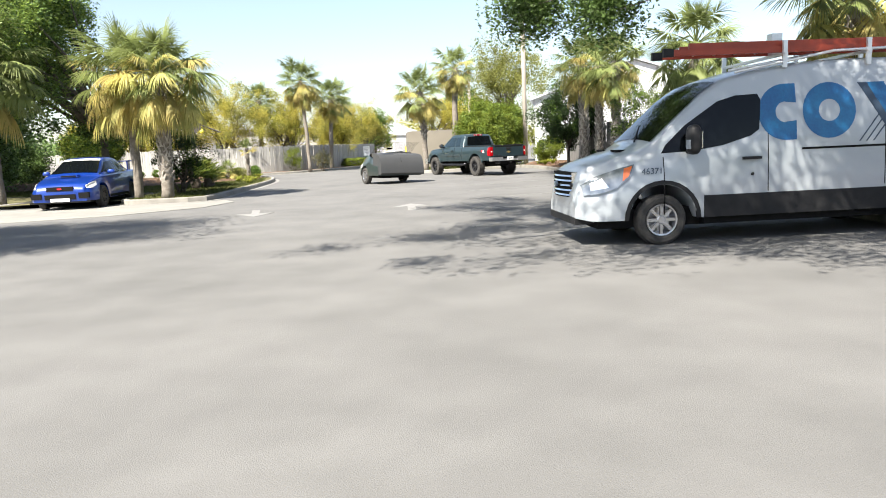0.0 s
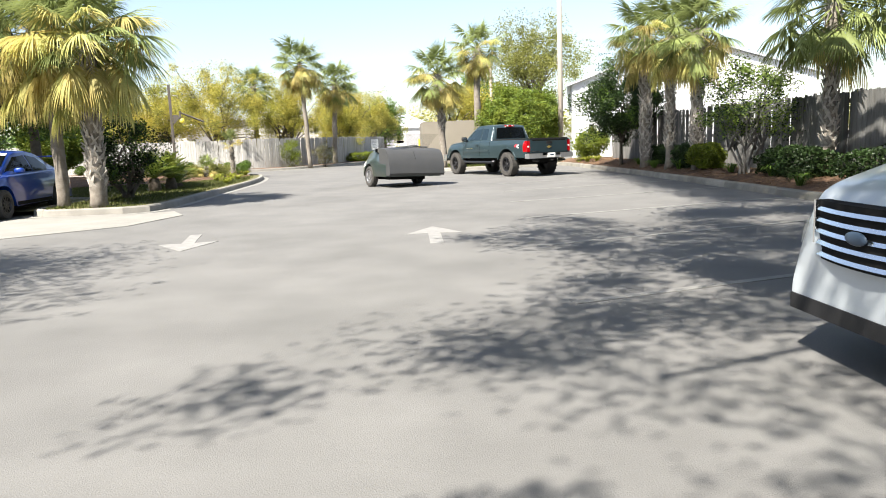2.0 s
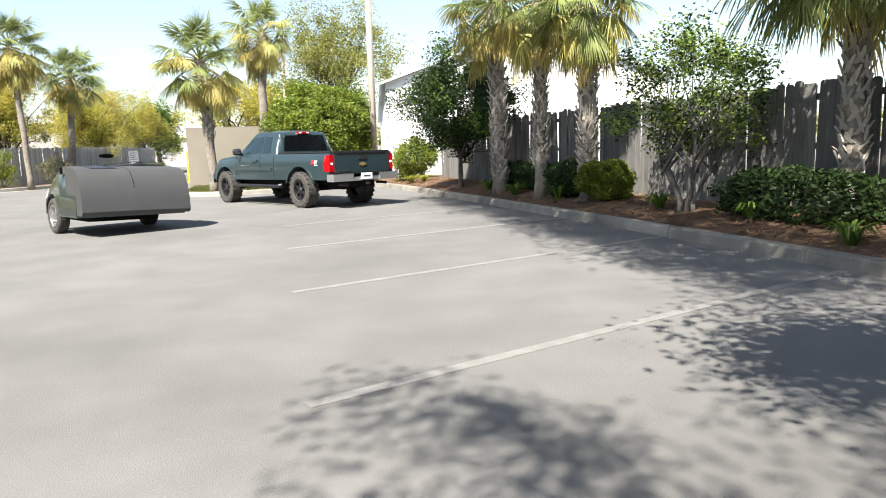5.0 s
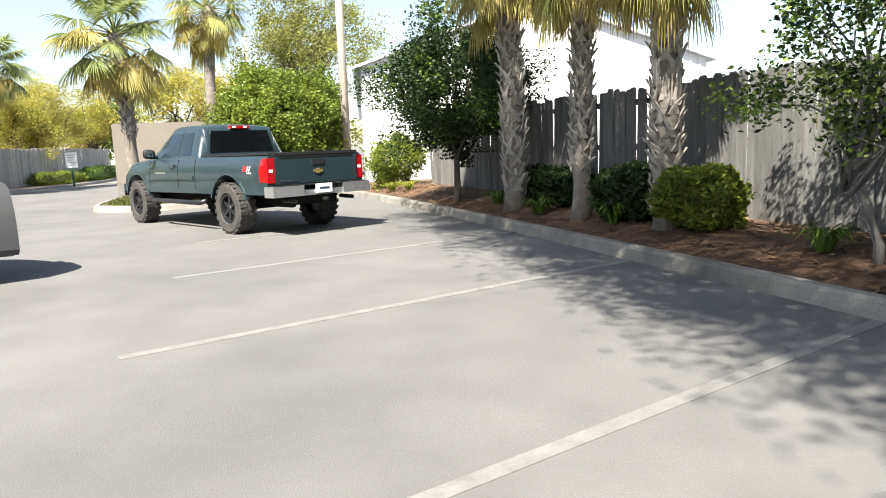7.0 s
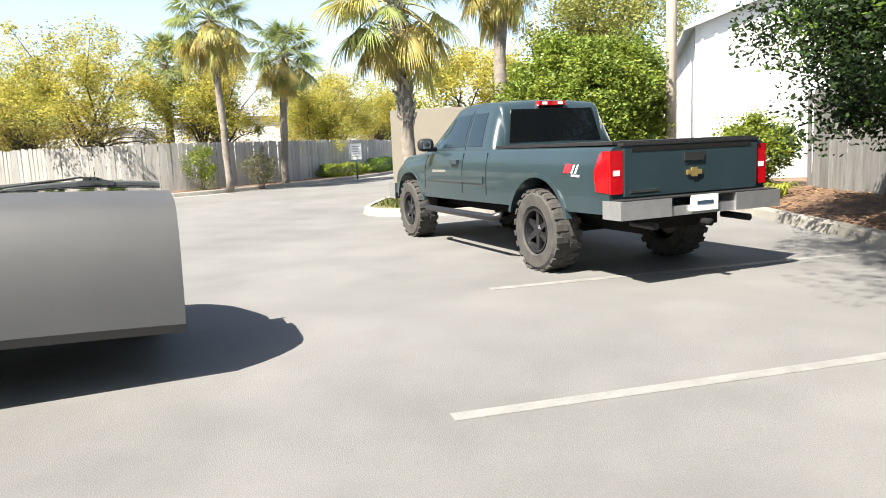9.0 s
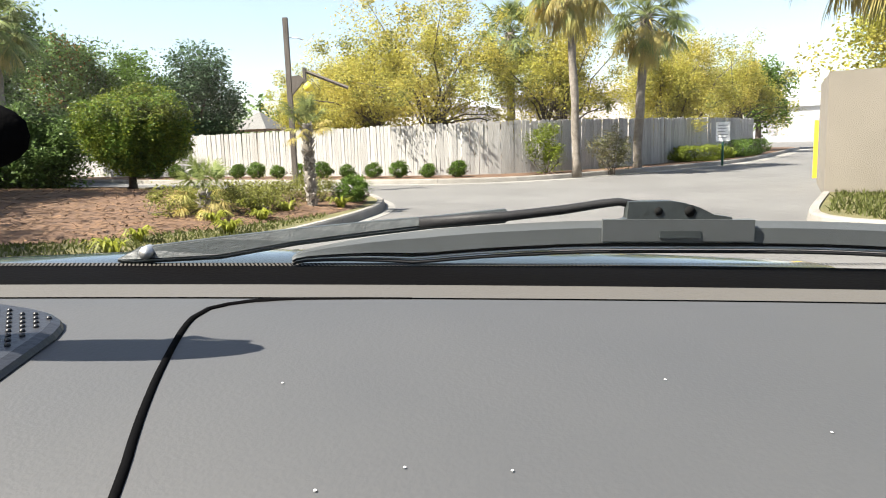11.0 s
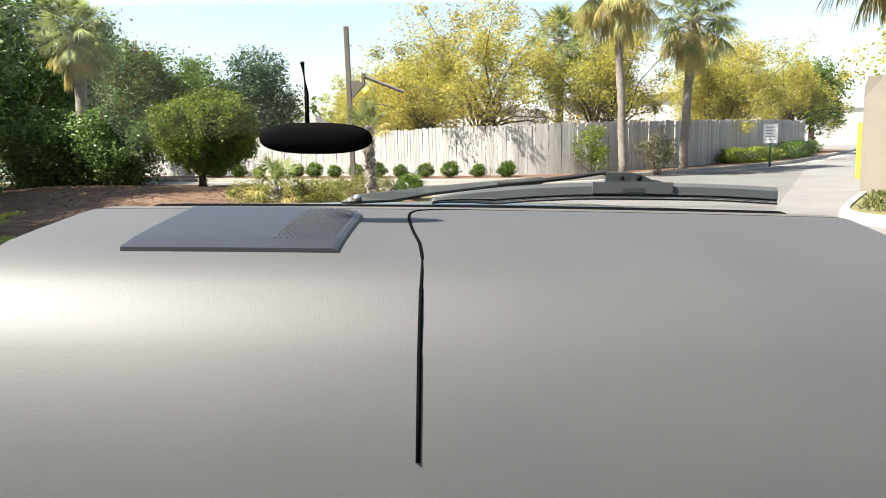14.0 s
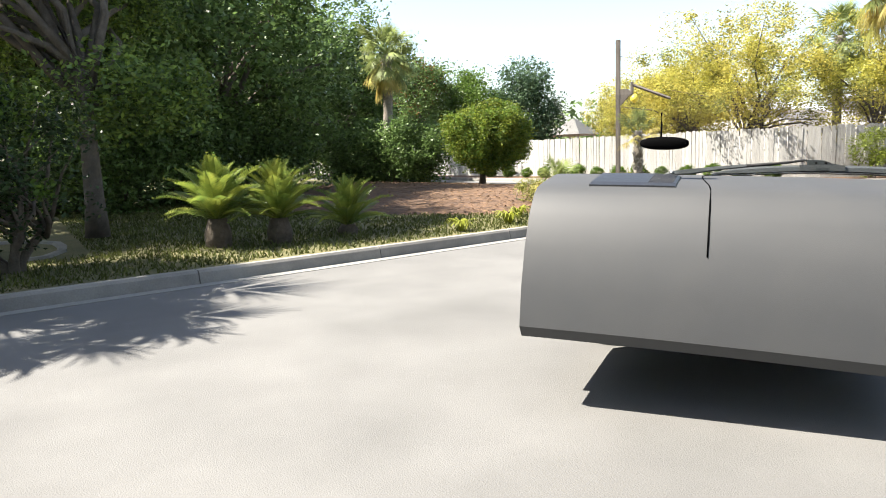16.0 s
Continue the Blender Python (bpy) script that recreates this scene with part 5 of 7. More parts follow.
# ---- vehicles ----
class Shell:
    """A car body lofted along y: x half-width and z from lists of (y, value)."""

    def __init__(self, y0, y1, bottom, top, wide, narrow, r=0.06, crown=0.03, tuck=3.0, step=0.05, soft=2):
        self.y = np.linspace(y0, y1, int(abs(y1 - y0) / step) + 1)
        self.tables = {}
        for key, t in (("b", bottom), ("t", top), ("w", wide), ("n", narrow)):
            t = sorted(t)
            v = np.interp(self.y, [a for a, _ in t], [c for _, c in t])
            if key != "b":
                for _ in range(soft):
                    v = np.r_[v[0], (v[:-2] + 2 * v[1:-1] + v[2:]) / 4, v[-1]]
            self.tables[key] = v
        self.r, self.crown, self.tuck = r, crown, tuck

    def get(self, key, y):
        return float(np.interp(y, self.y, self.tables[key]))

    def arch(self, yc, zc, rad):
        d = rad ** 2 - (self.y - yc) ** 2
        z = zc + np.sqrt(np.maximum(d, 0))
        self.tables["b"] = np.where(d > 0, np.maximum(self.tables["b"], z), self.tables["b"])

    def side(self, y, z):
        b, t, w, n = (self.get(k, y) for k in "btwn")
        b = min(b, np.min(self.tables["b"]))
        s = min(1, max(0, (z - b) / max(0.05, t - self.r - b)))
        return n + (w - n) * (1 - s ** self.tuck)

    def over(self, x, y):
        n = self.get("n", y)
        return self.get("t", y) + self.crown * (1 - min(1, abs(x) / n) ** 2)

    def mesh(self, name, mat, parent, rows=9, label=""):
        verts, faces = [], []
        floor = np.min(self.tables["b"])
        for y in self.y:
            b, t = self.get("b", y), self.get("t", y)
            r = min(self.r, (t - floor) * 0.3)
            half = []
            for k in range(rows + 1):
                z = b + (t - r - b) * k / rows
                half.append((self.side(y, z), z))
            n = half[-1][0]
            for a in (22, 45, 68, 90):
                half.append((n - r * (1 - math.cos(radians(a))), t - r + r * math.sin(radians(a))))
            half.append(((n - r) * 0.5, t + self.crown * 0.75))
            half.append((0.0, t + self.crown))
            ring = [(0.0, b)] + half
            full = ring + [(-x, z) for x, z in ring[-2:0:-1]]
            m = len(full)
            verts += [(x, y, z) for x, z in full]
        for i in range(len(self.y) - 1):
            for k in range(m):
                k2 = (k + 1) % m
                faces.append((i * m + k, i * m + k2, (i + 1) * m + k2, (i + 1) * m + k))
        faces.append(tuple(range(m)))
        faces.append(tuple(range((len(self.y) - 1) * m, len(self.y) * m))[::-1])
        ob = mesh_object(name, verts, faces, mat, parent, True, label)
        bm = bmesh.new()
        bm.from_mesh(ob.data)
        bmesh.ops.recalc_face_normals(bm, faces=bm.faces[:])
        for e in bm.edges:
            e.smooth = e.calc_face_angle(0) < radians(38)
        bm.to_mesh(ob.data)
        bm.free()
        return ob

    def side_patch(self, name, outline, mat, parent, sign, off=0.006, thick=0.0, label=""):
        """A panel of that (y, z) outline laid on the side."""
        pts = []
        for i, p in enumerate(outline):
            q = outline[(i + 1) % len(outline)]
            for k in range(3):
                pts.append((p[0] + (q[0] - p[0]) * k / 3, p[1] + (q[1] - p[1]) * k / 3))
        c = (sum(p[0] for p in pts) / len(pts), sum(p[1] for p in pts) / len(pts))
        verts, faces = [], []
        rings = 4
        for j in range(rings, 0, -1):
            f = j / rings
            for p in pts:
                y, z = c[0] + (p[0] - c[0]) * f, c[1] + (p[1] - c[1]) * f
                verts.append((sign * (self.side(y, z) + off), y, z))
        n = len(pts)
        verts.append((sign * (self.side(*c) + off), *c))
        for j in range(rings - 1):
            for k in range(n):
                k2 = (k + 1) % n
                faces.append((j * n + k, j * n + k2, (j + 1) * n + k2, (j + 1) * n + k))
        for k in range(n):
            faces.append(((rings - 1) * n + k, (rings - 1) * n + (k + 1) % n, rings * n))
        o = len(verts)
        verts += [(v[0] - sign * (off + 0.004), v[1], v[2]) for v in verts[:n]]
        for k in range(n):
            faces.append((k, o + k, o + (k + 1) % n, (k + 1) % n))
        ob = mesh_object(name, verts, faces, mat, parent, False, label)
        fix(ob)
        return ob

    def top_patch(self, name, y0, y1, w0, w1, mat, parent, off=0.006, label=""):
        """A panel laid over the top, between two stations."""
        verts, faces = [], []
        ny, nx = 8, 8
        for i in range(ny + 1):
            f = i / ny
            y, w = y0 + (y1 - y0) * f, w0 + (w1 - w0) * f
            for k in range(nx + 1):
                x = -w + 2 * w * k / nx
                verts.append((x, y, self.over(x, y) + off))
        for i in range(ny):
            for k in range(nx):
                a = i * (nx + 1) + k
                faces.append((a, a + 1, a + nx + 2, a + nx + 1))
        ob = mesh_object(name, verts, faces, mat, parent, True, label)
        fix(ob)
        return ob


def fix(ob):
    bm = bmesh.new()
    bm.from_mesh(ob.data)
    bmesh.ops.recalc_face_normals(bm, faces=bm.faces[:])
    bm.to_mesh(ob.data)
    bm.free()


def lathe_x(profile, n=28):
    """A ring of (radius, x) turned round the x axis."""
    verts, faces = [], []
    m = len(profile)
    for i in range(n):
        a = 2 * math.pi * i / n
        verts += [(x, r * math.cos(a), r * math.sin(a)) for r, x in profile]
    for i in range(n):
        j = (i + 1) % n
        for k in range(m - 1):
            faces.append((i * m + k, i * m + k + 1, j * m + k + 1, j * m + k))
    return verts, faces


def wheel(parent, x, y, r, width, rim_mat, sign, spokes=6, lugs=0, rim=0.62, even=(1, 1, 1)):
    """Tyre with a rounded shoulder, dished rim with spokes and hub; lugs: blocks of a mud tread."""
    w = thing("wheel", Matrix(), "", "")
    w.parent = parent
    for key in list(w.keys()):
        del w[key]
    w.matrix_basis = pose(x, y, (r - 0.006) / even[2]) @ Matrix.Diagonal((1 / even[0], 1 / even[1], 1 / even[2], 1))
    h = width / 2
    rr = r * rim
    prof = [(rr, -h * 0.8), (rr + 0.03, -h), (r - 0.05, -h * 1.02), (r - 0.015, -h * 0.86), (r, -h * 0.6), (r, h * 0.6), (r - 0.015, h * 0.86), (r - 0.05, h * 1.02), (rr + 0.03, h), (rr, h * 0.8)]
    tv, tf = lathe_x(prof, 32)
    data = [(tv, tf)]
    blocks = {}
    for k in range(lugs):
        a = 2 * math.pi * k / lugs
        for sx in (-1, 1):
            aa = a + (0.5 * 2 * math.pi / lugs if sx > 0 else 0)
            bm = boxes((sx * h * 0.55 - h * 0.42, sx * h * 0.55 + h * 0.42, -0.03, 0.03, r - 0.02, r + 0.005))
            bm.verts.index_update()
            vs, fs = [v.co.copy() for v in bm.verts], [tuple(v.index for v in f.verts) for f in bm.faces]
            bm.free()
            if sx not in blocks:
                blocks[sx] = mesh_object("tread_block", vs, fs, tyre_rubber, w)
                q = blocks[sx]
            else:
                q = new("tread_block", blocks[sx].data)
                q.parent = w
            q.matrix_basis = Matrix.Rotation(aa, 4, "X")
    v, f = merge(*data)
    ty = mesh_object("tyre", v, f, tyre_rubber, w)
    fix(ty)
    o = sign * h
    prof = [(rr + 0.004, o * 0.8), (rr, o * 0.95), (rr - 0.02, o * 0.92), (rr - 0.035, o * 0.45), (rr - 0.05, -o * 0.3), (0.02, -o * 0.3)]
    rv, rf = lathe_x(prof, 28)
    parts = [(rv, rf)]
    for k in range(spokes):
        a = 2 * math.pi * k / spokes
        bm = boxes((-0.018, 0.018, -r * 0.075, r * 0.075, 0.02, rr - 0.02))
        bm.verts.index_update()
        vs, fs = [Vector((v.co.x + o * 0.6, v.co.y * (1.0 if v.co.z < 0.1 else 0.75), v.co.z)) for v in bm.verts], [tuple(v.index for v in q.verts) for q in bm.faces]
        bm.free()
        rot = Matrix.Rotation(a, 3, "X")
        parts.append(([rot @ v for v in vs], fs))
    parts.append(lathe_x([(0.0, o * 0.82), (0.05, o * 0.82), (0.07, o * 0.7), (0.07, o * 0.4)], 16))
    v, f = merge(*parts)
    fix(mesh_object("rim", v, f, rim_mat, w))
    return w


def rounded(name, x0, x1, y0, y1, z0, z1, mat, parent, bevel=0.02, label=""):
    return part(name, boxes((x0, x1, y0, y1, z0, z1)), mat, parent, label, bevel=bevel)


def pod(name, centre, size, mat, parent, square=0.65, label=""):
    """A rounded housing, between a ball and a box."""
    bm = bmesh.new()
    bmesh.ops.create_uvsphere(bm, u_segments=20, v_segments=12, radius=1.0)
    for v in bm.verts:
        v.co = Vector([centre[i] + size[i] / 2 * math.copysign(abs(v.co[i]) ** square, v.co[i]) for i in range(3)])
    return part(name, bm, mat, parent, label, True)


def flat_text(body, size, mat, parent, m, name="lettering"):
    c = bpy.data.curves.new(name, "FONT")
    c.body, c.size, c.extrude = body, size, 0.0015
    tmp = bpy.data.objects.new(name, c)
    scene.collection.objects.link(tmp)
    me = bpy.data.meshes.new_from_object(tmp.evaluated_get(bpy.context.evaluated_depsgraph_get()))
    bpy.data.objects.remove(tmp)
    me.materials.clear()
    me.materials.append(mat)
    ob = new(name, me)
    ob.parent = parent
    ob.matrix_basis = m
    return ob


# --- white service van ---
VAN = thing("service_van", pose(1.35, 9.53, 0, 0, 0, 95.8) @ Matrix.Scale(0.9, 4), "white high-roof service van with blue lettering and a roof ladder", "van")
vs = Shell(-5.95, 0.0, [(-6, 0.36), (-0.2, 0.36), (0, 0.4)],
           [(0, 0.72), (-0.05, 0.97), (-0.1, 1.06), (-0.25, 1.13), (-0.5, 1.2), (-0.75, 1.27), (-0.98, 1.35), (-1.1, 1.45), (-1.4, 1.72), (-1.75, 2.03), (-2.05, 2.22), (-2.5, 2.33), (-3.1, 2.41), (-4.0, 2.44), (-5.6, 2.44), (-5.85, 2.4), (-5.95, 2.32)],
           [(0, 0.74), (-0.12, 0.84), (-0.35, 0.94), (-0.7, 1.0), (-1.2, 1.02), (-5.5, 1.03), (-5.95, 1.0)],
           [(0, 0.66), (-0.2, 0.74), (-0.7, 0.82), (-1.1, 0.86), (-1.7, 0.83), (-2.2, 0.83), (-3, 0.86), (-5.95, 0.86)], 0.09, 0.05, 3.2, 0.05)
vs.arch(-1.15, 0.36, 0.47)
vs.arch(-4.9, 0.36, 0.47)
vs.mesh("body", van_white, VAN, 12)
part("chassis", boxes((-0.8, 0.8, -5.8, -0.3, 0.24, 0.5), (-0.95, 0.95, -4.2, -1.75, 0.26, 0.4)), under_black, VAN)
for sg_ in (-1, 1):
    for yy in (-1.15, -4.9):
        wheel(VAN, sg_ * 0.86, yy, 0.35, 0.24, rim_silver, sg_, 8)
    vs.side_patch("door_window", [(-1.22, 1.36), (-1.5, 1.62), (-1.95, 1.92), (-2.2, 1.99), (-2.5, 2.0), (-2.54, 1.92), (-2.5, 1.52), (-2.38, 1.44), (-2.0, 1.33), (-1.6, 1.27), (-1.15, 1.25)], dark_glass, VAN, sg_)
    vs.side_patch("sill_band", [(-1.72, 0.36), (-4.35, 0.36), (-4.35, 0.66), (-1.72, 0.66)], black_plastic, VAN, sg_, 0.012)
    vs.side_patch("rear_band", [(-5.42, 0.40), (-5.9, 0.40), (-5.9, 0.66), (-5.42, 0.66)], black_plastic, VAN, sg_, 0.012)
    for ya in (-1.15, -4.9):
        out = [(ya + 0.53 * math.cos(a), 0.36 + 0.53 * math.sin(a)) for a in np.linspace(0, math.pi, 15)]
        inn = [(ya + 0.475 * math.cos(a), 0.36 + 0.475 * math.sin(a)) for a in np.linspace(0, math.pi, 15)]
        v = [(sg_ * (vs.side(y, z) + 0.014), y, z) for y, z in out + inn] + [(sg_ * (vs.side(y, z) - 0.03), y, z) for y, z in out + inn]
        f = []
        for k in range(14):
            f += [(k, k + 1, 15 + k + 1, 15 + k), (30 + k, k, k + 1, 30 + k + 1), (15 + k, 15 + k + 1, 45 + k + 1, 45 + k)]
        fix(mesh_object("arch_trim", v, f, black_plastic, VAN))
    for name, o in (("door_seam", [(-1.16, 0.42), (-1.168, 1.2), (-1.18, 1.2), (-1.172, 0.42)]), ("door_seam", [(-2.62, 0.68), (-2.62, 1.96), (-2.632, 1.96), (-2.632, 0.68)]), ("door_seam", [(-4.3, 0.7), (-4.3, 2.1), (-4.312, 2.1), (-4.312, 0.7)]), ("slide_rail", [(-3.1, 1.22), (-5.6, 1.22), (-5.6, 1.25), (-3.1, 1.25)])):
        vs.side_patch(name, o, under_black, VAN, sg_, 0.004)
    ml = pod("mirror", (sg_ * 1.13, -1.52, 1.42), (0.25, 0.17, 0.4), black_plastic, VAN)
    tube("mirror_arm", [(sg_ * 0.9, -1.5, 1.27), (sg_ * 1.02, -1.52, 1.26), (sg_ * 1.1, -1.52, 1.28)], 0.035, black_plastic, ml, 8)
    rounded("mirror_cap", sg_ * 1.16 - 0.05, sg_ * 1.16 + 0.05, -1.45, -1.425, 1.3, 1.42, van_white, ml, 0.01, "white painted mirror cap")
    rounded("mirror_glass", sg_ * 1.15 - 0.07, sg_ * 1.15 + 0.07, -1.608, -1.596, 1.3, 1.52, chrome, ml, 0.004, "mirror glass")
    hl = vs.side_patch("headlight", [(-0.1, 0.72), (-0.08, 0.86), (-0.25, 0.97), (-0.6, 1.08), (-0.78, 1.12), (-0.7, 0.95), (-0.5, 0.8), (-0.3, 0.74)], lens_grey, VAN, sg_, 0.036, label="clear headlight lens")
    vs.side_patch("turn_lamp", [(-0.64, 1.07), (-0.75, 1.1), (-0.69, 0.97), (-0.6, 0.9)], lamp_amber, hl, sg_, 0.043, label="amber turn lamp")
    vs.side_patch("reflector", [(-0.18, 0.78), (-0.18, 0.88), (-0.34, 0.94), (-0.42, 0.82)], chrome, hl, sg_, 0.041, label="chrome reflector bowl")
    dh = rounded("door_handle", sg_ * 1.03 - 0.02, sg_ * 1.03 + 0.035, -2.52, -2.26, 1.12, 1.16, black_plastic, VAN, 0.012)
    tube("door_lock", [(sg_ * 1.0, -2.4, 0.92), (sg_ * 1.032, -2.4, 0.92)], 0.022, black_plastic, VAN, 10)
    # lettering shapes in two blues
    def ring(yc, zc, ro, ri, a0, a1, name="logo_ring"):
        n = 30
        an = np.linspace(radians(a0), radians(a1), n)
        o = [(yc + ro * math.cos(a), zc + ro * math.sin(a)) for a in an]
        i = [(yc + ri * math.cos(a), zc + ri * math.sin(a)) for a in an]
        v = [(sg_ * (vs.side(y, z) + 0.005), y, z) for y, z in o + i]
        return mesh_object(name, v, [(k, k + 1, n + k + 1, n + k) for k in range(n - 1)], logo_blue, VAN)
    ring(-2.88, 1.74, 0.38, 0.14, -90, 90)
    vs.side_patch("logo_bar", [(-3.03, 1.36), (-3.03, 1.62), (-2.878, 1.605), (-2.878, 1.36)], logo_blue, VAN, sg_, 0.005)
    vs.side_patch("logo_bar", [(-3.03, 1.86), (-3.03, 2.12), (-2.878, 2.12), (-2.878, 1.875)], logo_blue, VAN, sg_, 0.005)
    ring(-3.5, 1.74, 0.38, 0.15, 0, 360)
    for k in range(3):
        vs.side_patch("logo_slash", [(-3.92 - k * 0.12, 2.1), (-4.06 - k * 0.12, 2.1), (-4.5 - k * 0.1, 1.38), (-4.38 - k * 0.1, 1.38)], logo_blue if k else logo_ink, VAN, sg_, 0.005)
        vs.side_patch("logo_line", [(-4.2 - k * 0.1, 1.66), (-4.22 - k * 0.1, 1.66), (-3.94 - k * 0.1, 1.3), (-3.92 - k * 0.1, 1.3)], logo_ink, VAN, sg_, 0.005)
flat_text("46371", 0.12, logo_ink, VAN, pose(-(vs.side(-1.1, 1.0) + 0.006), -0.86, 0.98, 90, 0, -90))
vs.top_patch("windshield", -1.04, -1.98, 0.79, 0.74, dark_glass, VAN, 0.008)
for x0 in (-0.5, 0.2):
    rounded("hood_vent", x0, x0 + 0.3, -0.8, -0.68, 1.285, 1.318, under_black, VAN, 0.006)
def bowed(name, x, z0, z1, y0, deep, mat, parent, label=""):
    """A slab that bows forward across the nose of the van."""
    xs = np.linspace(-x, x, 15)
    verts, faces = [], []
    for q in xs:
        yy = y0 - 0.11 * (q / 0.6) ** 2
        verts += [(q, yy, z0), (q, yy - 0.015, z1), (q, yy - deep, z1), (q, yy - deep, z0)]
    for i in range(14):
        for k in range(4):
            faces.append((4 * i + k, 4 * i + (k + 1) % 4, 4 * i + 4 + (k + 1) % 4, 4 * i + 4 + k))
    faces += [(0, 1, 2, 3), (56, 59, 58, 57)]
    ob = mesh_object(name, verts, faces, mat, parent, False, label)
    fix(ob)
    return ob


gr = bowed("grille", 0.54, 0.68, 1.03, 0.06, 0.16, under_black, VAN, "black grille with chrome bars")
for k in range(5):
    bowed("grille_bar", 0.52 - 0.01 * abs(k - 2), 0.7 + k * 0.068, 0.722 + k * 0.068, 0.075, 0.03, chrome, gr, "chrome bar")
for sx in (-0.55, 0.53):
    part("grille_edge", boxes((sx, sx + 0.02, -0.12, -0.01, 0.68, 1.03)), chrome, gr, "chrome surround", bevel=0.005)
bm = bmesh.new()
bmesh.ops.create_uvsphere(bm, u_segments=16, v_segments=8, radius=0.08)
bmesh.ops.scale(bm, vec=(1.2, 0.2, 0.5), verts=bm.verts[:])
bmesh.ops.translate(bm, vec=(0, 0.08, 0.86), verts=bm.verts[:])
part("badge", bm, logo_ink, gr, "dark oval badge", True)
rounded("front_bumper", -0.74, 0.74, -0.25, 0.01, 0.31, 0.41, black_plastic, VAN, 0.06, "grey plastic bumper")
tube("tow_cap", [(-0.6, 0.0, 0.86), (-0.6, 0.03, 0.86)], 0.03, black_plastic, VAN, 10)
tube("windshield_wiper", [(-0.35, -0.98, 1.42), (0.1, -1.2, 1.6), (0.25, -1.27, 1.66)], [0.012, 0.009, 0.006], black_plastic, VAN, 6)
# roof rack with the orange ladder
rack = thing("ladder_rack", VAN.matrix_world.copy(), "aluminium roof rack carried on the van roof", "roof rack")
for yy in (-2.9, -4.1, -5.2):
    part("cross_bar", boxes((-0.92, 0.92, yy - 0.025, yy + 0.025, 2.5, 2.54)), aluminium, rack, bevel=0.006)
    for sx in (-0.9, 0.86):
        part("upright", boxes((sx, sx + 0.04, yy - 0.03, yy + 0.03, 2.34, 2.7)), aluminium, rack, bevel=0.006)
tube("clamp_rod", [(-0.88, -2.2, 2.3), (-0.88, -3.6, 2.54), (-0.88, -5.4, 2.58)], 0.02, aluminium, rack, 8)
tube("clamp_rod", [(-0.7, -2.2, 2.34), (-0.7, -3.4, 2.52)], 0.018, aluminium, rack, 8)
part("beacon", boxes((-0.55, -0.4, -3.05, -2.9, 2.53, 2.84)), aluminium, rack, "small white camera box", bevel=0.02)
ladder = thing("extension_ladder", VAN.matrix_world @ pose(-0.62, 0, 2.545), "orange fibreglass extension ladder on the roof rack", "ladder")
for sx in (-0.2, 0.2):
    part("stile", boxes((sx - 0.02, sx + 0.02, -6.3, -1.35, 0.0, 0.085)), ladder_orange, ladder, bevel=0.004)
    part("stile", boxes((sx * 0.78 - 0.02, sx * 0.78 + 0.02, -6.2, -1.6, 0.09, 0.165)), ladder_orange, ladder, bevel=0.004)
    part("foot", boxes((sx - 0.03, sx + 0.03, -1.36, -1.22, -0.01, 0.1)), black_plastic, ladder, bevel=0.01)
rung = None
for k in range(16):
    q = tube("rung", [(-0.19, 0, 0), (0.19, 0, 0)], 0.016, aluminium, ladder, 8) if rung is None else new("rung", rung.data)
    q.parent = ladder
    q.location = (0, -1.5 - k * 0.3, 0.045)
    rung = rung or q
# --- grey pickup ---
TR = thing("pickup_truck", pose(1.45, 31.6, 0, 0, 0, 30.6) @ Matrix.Diagonal((0.94, 1, 0.945, 1)), "dark grey-green extended-cab pickup with lifted mud tyres", "pickup truck")
low = Shell(-1.2, 4.55, [(-1.2, 0.7), (4.55, 0.66)],
            [(-1.2, 1.33), (1.1, 1.34), (3.0, 1.34), (3.2, 1.33), (4.1, 1.26), (4.35, 1.2), (4.5, 1.05), (4.55, 0.95)],
            [(-1.2, 0.97), (-1.0, 0.99), (4.0, 1.0), (4.35, 0.95), (4.55, 0.86)],
            [(-1.2, 0.95), (2.8, 0.95), (3.2, 0.88), (4.2, 0.84), (4.55, 0.78)], 0.06, 0.02, 5.0, 0.05)
low.arch(0.0, 0.47, 0.56)
low.arch(3.645, 0.47, 0.56)
low.mesh("body", truck_grey, TR, 9)
cab = Shell(1.06, 3.2, [(1.0, 1.28), (3.3, 1.28)],
            [(1.06, 1.34), (1.1, 1.6), (1.16, 1.84), (1.24, 1.9), (1.6, 1.935), (2.1, 1.935), (2.32, 1.9), (2.6, 1.72), (3.0, 1.46), (3.2, 1.34)],
            [(1.06, 0.93), (3.2, 0.93)], [(1.06, 0.72), (1.3, 0.74), (2.3, 0.73), (3.2, 0.84)], 0.07, 0.03, 1.3, 0.04, 1)
cab.mesh("cab", truck_grey, TR, 8)
part("chassis", boxes((-0.5, 0.5, -1.05, 4.3, 0.5, 0.72), (-0.85, 0.85, -0.08, 0.08, 0.4, 0.52), (-0.85, 0.85, 3.57, 3.72, 0.4, 0.52)), under_black, TR)
part("bed_cover", boxes((-0.9, 0.9, -1.16, 1.02, 1.345, 1.375)), black_plastic, TR, "black tonneau cover", bevel=0.012)
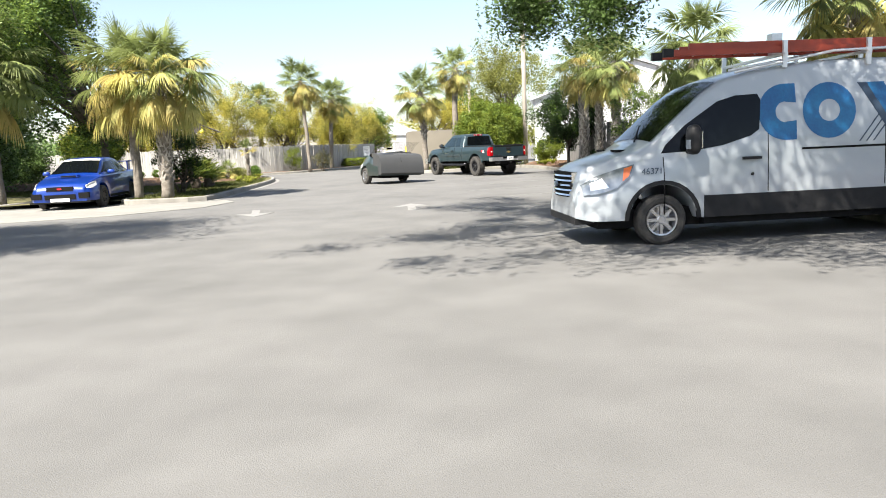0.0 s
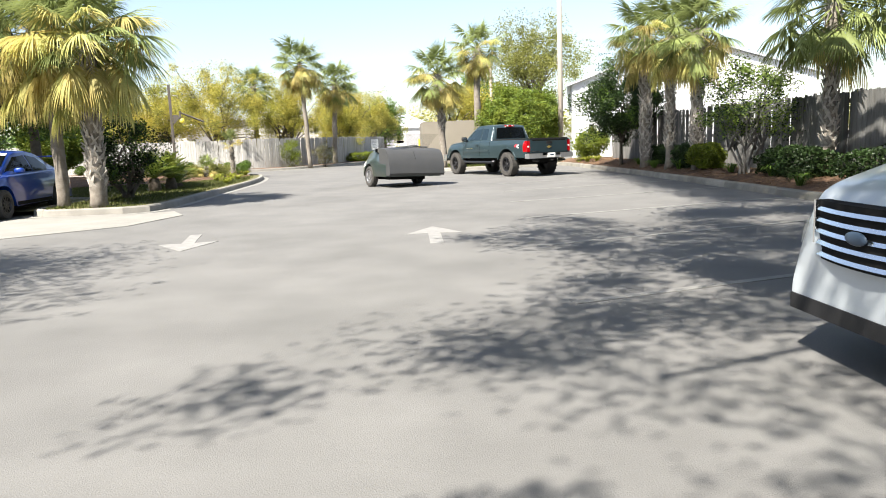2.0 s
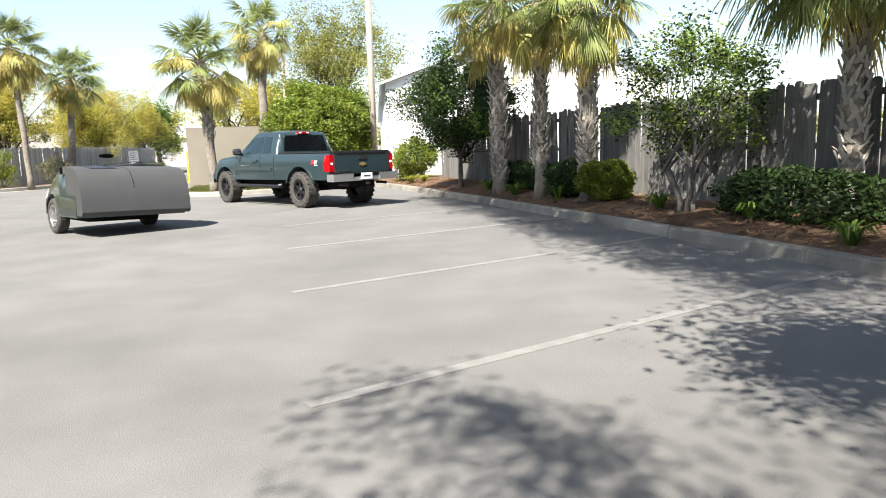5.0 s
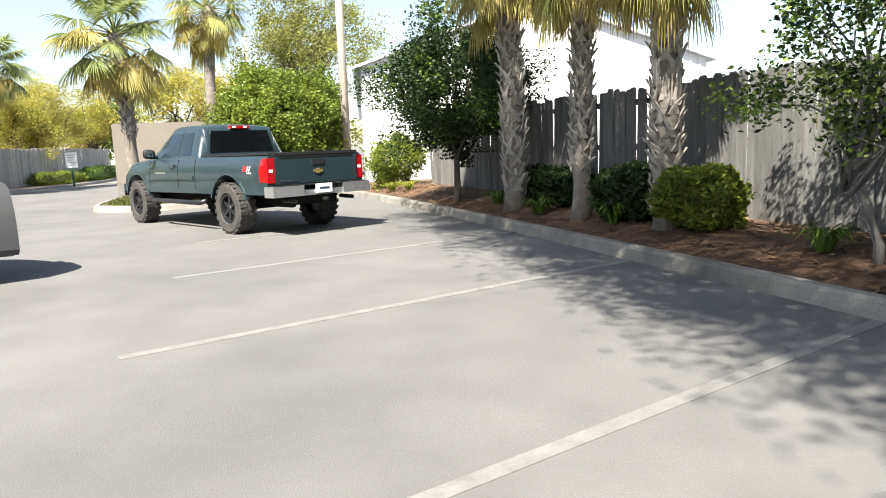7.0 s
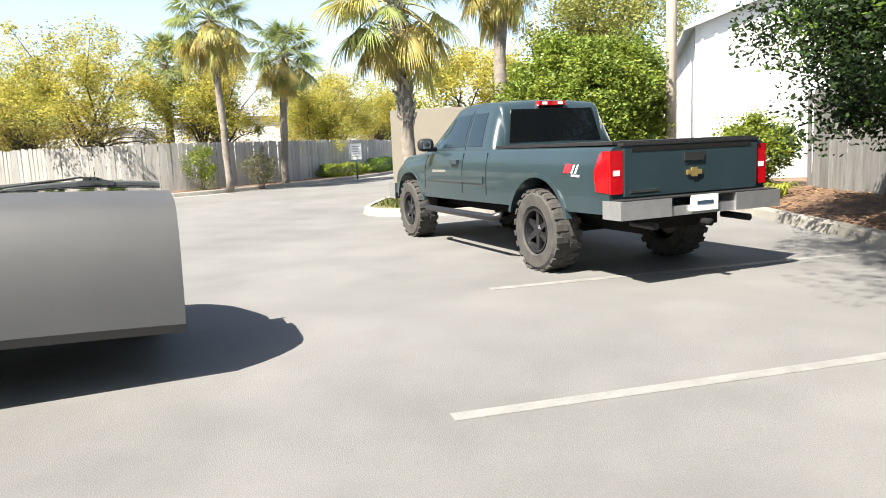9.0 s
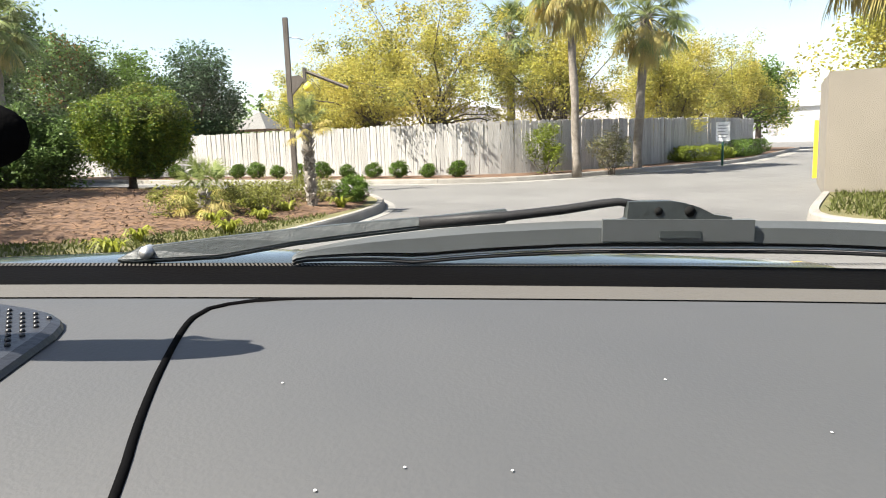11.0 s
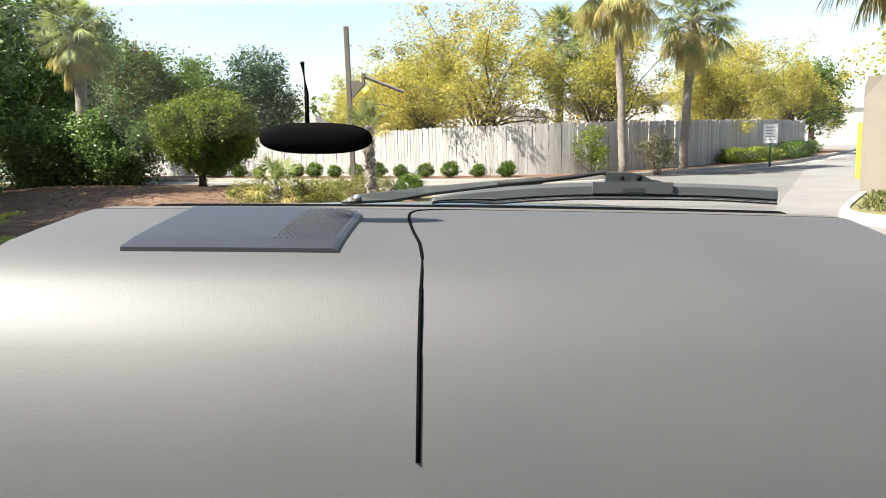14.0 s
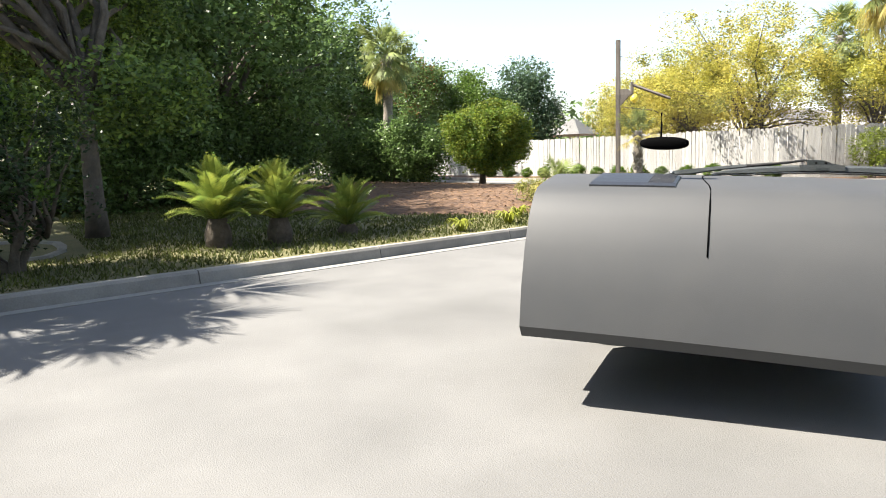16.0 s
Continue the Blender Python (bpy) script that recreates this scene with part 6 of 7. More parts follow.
for sg_ in (-1, 1):
    for yy in (0.0, 3.645):
        wheel(TR, sg_ * 0.87, yy, 0.425, 0.3, rim_dark, sg_, 6, 22, 0.54, (0.94, 1, 0.945))
        out = [(yy + 0.6 * math.cos(a), 0.47 + 0.6 * math.sin(a)) for a in np.linspace(0.25, math.pi - 0.25, 15)]
        inn = [(yy + 0.555 * math.cos(a), 0.47 + 0.555 * math.sin(a)) for a in np.linspace(0.25, math.pi - 0.25, 15)]
        v = [(sg_ * (low.side(y, z) + 0.016), y, z) for y, z in out + inn] + [(sg_ * (low.side(y, z) - 0.05), y, z) for y, z in out + inn]
        f = []
        for k in range(14):
            f += [(k, k + 1, 15 + k + 1, 15 + k), (30 + k, k, k + 1, 30 + k + 1), (15 + k, 15 + k + 1, 45 + k + 1, 45 + k)]
        fix(mesh_object("fender_lip", v, f, truck_grey, TR))
        part("wheel_well", boxes((sg_ * 0.55 - 0.1, sg_ * 0.55 + 0.1, yy - 0.55, yy + 0.55, 0.6, 1.0)), under_black, TR)
    cab.side_patch("front_window", [(1.86, 1.38), (1.86, 1.8), (2.28, 1.8), (2.45, 1.74), (2.82, 1.5), (2.9, 1.38)], blue_glass, TR, sg_)
    cab.side_patch("rear_window_side", [(1.36, 1.38), (1.42, 1.8), (1.76, 1.8), (1.76, 1.38)], blue_glass, TR, sg_)
    for o in ([(1.14, 0.78), (1.14, 1.3), (1.128, 1.3), (1.128, 0.78)], [(1.8, 0.78), (1.8, 1.3), (1.788, 1.3), (1.788, 0.78)], [(3.02, 0.8), (3.05, 1.28), (3.038, 1.28), (3.008, 0.8)]):
        low.side_patch("door_seam", o, under_black, TR, sg_, 0.004)
    cab.side_patch("door_seam", [(1.805, 1.34), (1.805, 1.84), (1.817, 1.84), (1.817, 1.34)], under_black, TR, sg_, 0.004)
    low.side_patch("side_moulding", [(1.2, 0.92), (2.95, 0.92), (2.95, 1.0), (1.2, 1.0)], truck_grey, TR, sg_, 0.018)
    tube("running_board", [(sg_ * 1.0, 0.75, 0.56), (sg_ * 1.06, 0.9, 0.52), (sg_ * 1.06, 2.8, 0.52), (sg_ * 1.0, 2.95, 0.56)], 0.045, rim_dark, TR, 8, label="dull dark metal step bar")
    rounded("door_handle", sg_ * 1.0 - 0.02, sg_ * 1.0 + 0.03, 1.9, 2.12, 1.16, 1.21, truck_grey, TR, 0.012)
    mr = pod("mirror", (sg_ * 1.07, 2.78, 1.43), (0.24, 0.14, 0.19), black_plastic, TR, 0.7)
    tube("mirror_arm", [(sg_ * 0.9, 2.78, 1.36), (sg_ * 1.04, 2.78, 1.36)], 0.03, black_plastic, mr, 8)
    rounded("mirror_glass", min(sg_ * 1.02, sg_ * 1.14), max(sg_ * 1.02, sg_ * 1.14), 2.712, 2.724, 1.38, 1.49, chrome, mr, 0.003, "mirror glass")
    tl = part("tail_light", boxes((min(sg_ * 0.83, sg_ * 0.968), max(sg_ * 0.83, sg_ * 0.968), -1.216, -1.1, 0.89, 1.29)), lamp_red, TR, "red tail light", bevel=0.02)
    low.side_patch("side_lens", [(-1.195, 0.9), (-1.195, 1.275), (-1.05, 1.27), (-1.0, 1.1), (-1.03, 0.91)], lamp_red, tl, sg_, 0.008)
    part("reverse_lamp", boxes((min(sg_ * 0.865, sg_ * 0.935), max(sg_ * 0.865, sg_ * 0.935), -1.22, -1.212, 1.06, 1.11)), lamp_white, tl, "white reversing lamp")
    low.side_patch("badge", [(-0.5, 1.08), (-0.54, 1.17), (-0.65, 1.17), (-0.61, 1.08)], badge_red, TR, sg_, 0.005, label="red badge")
    low.side_patch("badge", [(-0.63, 1.08), (-0.67, 1.165), (-0.695, 1.165), (-0.655, 1.08)], plate_white, TR, sg_, 0.005, label="white badge")
    low.side_patch("badge", [(-0.69, 1.08), (-0.73, 1.165), (-0.755, 1.165), (-0.715, 1.08)], plate_white, TR, sg_, 0.005, label="white badge")
    low.side_patch("badge", [(-0.64, 1.045), (-0.64, 1.065), (-0.77, 1.065), (-0.77, 1.045)], plate_white, TR, sg_, 0.005, label="white badge")
    low.side_patch("badge", [(2.3, 1.04), (2.3, 1.075), (2.75, 1.075), (2.75, 1.04)], chrome, TR, sg_, 0.006, label="chrome name badge")
# tail
tg = part("tailgate", boxes((-0.82, 0.82, -1.235, -1.15, 0.86, 1.335)), truck_grey, TR, bevel=0.02)
part("gate_cap", boxes((-0.84, 0.84, -1.243, -1.14, 1.333, 1.362)), black_plastic, tg, "black plastic cap", bevel=0.012)
part("gate_recess", boxes((-0.74, 0.74, -1.2385, -1.23, 1.275, 1.322)), under_black, tg)
part("gate_handle", boxes((-0.12, 0.12, -1.25, -1.23, 1.165, 1.245)), black_plastic, tg, bevel=0.012)
part("emblem", boxes((-0.09, 0.09, -1.252, -1.232, 1.03, 1.075), (-0.035, 0.035, -1.253, -1.231, 1.01, 1.095)), badge_gold, tg, "gold emblem", bevel=0.006)
part("name_bars", boxes((-0.76, -0.42, -1.241, -1.233, 0.895, 0.92)), chrome, tg, "small chrome lettering bar")
rb = part("rear_bumper", boxes((-0.985, -0.4, -1.38, -1.12, 0.66, 0.83), (0.4, 0.985, -1.38, -1.12, 0.66, 0.83), (-0.4, 0.4, -1.36, -1.12, 0.66, 0.75)), steel_dull, TR, "bright metal step bumper", bevel=0.03)
part("step_pad", boxes((-0.95, 0.95, -1.37, -1.2, 0.832, 0.842)), black_plastic, rb, bevel=0.004)
plate = part("number_plate", boxes((-0.16, 0.16, -1.385, -1.36, 0.69, 0.84)), plate_white, TR, "white number plate", bevel=0.005)
part("plate_bar", boxes((-0.1, 0.1, -1.389, -1.386, 0.75, 0.785)), logo_ink, plate)
tube("tow_hitch", [(0, -1.3, 0.58), (0, -1.46, 0.58)], 0.035, under_black, TR, 8)
for sx in (-0.55, 0.62):
    tube("exhaust_tip", [(sx, -1.0, 0.58), (sx, -1.34, 0.57)], 0.035, rim_dark, TR, 12, smooth=False)
tube("muffler", [(-0.35, -0.95, 0.55), (-0.35, -0.4, 0.55)], 0.11, under_black, TR, 12)
# back glass and third brake lamp
bm = bmesh.new()
q = [bm.verts.new(p) for p in ((-0.68, 1.062, 1.41), (0.68, 1.062, 1.41), (0.6, 1.14, 1.82), (-0.6, 1.14, 1.82))]
q2 = [bm.verts.new(v.co + Vector((0, 0.05, 0.005))) for v in q]
bm.faces.new(q)
bm.faces.new(q2[::-1])
for i in range(4):
    bm.faces.new((q[i], q2[i], q2[(i + 1) % 4], q[(i + 1) % 4]))
bmesh.ops.recalc_face_normals(bm, faces=bm.faces[:])
part("back_glass", bm, dark_glass, TR)
br = part("brake_lamp", boxes((-0.2, 0.2, 1.13, 1.22, 1.86, 1.915)), lamp_red, TR, "red high brake lamp", bevel=0.01)
part("cargo_lamp", boxes((-0.15, -0.08, 1.126, 1.14, 1.87, 1.905)), lamp_white, br)
part("cargo_lamp", boxes((0.08, 0.15, 1.126, 1.14, 1.87, 1.905)), lamp_white, br)
cab.top_patch("windshield", 2.38, 3.08, 0.66, 0.74, dark_glass, TR, 0.008)
part("front_bumper", boxes((-0.97, 0.97, 4.4, 4.68, 0.56, 0.82)), chrome, TR, bevel=0.04)
part("grille", boxes((-0.6, 0.6, 4.5, 4.6, 0.84, 1.12)), under_black, TR, bevel=0.02)

# --- blue sports saloon ---
BL = thing("saloon_car", pose(-11.4, 19.85, 0.01, 0, 0, -172), "bright blue sports saloon with a bonnet scoop and rear wing", "car")
bl = Shell(-4.55, 0.0, [(-4.55, 0.26), (0, 0.24)],
           [(0, 0.55), (-0.06, 0.66), (-0.18, 0.73), (-0.6, 0.83), (-1.1, 0.92), (-3.75, 1.0), (-4.3, 1.02), (-4.5, 0.95), (-4.55, 0.85)],
           [(0, 0.72), (-0.15, 0.84), (-0.5, 0.9), (-4.2, 0.9), (-4.55, 0.8)], [(0, 0.66), (-0.4, 0.76), (-1.2, 0.84), (-4.2, 0.82), (-4.55, 0.72)], 0.06, 0.03, 4.0, 0.05)
bl.arch(-0.92, 0.32, 0.4)
bl.arch(-3.57, 0.32, 0.4)
bl.mesh("body", car_blue, BL, 8)
bc = Shell(-3.95, -1.05, [(-4, 0.9), (-1, 0.9)], [(-1.05, 0.93), (-1.3, 1.05), (-1.9, 1.37), (-2.2, 1.45), (-2.7, 1.46), (-3.1, 1.4), (-3.6, 1.18), (-3.95, 1.03)],
           [(-3.95, 0.8), (-1.05, 0.8)], [(-3.95, 0.68), (-2.9, 0.6), (-2.0, 0.58), (-1.05, 0.72)], 0.07, 0.03, 1.3, 0.05)
bc.mesh("cabin", car_blue, BL, 7)
bc.top_patch("windshield", -1.18, -1.98, 0.66, 0.52, dark_glass, BL, 0.008)
bc.top_patch("sun_strip", -1.86, -1.99, 0.54, 0.52, plate_white, BL, 0.012)
bc.top_patch("rear_glass", -2.98, -3.75, 0.5, 0.58, dark_glass, BL, 0.008)
part("chassis", boxes((-0.7, 0.7, -4.4, -0.2, 0.18, 0.4)), under_black, BL)
part("bonnet_scoop", boxes((-0.24, 0.24, -0.98, -0.72, 0.9, 0.97)), car_blue, BL, bevel=0.03)
part("scoop_mouth", boxes((-0.21, 0.21, -0.735, -0.712, 0.915, 0.955)), under_black, BL)
for sg_ in (-1, 1):
    for yy in (-0.92, -3.57):
        wheel(BL, sg_ * 0.8, yy, 0.32, 0.22, rim_dark, sg_, 10)
    bc.side_patch("side_window", [(-1.35, 0.99), (-2.0, 1.32), (-2.5, 1.36), (-2.5, 0.99)], dark_glass, BL, sg_)
    bc.side_patch("side_window", [(-2.56, 0.99), (-2.56, 1.36), (-3.0, 1.3), (-3.35, 1.1), (-3.3, 0.99)], dark_glass, BL, sg_)
    bl.side_patch("headlight", [(-0.1, 0.6), (-0.1, 0.68), (-0.4, 0.76), (-0.62, 0.78), (-0.5, 0.66), (-0.25, 0.6)], lamp_white, BL, sg_, 0.012)
    rounded("fog_surround", min(sg_ * 0.5, sg_ * 0.78), max(sg_ * 0.5, sg_ * 0.78), -0.14, 0.02, 0.32, 0.48, under_black, BL, 0.02)
    pod("mirror", (sg_ * 0.94, -1.56, 1.02), (0.22, 0.13, 0.13), car_blue, BL, 0.75)
    part("wing_leg", boxes((sg_ * 0.6 - 0.02, sg_ * 0.6 + 0.02, -4.45, -4.2, 0.98, 1.3)), car_blue, BL)
    bl.side_patch("side_skirt", [(-1.4, 0.26), (-3.1, 0.26), (-3.1, 0.34), (-1.4, 0.34)], under_black, BL, sg_, 0.012)
part("rear_wing", boxes((-0.78, 0.78, -4.5, -4.22, 1.29, 1.33)), car_blue, BL, bevel=0.01)
part("grille", boxes((-0.36, 0.36, -0.1, 0.015, 0.54, 0.66)), under_black, BL, bevel=0.02)
part("badge", boxes((-0.06, 0.06, 0.01, 0.025, 0.58, 0.62)), badge_red, BL, bevel=0.004)
part("lower_grille", boxes((-0.42, 0.42, -0.12, 0.025, 0.3, 0.44)), under_black, BL, bevel=0.02)
part("front_lip", boxes((-0.82, 0.82, -0.3, 0.06, 0.2, 0.24)), under_black, BL, bevel=0.01)
part("front_plate", boxes((-0.26, 0.26, 0.03, 0.045, 0.24, 0.33)), plate_white, BL, bevel=0.004)


# a parked dark car far back under the oaks
FC = thing("parked_car", pose(-24.0, 27.4, 0.25, 0, 0, 60), "dark parked saloon under the shade of the oaks", "car")
fc = Shell(-4.4, 0.0, [(-4.4, 0.28), (0, 0.28)], [(0, 0.6), (-0.2, 0.76), (-1.2, 0.95), (-3.6, 1.02), (-4.3, 0.98), (-4.4, 0.85)], [(0, 0.75), (-0.4, 0.88), (-4.4, 0.85)], [(0, 0.68), (-1, 0.8), (-4.4, 0.75)], 0.06, 0.03, 4.0, 0.08)
fc.arch(-0.9, 0.32, 0.4)
fc.arch(-3.5, 0.32, 0.4)
fc.mesh("body", black_plastic, FC, 6)
fc2 = Shell(-3.8, -1.1, [(-4, 0.92), (-1, 0.92)], [(-1.1, 0.96), (-2.0, 1.4), (-2.8, 1.44), (-3.8, 1.05)], [(-3.8, 0.78), (-1.1, 0.78)], [(-3.8, 0.62), (-1.1, 0.66)], 0.07, 0.03, 1.3, 0.08)
fc2.mesh("cabin", dark_glass, FC, 6)
for sg_ in (-1, 1):
    for yy in (-0.9, -3.5):
        wheel(FC, sg_ * 0.78, yy, 0.32, 0.2, rim_silver, sg_, 8)


# ---- the car that carries the camera, as it stands when it halts ----
CAR = thing("car", Matrix.Translation((-2.087, 27.201, EYE)) @ pose(0, 0, 0, 0, 2.05, 32.2) @ Matrix.Translation((0, 0, -EYE)), "grey-green car halted in the drive, its dashboard and wiper in view", "car")
MID = -0.1                                             # the car's middle, from the passenger's side


def sweep_x(profile, x0, x1, n, sag, mat, name, parent, label=""):
    """A (y, z) profile drawn across the car, bowed back towards its ends."""
    verts, faces = [], []
    m = len(profile)
    for i in range(n + 1):
        x = x0 + (x1 - x0) * i / n
        k = ((x + 0.3) / 0.8) ** 2
        verts += [(x, y - sag * k, z + EYE - 0.006 * k) for y, z in profile]
    for i in range(n):
        for j in range(m - 1):
            faces.append((i * m + j, i * m + j + 1, (i + 1) * m + j + 1, (i + 1) * m + j))
    faces.append(tuple(range(m)))
    faces.append(tuple(range(n * m, (n + 1) * m))[::-1])
    ob = mesh_object(name, verts, faces, mat, parent, True, label)
    fix(ob)
    bm = bmesh.new()
    bm.from_mesh(ob.data)
    for e in bm.edges:
        e.smooth = e.calc_face_angle(0) < radians(35)
    bm.to_mesh(ob.data)
    bm.free()
    return ob


dash = sweep_x([(0.715, -0.1705), (0.70, -0.1685), (0.66, -0.170), (0.55, -0.181), (0.45, -0.1915), (0.36, -0.203), (0.27, -0.222), (0.2, -0.26), (0.12, -0.36), (0.05, -0.52), (0.0, -0.72), (-0.02, -0.92), (0.02, -0.98), (0.6, -0.98), (0.715, -0.45)], -1.02, 0.82, 36, 0.0, dash_skin, "dashboard", CAR, "grey grained plastic dashboard")
sweep_x([(0.716, -0.169), (0.73, -0.1695), (0.795, -0.1712), (0.802, -0.18), (0.802, -0.3), (0.716, -0.3)], -1.02, 0.82, 36, 0.0, dash_edge, "edge_strip", dash, "paler strip at the foot of the windscreen")
seam = smooth_line([(0.0, 0.7155), (-0.05, 0.7125), (-0.142, 0.7), (-0.19, 0.68), (-0.212, 0.635), (-0.2, 0.53), (-0.18, 0.43), (-0.163, 0.36), (-0.15, 0.28)], 0.02)
sz = [float(np.interp(y, [0.2, 0.27, 0.36, 0.45, 0.55, 0.66, 0.7, 0.72], [-0.26, -0.222, -0.203, -0.1915, -0.181, -0.170, -0.1685, -0.1705])) for _, y in seam]
tube("panel_seam", [(x, y, z + EYE - 0.001 - 0.006 * ((x + 0.3) / 0.8) ** 2) for (x, y), z in zip(seam, sz)] + [(-0.147, 0.24, EYE - 0.2405), (-0.145, 0.199, EYE - 0.262), (-0.143, 0.159, EYE - 0.31), (-0.141, 0.119, EYE - 0.361), (-0.139, 0.084, EYE - 0.44), (-0.137, 0.049, EYE - 0.521)], [0.0012 + 0.0028 * min(1, max(0, (0.15 - x) / 0.3)) for x, _ in seam] + [0.004] * 6, dash_black, dash, 6, label="dark curved panel seam")
cowl = sweep_x([(0.80, -0.2), (0.86, -0.194), (1.0, -0.184), (1.02, -0.184), (1.02, -0.3), (0.8, -0.3)], -1.0, 0.8, 30, 0.0, dash_black, "cowl", CAR, "black border under the windscreen")
# dust on the panel
dust = [(-0.093, 0.49), (0.008, 0.375), (-0.044, 0.352), (0.075, 0.372), (-0.3, 0.43), (0.21, 0.5), (0.3, 0.42)]
dz = [float(np.interp(y, [0.2, 0.27, 0.36, 0.45, 0.55, 0.66], [-0.26, -0.222, -0.203, -0.1915, -0.181, -0.170])) + EYE + 0.0012 - 0.006 * ((x + 0.3) / 0.8) ** 2 for x, y in dust]
dv = [(x + 0.0011 * math.cos(a), y + 0.0014 * math.sin(a), z) for (x, y), z in zip(dust, dz) for a in (0.3, 1.6, 2.9, 4.1, 5.3)]
tagged(mesh_object("dust", dv, [tuple(range(5 * k, 5 * k + 5)) for k in range(len(dust))], plate_white, dash, label="pale specks of dust"), kind="stuff")
# dotted border of the screen
dot_v, dot_f = [], []
for k in range(285):
    for j in range(3):
        x, y, s = -0.99 + k * 0.0061 + 0.003 * (j % 2), 0.992 + 0.008 * j, 0.0016
        o = len(dot_v)
        dot_v += [(x - s, y - s, EYE - 0.1832), (x + s, y - s, EYE - 0.1832), (x + s, y + s, EYE - 0.1826), (x - s, y + s, EYE - 0.1826)]
        dot_f.append((o, o + 1, o + 2, o + 3))
tagged(mesh_object("border_dots", dot_v, dot_f, dash_edge, cowl), kind="stuff")
# bonnet, wings and front wheels
hood = Shell(0.25, 2.25, [(0.2, 0.3), (2.25, 0.3)], [(0.2, 0.98), (0.6, 0.98), (0.95, 1.0), (1.02, EYE - 0.21), (1.2, EYE - 0.205), (1.45, EYE - 0.26), (1.8, EYE - 0.36), (2.05, EYE - 0.47), (2.2, EYE - 0.62), (2.25, EYE - 0.78)],
             [(0.6, 0.93), (1.0, 0.93), (2.0, 0.88), (2.25, 0.74)], [(0.6, 0.86), (1.0, 0.86), (1.8, 0.78), (2.25, 0.64)], 0.07, 0.02, 4.0, 0.05)
hood.arch(1.55, 0.3, 0.38)
hb = hood.mesh("body", hood_paint, CAR, 8)
hb.location.x = MID
part("chassis", boxes((MID - 0.6, MID + 0.6, 0.65, 2.0, 0.2, 0.4)), under_black, CAR)
for sg_ in (-1, 1):
    for yy in (1.55,):
        wheel(CAR, MID + sg_ * 0.8, yy, 0.32, 0.2, rim_silver, sg_, 8).location.z += -0.036 if sg_ < 0 else 0.016
    q = hood.side_patch("headlight", [(2.12, 0.66), (1.95, 0.72), (1.75, 0.76), (1.8, 0.62), (2.0, 0.56)], lamp_white, CAR, sg_, 0.01)
    q.location.x = MID
part("number_plate", boxes((MID - 0.15, MID + 0.15, 2.25, 2.262, 0.42, 0.56)), plate_white, CAR)
# windscreen
ws = sweep_x([(1.012, -0.186), (0.85, -0.07), (0.65, 0.06), (0.45, 0.175), (0.3, 0.245), (0.304, 0.249), (0.454, 0.179), (0.654, 0.064), (0.854, -0.066), (1.016, -0.182)], -0.95, 0.75, 18, 0.04, clear_glass, "windscreen", CAR, "clear windscreen glass")
ws.visible_shadow = False
# wiper
arm = bmesh.new()
st = [(-0.455, -0.1776, -0.183), (-0.424, -0.160, -0.1843), (-0.30, -0.1442, -0.1776), (-0.184, -0.1309, -0.1567), (-0.069, -0.1201, -0.1417), (0.021, -0.1127, -0.131), (0.132, -0.1012, -0.1226)]
rows_ = [[arm.verts.new((x, y, z + EYE)) for y, z in ((1.03, a), (1.012, a), (1.004, b + 0.006), (1.012, b), (1.03, b))] for x, a, b in st]
for i in range(len(rows_) - 1):
    for k in range(5):
        arm.faces.new((rows_[i][k], rows_[i][(k + 1) % 5], rows_[i + 1][(k + 1) % 5], rows_[i + 1][k]))
arm.faces.new(rows_[0])
arm.faces.new(rows_[-1][::-1])
bmesh.ops.recalc_face_normals(arm, faces=arm.faces[:])
wa = part("wiper_arm", arm, wiper_grey, CAR, "dark grey-green wiper arm", bevel=0.0025)
tube("pivot_nut", [(-0.408, 1.02, EYE - 0.1665), (-0.408, 0.998, EYE - 0.1665)], [0.011, 0.009], steel_dull, wa, 12)
tube("hook_rod", [(0.0, 1.008, EYE - 0.122), (0.13, 1.006, EYE - 0.1115), (0.2135, 1.004, EYE - 0.1015), (0.27, 1.004, EYE - 0.0925), (0.295, 1.002, EYE - 0.0895), (0.325, 1.0, EYE - 0.094)], [0.009, 0.0075, 0.007, 0.0065, 0.006, 0.006], black_plastic, wa, 8, label="black hook rod")
blade_line = [(-0.187, -0.1685), (-0.165, -0.1593), (-0.068, -0.1413), (0.053, -0.1275), (0.174, -0.1202), (0.27, -0.117), (0.496, -0.117), (0.631, -0.1194), (0.78, -0.127)]
bl_ = smooth_line(blade_line, 0.03)
bm = bmesh.new()
rows_ = []
for i, (x, zt) in enumerate(bl_):
    f = min(1, (x + 0.19) / 0.2)
    hgt = 0.006 + 0.026 * f
    rows_.append([bm.verts.new((x, y, z + EYE)) for y, z in ((1.0, zt), (0.988, zt - hgt * 0.3), (0.986, zt - hgt), (1.005, zt - hgt), (1.008, zt - hgt * 0.3))])
for i in range(len(rows_) - 1):
    for k in range(5):
        bm.faces.new((rows_[i][k], rows_[i][(k + 1) % 5], rows_[i + 1][(k + 1) % 5], rows_[i + 1][k]))
bm.faces.new(rows_[0])
bm.faces.new(rows_[-1][::-1])
bmesh.ops.recalc_face_normals(bm, faces=bm.faces[:])
wb_ = part("wiper_blade", bm, wiper_rubber, CAR, "grey beam wiper blade")
for dz, rr, mt in ((0.0345, 0.003, black_plastic), (0.0395, 0.0026, steel_dull), (0.0455, 0.003, black_plastic)):
    tube("rubber_edge", [(x, 0.992, z + EYE - dz * min(1, 0.25 + (x + 0.19) / 0.25)) for x, z in bl_], rr, mt, wb_, 6)
ad = bmesh.new()
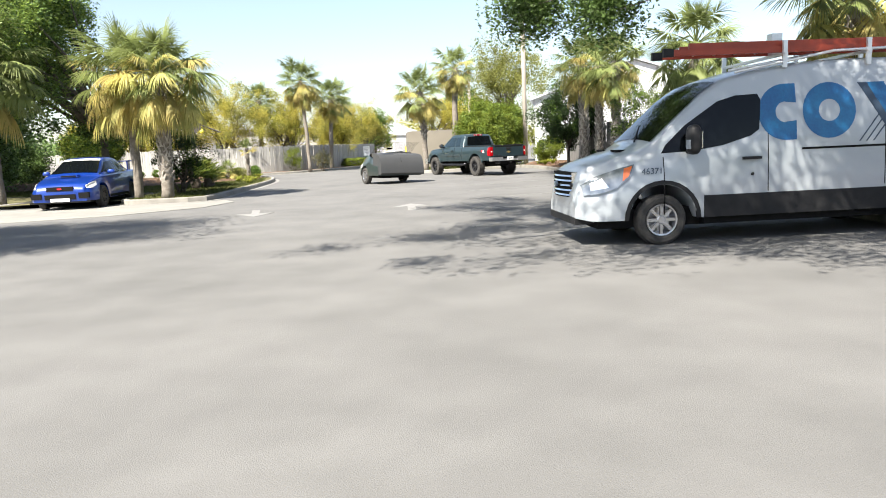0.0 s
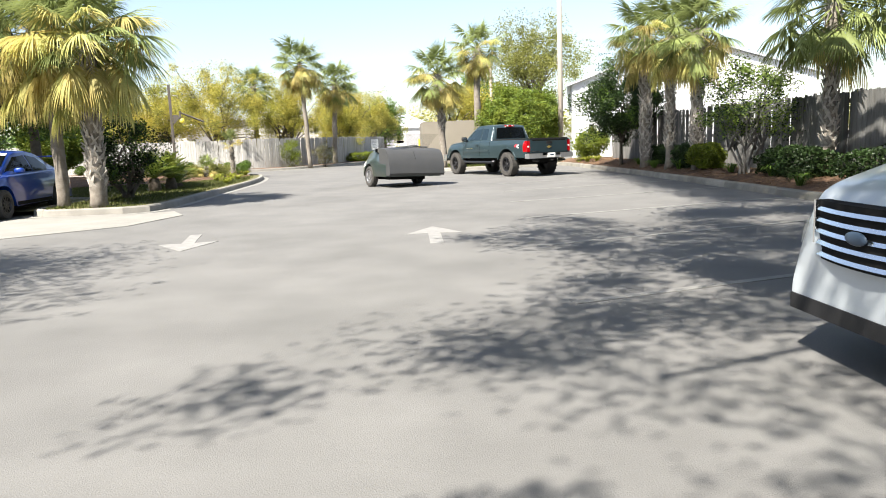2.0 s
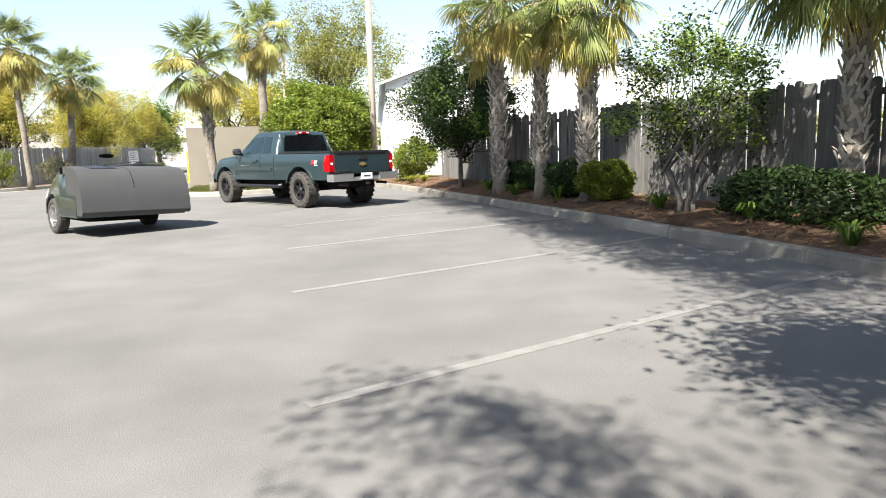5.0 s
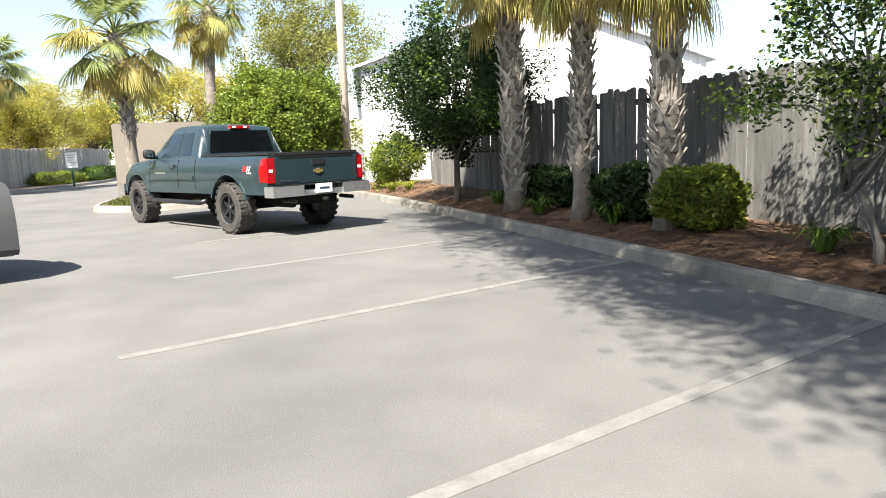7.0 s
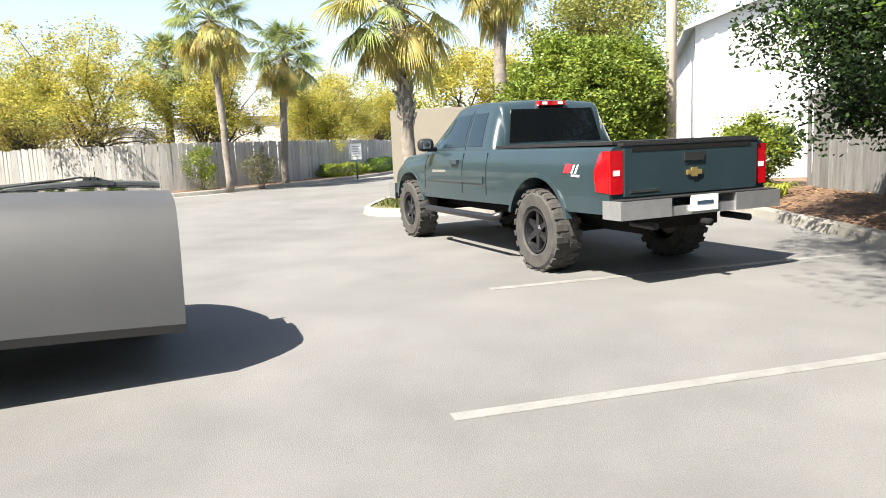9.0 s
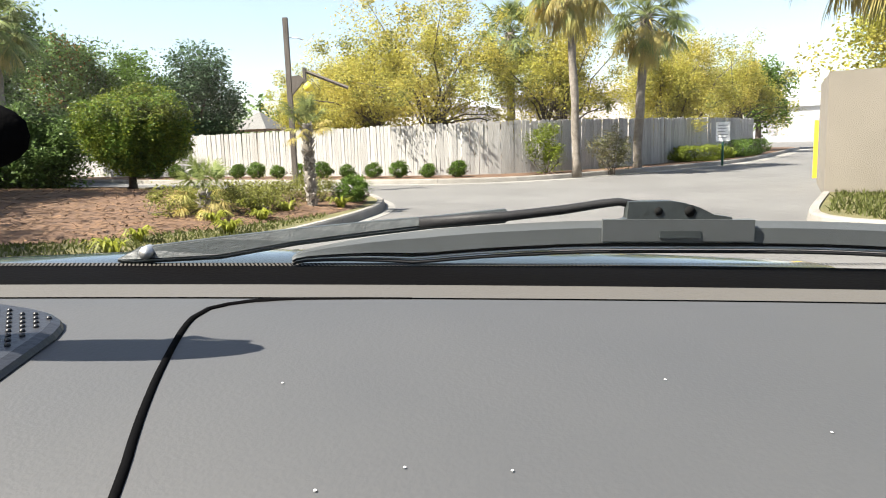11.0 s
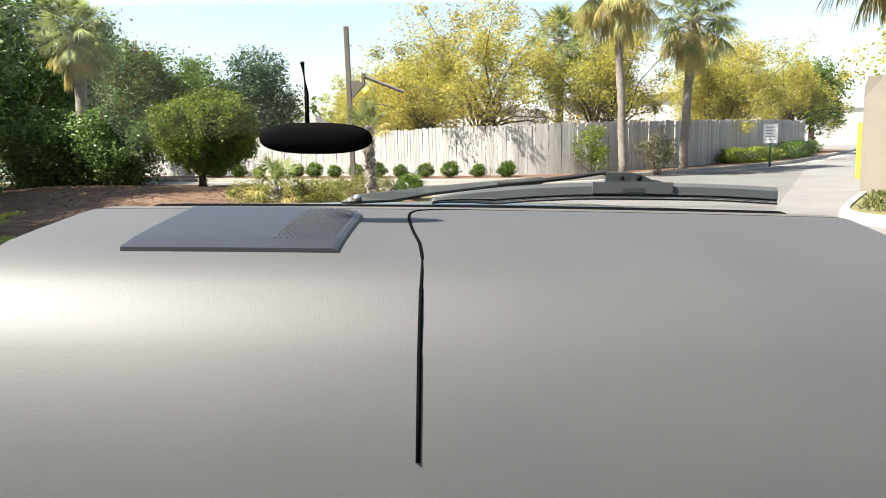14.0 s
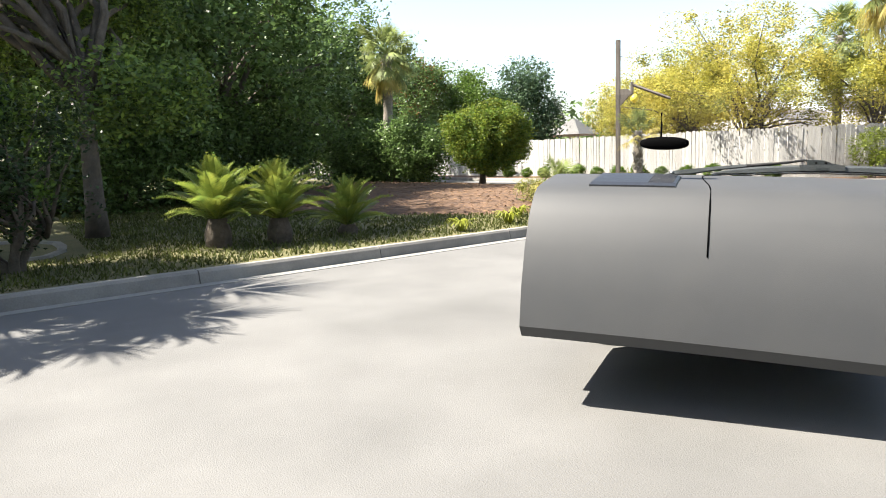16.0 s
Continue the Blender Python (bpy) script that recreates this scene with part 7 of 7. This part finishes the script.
o = [(0.296, -0.1165), (0.4577, -0.1167), (0.4577, -0.1105), (0.432, -0.107), (0.408, -0.0955), (0.388, -0.0897), (0.3674, -0.0868), (0.306, -0.088), (0.304, -0.112)]
a1, a2 = [ad.verts.new((x, 0.984, z + EYE)) for x, z in o], [ad.verts.new((x, 1.006, z + EYE)) for x, z in o]
ad.faces.new(a1)
ad.faces.new(a2[::-1])
for i in range(len(o)):
    ad.faces.new((a1[i], a2[i], a2[(i + 1) % len(o)], a1[(i + 1) % len(o)]))
bmesh.ops.recalc_face_normals(ad, faces=ad.faces[:])
ac = part("wiper_adapter", ad, wiper_grey, CAR, "grey wiper adapter with round holes")
for x, r_ in ((0.349, 0.0062), (0.395, 0.008)):
    tube("hole", [(x, 0.9835, EYE - 0.1016), (x, 0.9825, EYE - 0.1016)], r_, under_black, ac, 14)
part("adapter_box", boxes((0.268, 0.49, 0.980, 0.988, EYE - 0.1455, EYE - 0.1135)), wiper_rubber, ac, bevel=0.002)
part("brand_bar", boxes((0.351, 0.411, 0.9785, 0.9802, EYE - 0.1405, EYE - 0.1295)), wiper_grey, ac)
# mirror
bm = bmesh.new()
bmesh.ops.create_uvsphere(bm, u_segments=24, v_segments=14, radius=1.0)
for v in bm.verts:
    v.co = Vector((math.copysign(abs(v.co.x) ** 0.8, v.co.x) * 0.125 - 0.403, v.co.y * 0.022 + 0.5, math.copysign(abs(v.co.z) ** 0.8, v.co.z) * 0.034 + EYE + 0.004))
mi = part("rear_view_mirror", bm, dash_black, CAR, "black rounded mirror housing", True)
tube("stem", [(-0.42, 0.5, EYE + 0.02), (-0.42, 0.5, EYE + 0.1), (-0.42, 0.47, EYE + 0.162)], 0.005, dash_black, mi, 10)
# the studded rubber pad on the dashboard
pad = thing("dashboard_pad", CAR.matrix_world @ Matrix.Translation((0, 0, EYE - 0.1705)), "black studded rubber pad lying on the dashboard", "pad")
def dash_level(x, y):
    """Height of the dashboard's skin over the pad's foot."""
    return float(np.interp(y, [0.27, 0.36, 0.45, 0.55, 0.66, 0.7], [-0.222, -0.203, -0.1915, -0.181, -0.170, -0.1685])) + 0.1705 - 0.006 * ((x + 0.3) / 0.8) ** 2


bm = bmesh.new()
rings = []
for y in (0.3, 0.36, 0.42, 0.48, 0.54, 0.58, 0.6, 0.615, 0.63, 0.64, 0.65, 0.66, 0.67):
    xr = float(np.interp(y, [0.3, 0.58, 0.605, 0.622, 0.635, 0.65, 0.67], [-0.314, -0.316, -0.321, -0.332, -0.35, -0.39, -0.46]))
    rings.append([bm.verts.new((x, y, dash_level(x, y) + z)) for x, z in ((-0.75, 0.0), (-0.75, 0.009), (-0.5, 0.009), (xr - 0.012, 0.009), (xr - 0.003, 0.006), (xr, 0.001), (-0.5, 0.0))])
for q0, q1 in zip(rings, rings[1:]):
    for k in range(7):
        bm.faces.new((q0[k], q0[(k + 1) % 7], q1[(k + 1) % 7], q1[k]))
bm.faces.new(rings[0])
bm.faces.new(rings[-1][::-1])
bmesh.ops.recalc_face_normals(bm, faces=bm.faces[:])
pb = part("pad_body", bm, mat_rubber, pad)
stud = None
for i in range(10):
    for j in range(26):
        x, y = -0.338 - i * 0.0125 - 0.00625 * (j % 2), 0.632 - j * 0.011
        if y > np.interp(x, [-0.46, -0.39, -0.35, -0.332], [0.655, 0.635, 0.622, 0.61]):
            continue
        q = tube("stud", [(0, 0, 0), (0, 0, 0.002), (0, 0, 0.003)], [0.0027, 0.0022, 0.0009], mat_rubber, pad, 7) if stud is None else new("stud", stud.data)
        q.parent = pad
        q.location = (x, y, dash_level(x, y) + 0.0088)
        stud = stud or q
